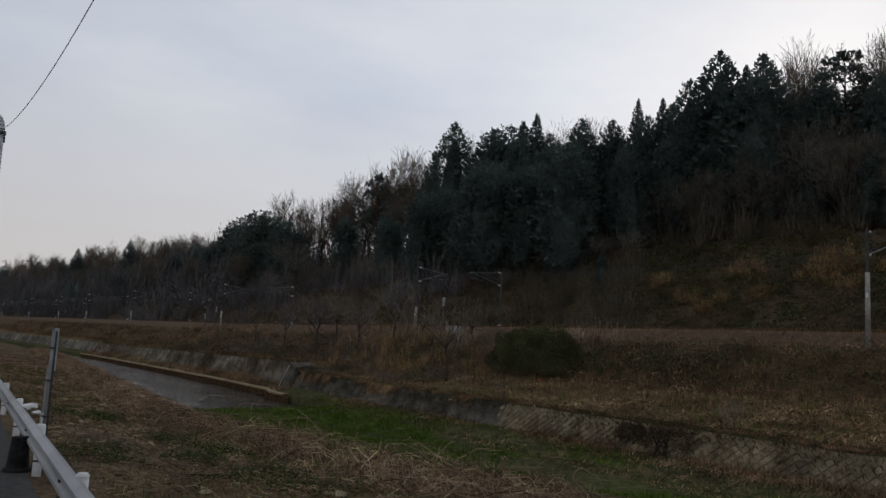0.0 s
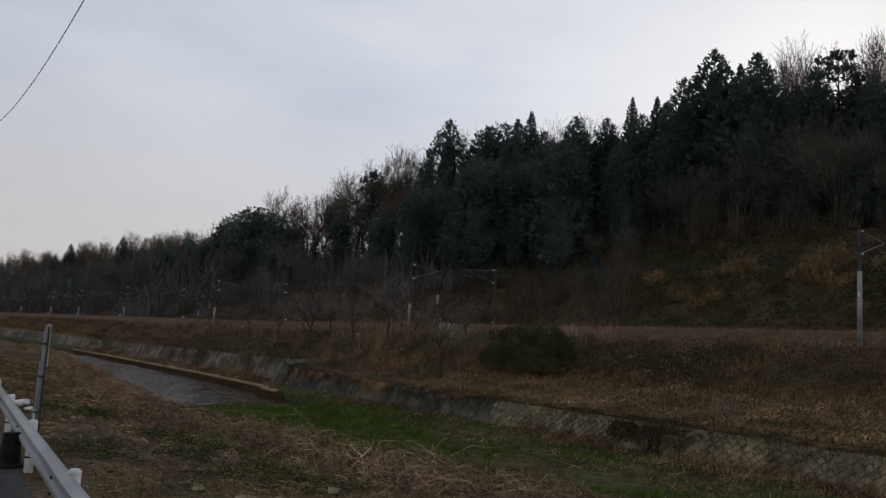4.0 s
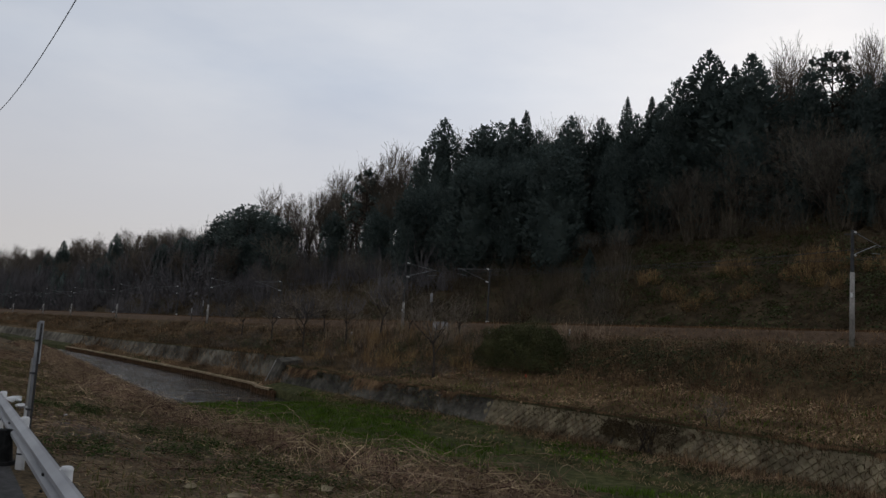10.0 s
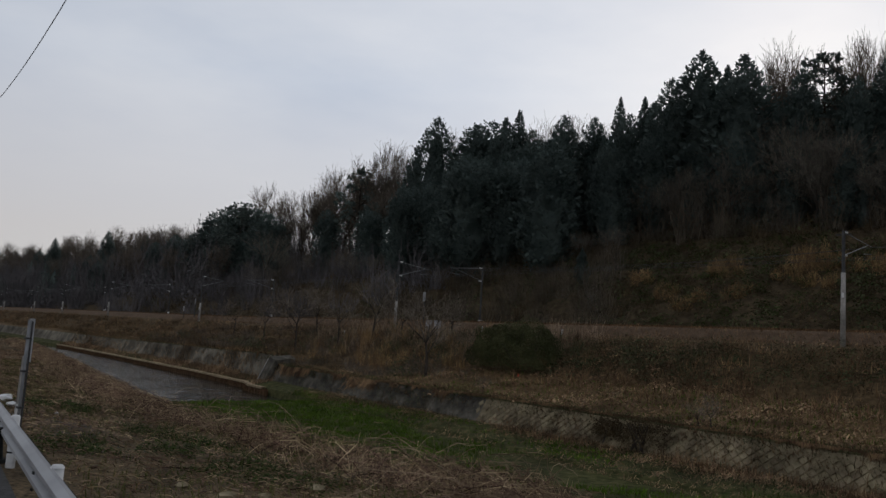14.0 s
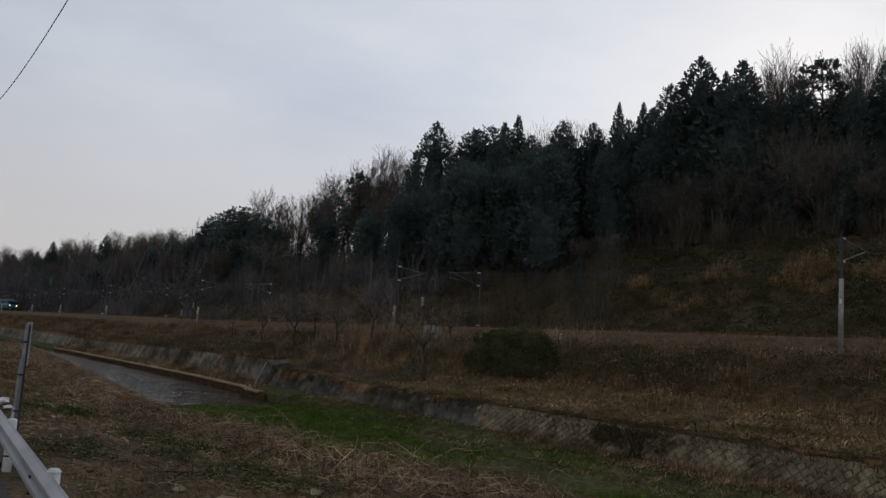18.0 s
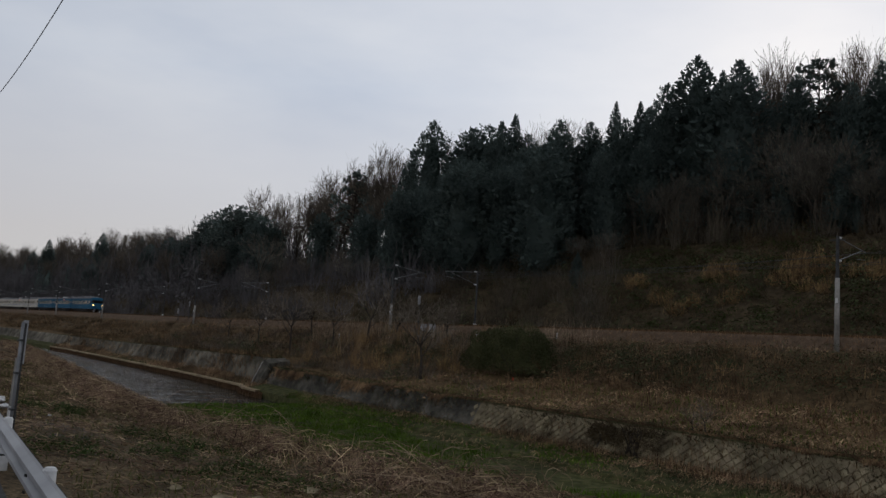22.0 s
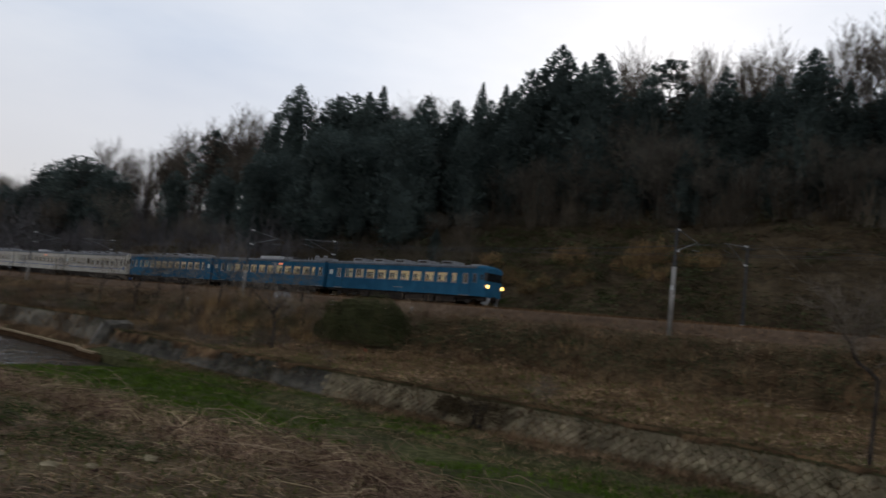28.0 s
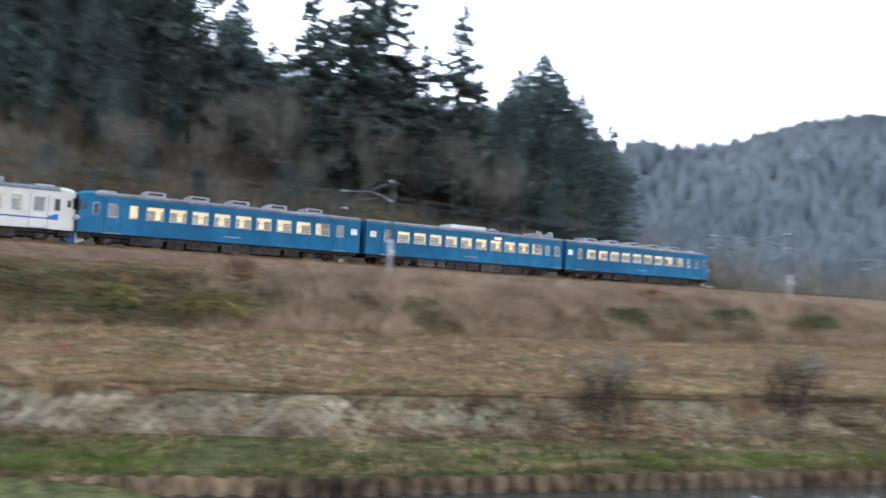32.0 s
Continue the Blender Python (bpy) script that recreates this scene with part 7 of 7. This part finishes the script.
CLUMPS = ((-14.2, 6.2, 0.8), (-13.9, 6.4, 0.5), (-11.9, 6.2, 0.9), (-14.4, 4.4, 0.9), (-16.6, 6.9, 0.8), (-17.3, 6.8, 0.6), (-12.8, 6.8, 0.7), (-26.4, 9.0, 1.4), (-15.5, 7.4, 0.6), (-11.3, 6.8, 0.8), (-22.0, 6.5, 1.2))
wood("verge_green_clumps", 5200, (-30, -6), (1.5, 11), (0.28, 0.42), (0.14, 0.34), 44, (0.025, 0.07), M_CLUMP, "dark green tufts of low weeds in the verge", 0.5, 0.0,
     lambda x, y: np.any([((x - a) / 1.4) ** 2 + (y - b) ** 2 < c * c * (0.6 + 0.5 * lumps(x * 3, y * 3)) for a, b, c in CLUMPS], axis=0), "weeds")
bank_only = lambda x, y: (y > wall_y(x) + 1.2) & (y < crest(x) - 1.5)
on_wall = lambda x, y: (y > wall_y(x) - 0.8) & (y < wall_y(x) + 0.05) & (rng.random(len(x)) < along(x, [-31, -8, 0, 6, 12, 30], [0.22, 0.26, 0.5, 0.66, 0.74, 0.78]) + 0.3 * lumps(x * 2.1, y * 7.0 + 3) - 0.42 * np.clip((y - wall_y(x)) / 0.8 + 1, 0, 1))
wood("wall_face_weeds", 26000, (-31, 62), (15, 33), (0.15, 0.5), (0.2, 0.55), 34, (0.05, 0.14), M_BRUSH, "dark weeds rooted all over the stream wall", 0.5, 0.0, on_wall, "weeds")
wood("wall_face_grass", 30000, (0, 62), (15, 30), (0.15, 0.45), (0.2, 0.6), 40, (0.05, 0.16), M_DRYGRASS, "dead grass tussocks over the stream wall", 0.5, 0.0, on_wall, "dry grass")
thicket("bank_thicket", 230, (-112, -46), (34, 54), (0.5, 1.5), (0.9, 2.2), 60, 0.035, M_TWIG, "leafless grey brown bushes on the far bank", bank_only)
thicket("pale_bank_brush", 130, (-100, -40), (34, 52), (0.5, 1.3), (0.8, 1.7), 46, 0.03, M_PALETWIG, "pale twiggy bushes on the far bank", bank_only)
wood("bank_evergreens", 60, (-112, -44), (34, 52), (0.7, 1.8), (0.8, 1.6), 110, (0.1, 0.26), M_VINE, "low dark evergreen bushes on the far bank", 0.5, 0.0, bank_only, "undergrowth")
thicket("golden_reeds", 46, (-66, -44), (38, 50), (1.2, 2.2), (0.5, 1.0), 60, 0.035, M_GOLDREED, "tall golden dead reeds on the far bank", bank_only, "reeds")
thicket("terrace_clumps", 300, (-40, 70), (18, 43), (0.15, 0.45), (0.4, 1.1), 36, 0.03, M_DRYGRASS, "low clumps of dead weeds on the terrace", lambda x, y: (y > wall_y(x) + 0.6) & (y < slope_foot(x)), "weeds")
thicket("bend_thicket", 1500, (80, 300), (70, 260), (5, 10), (2.4, 4.4), 48, 0.13, M_SLOPETWIG, "leafless thicket at the foot of the far hill", lambda x, y: (np.degrees(np.arctan2(x, y)) > 39) & (y > hill_foot(x) + 2) & (y < hill_foot(x) + 48))
wood("hill_evergreens", 150, (-200, 115), (62, 100), (1.2, 3.0), (0.9, 1.9), 90, (0.12, 0.34), M_VINE, "dark evergreen shrubs along the hillside", 0.5, 0.0, hill_y(0, 24))
wood("embankment_bushes", 700, (-82, 40), (43, 49), (0.6, 1.4), (0.6, 1.3), 66, (0.06, 0.17), M_BRUSH, "low withered bushes on the embankment", 0.4)
wood("embankment_green_bushes", 280, (-60, 30), (42.6, 49), (0.6, 1.5), (0.6, 1.4), 130, (0.05, 0.16), M_VINE, "low olive bushes on the embankment", 0.4)
wood("terrace_tufts", 380, (-50, 25), (31, 42), (0.25, 0.6), (0.25, 0.6), 26, (0.06, 0.2), M_STRAW, "withered tufts on the terrace", 0.4)

motions()
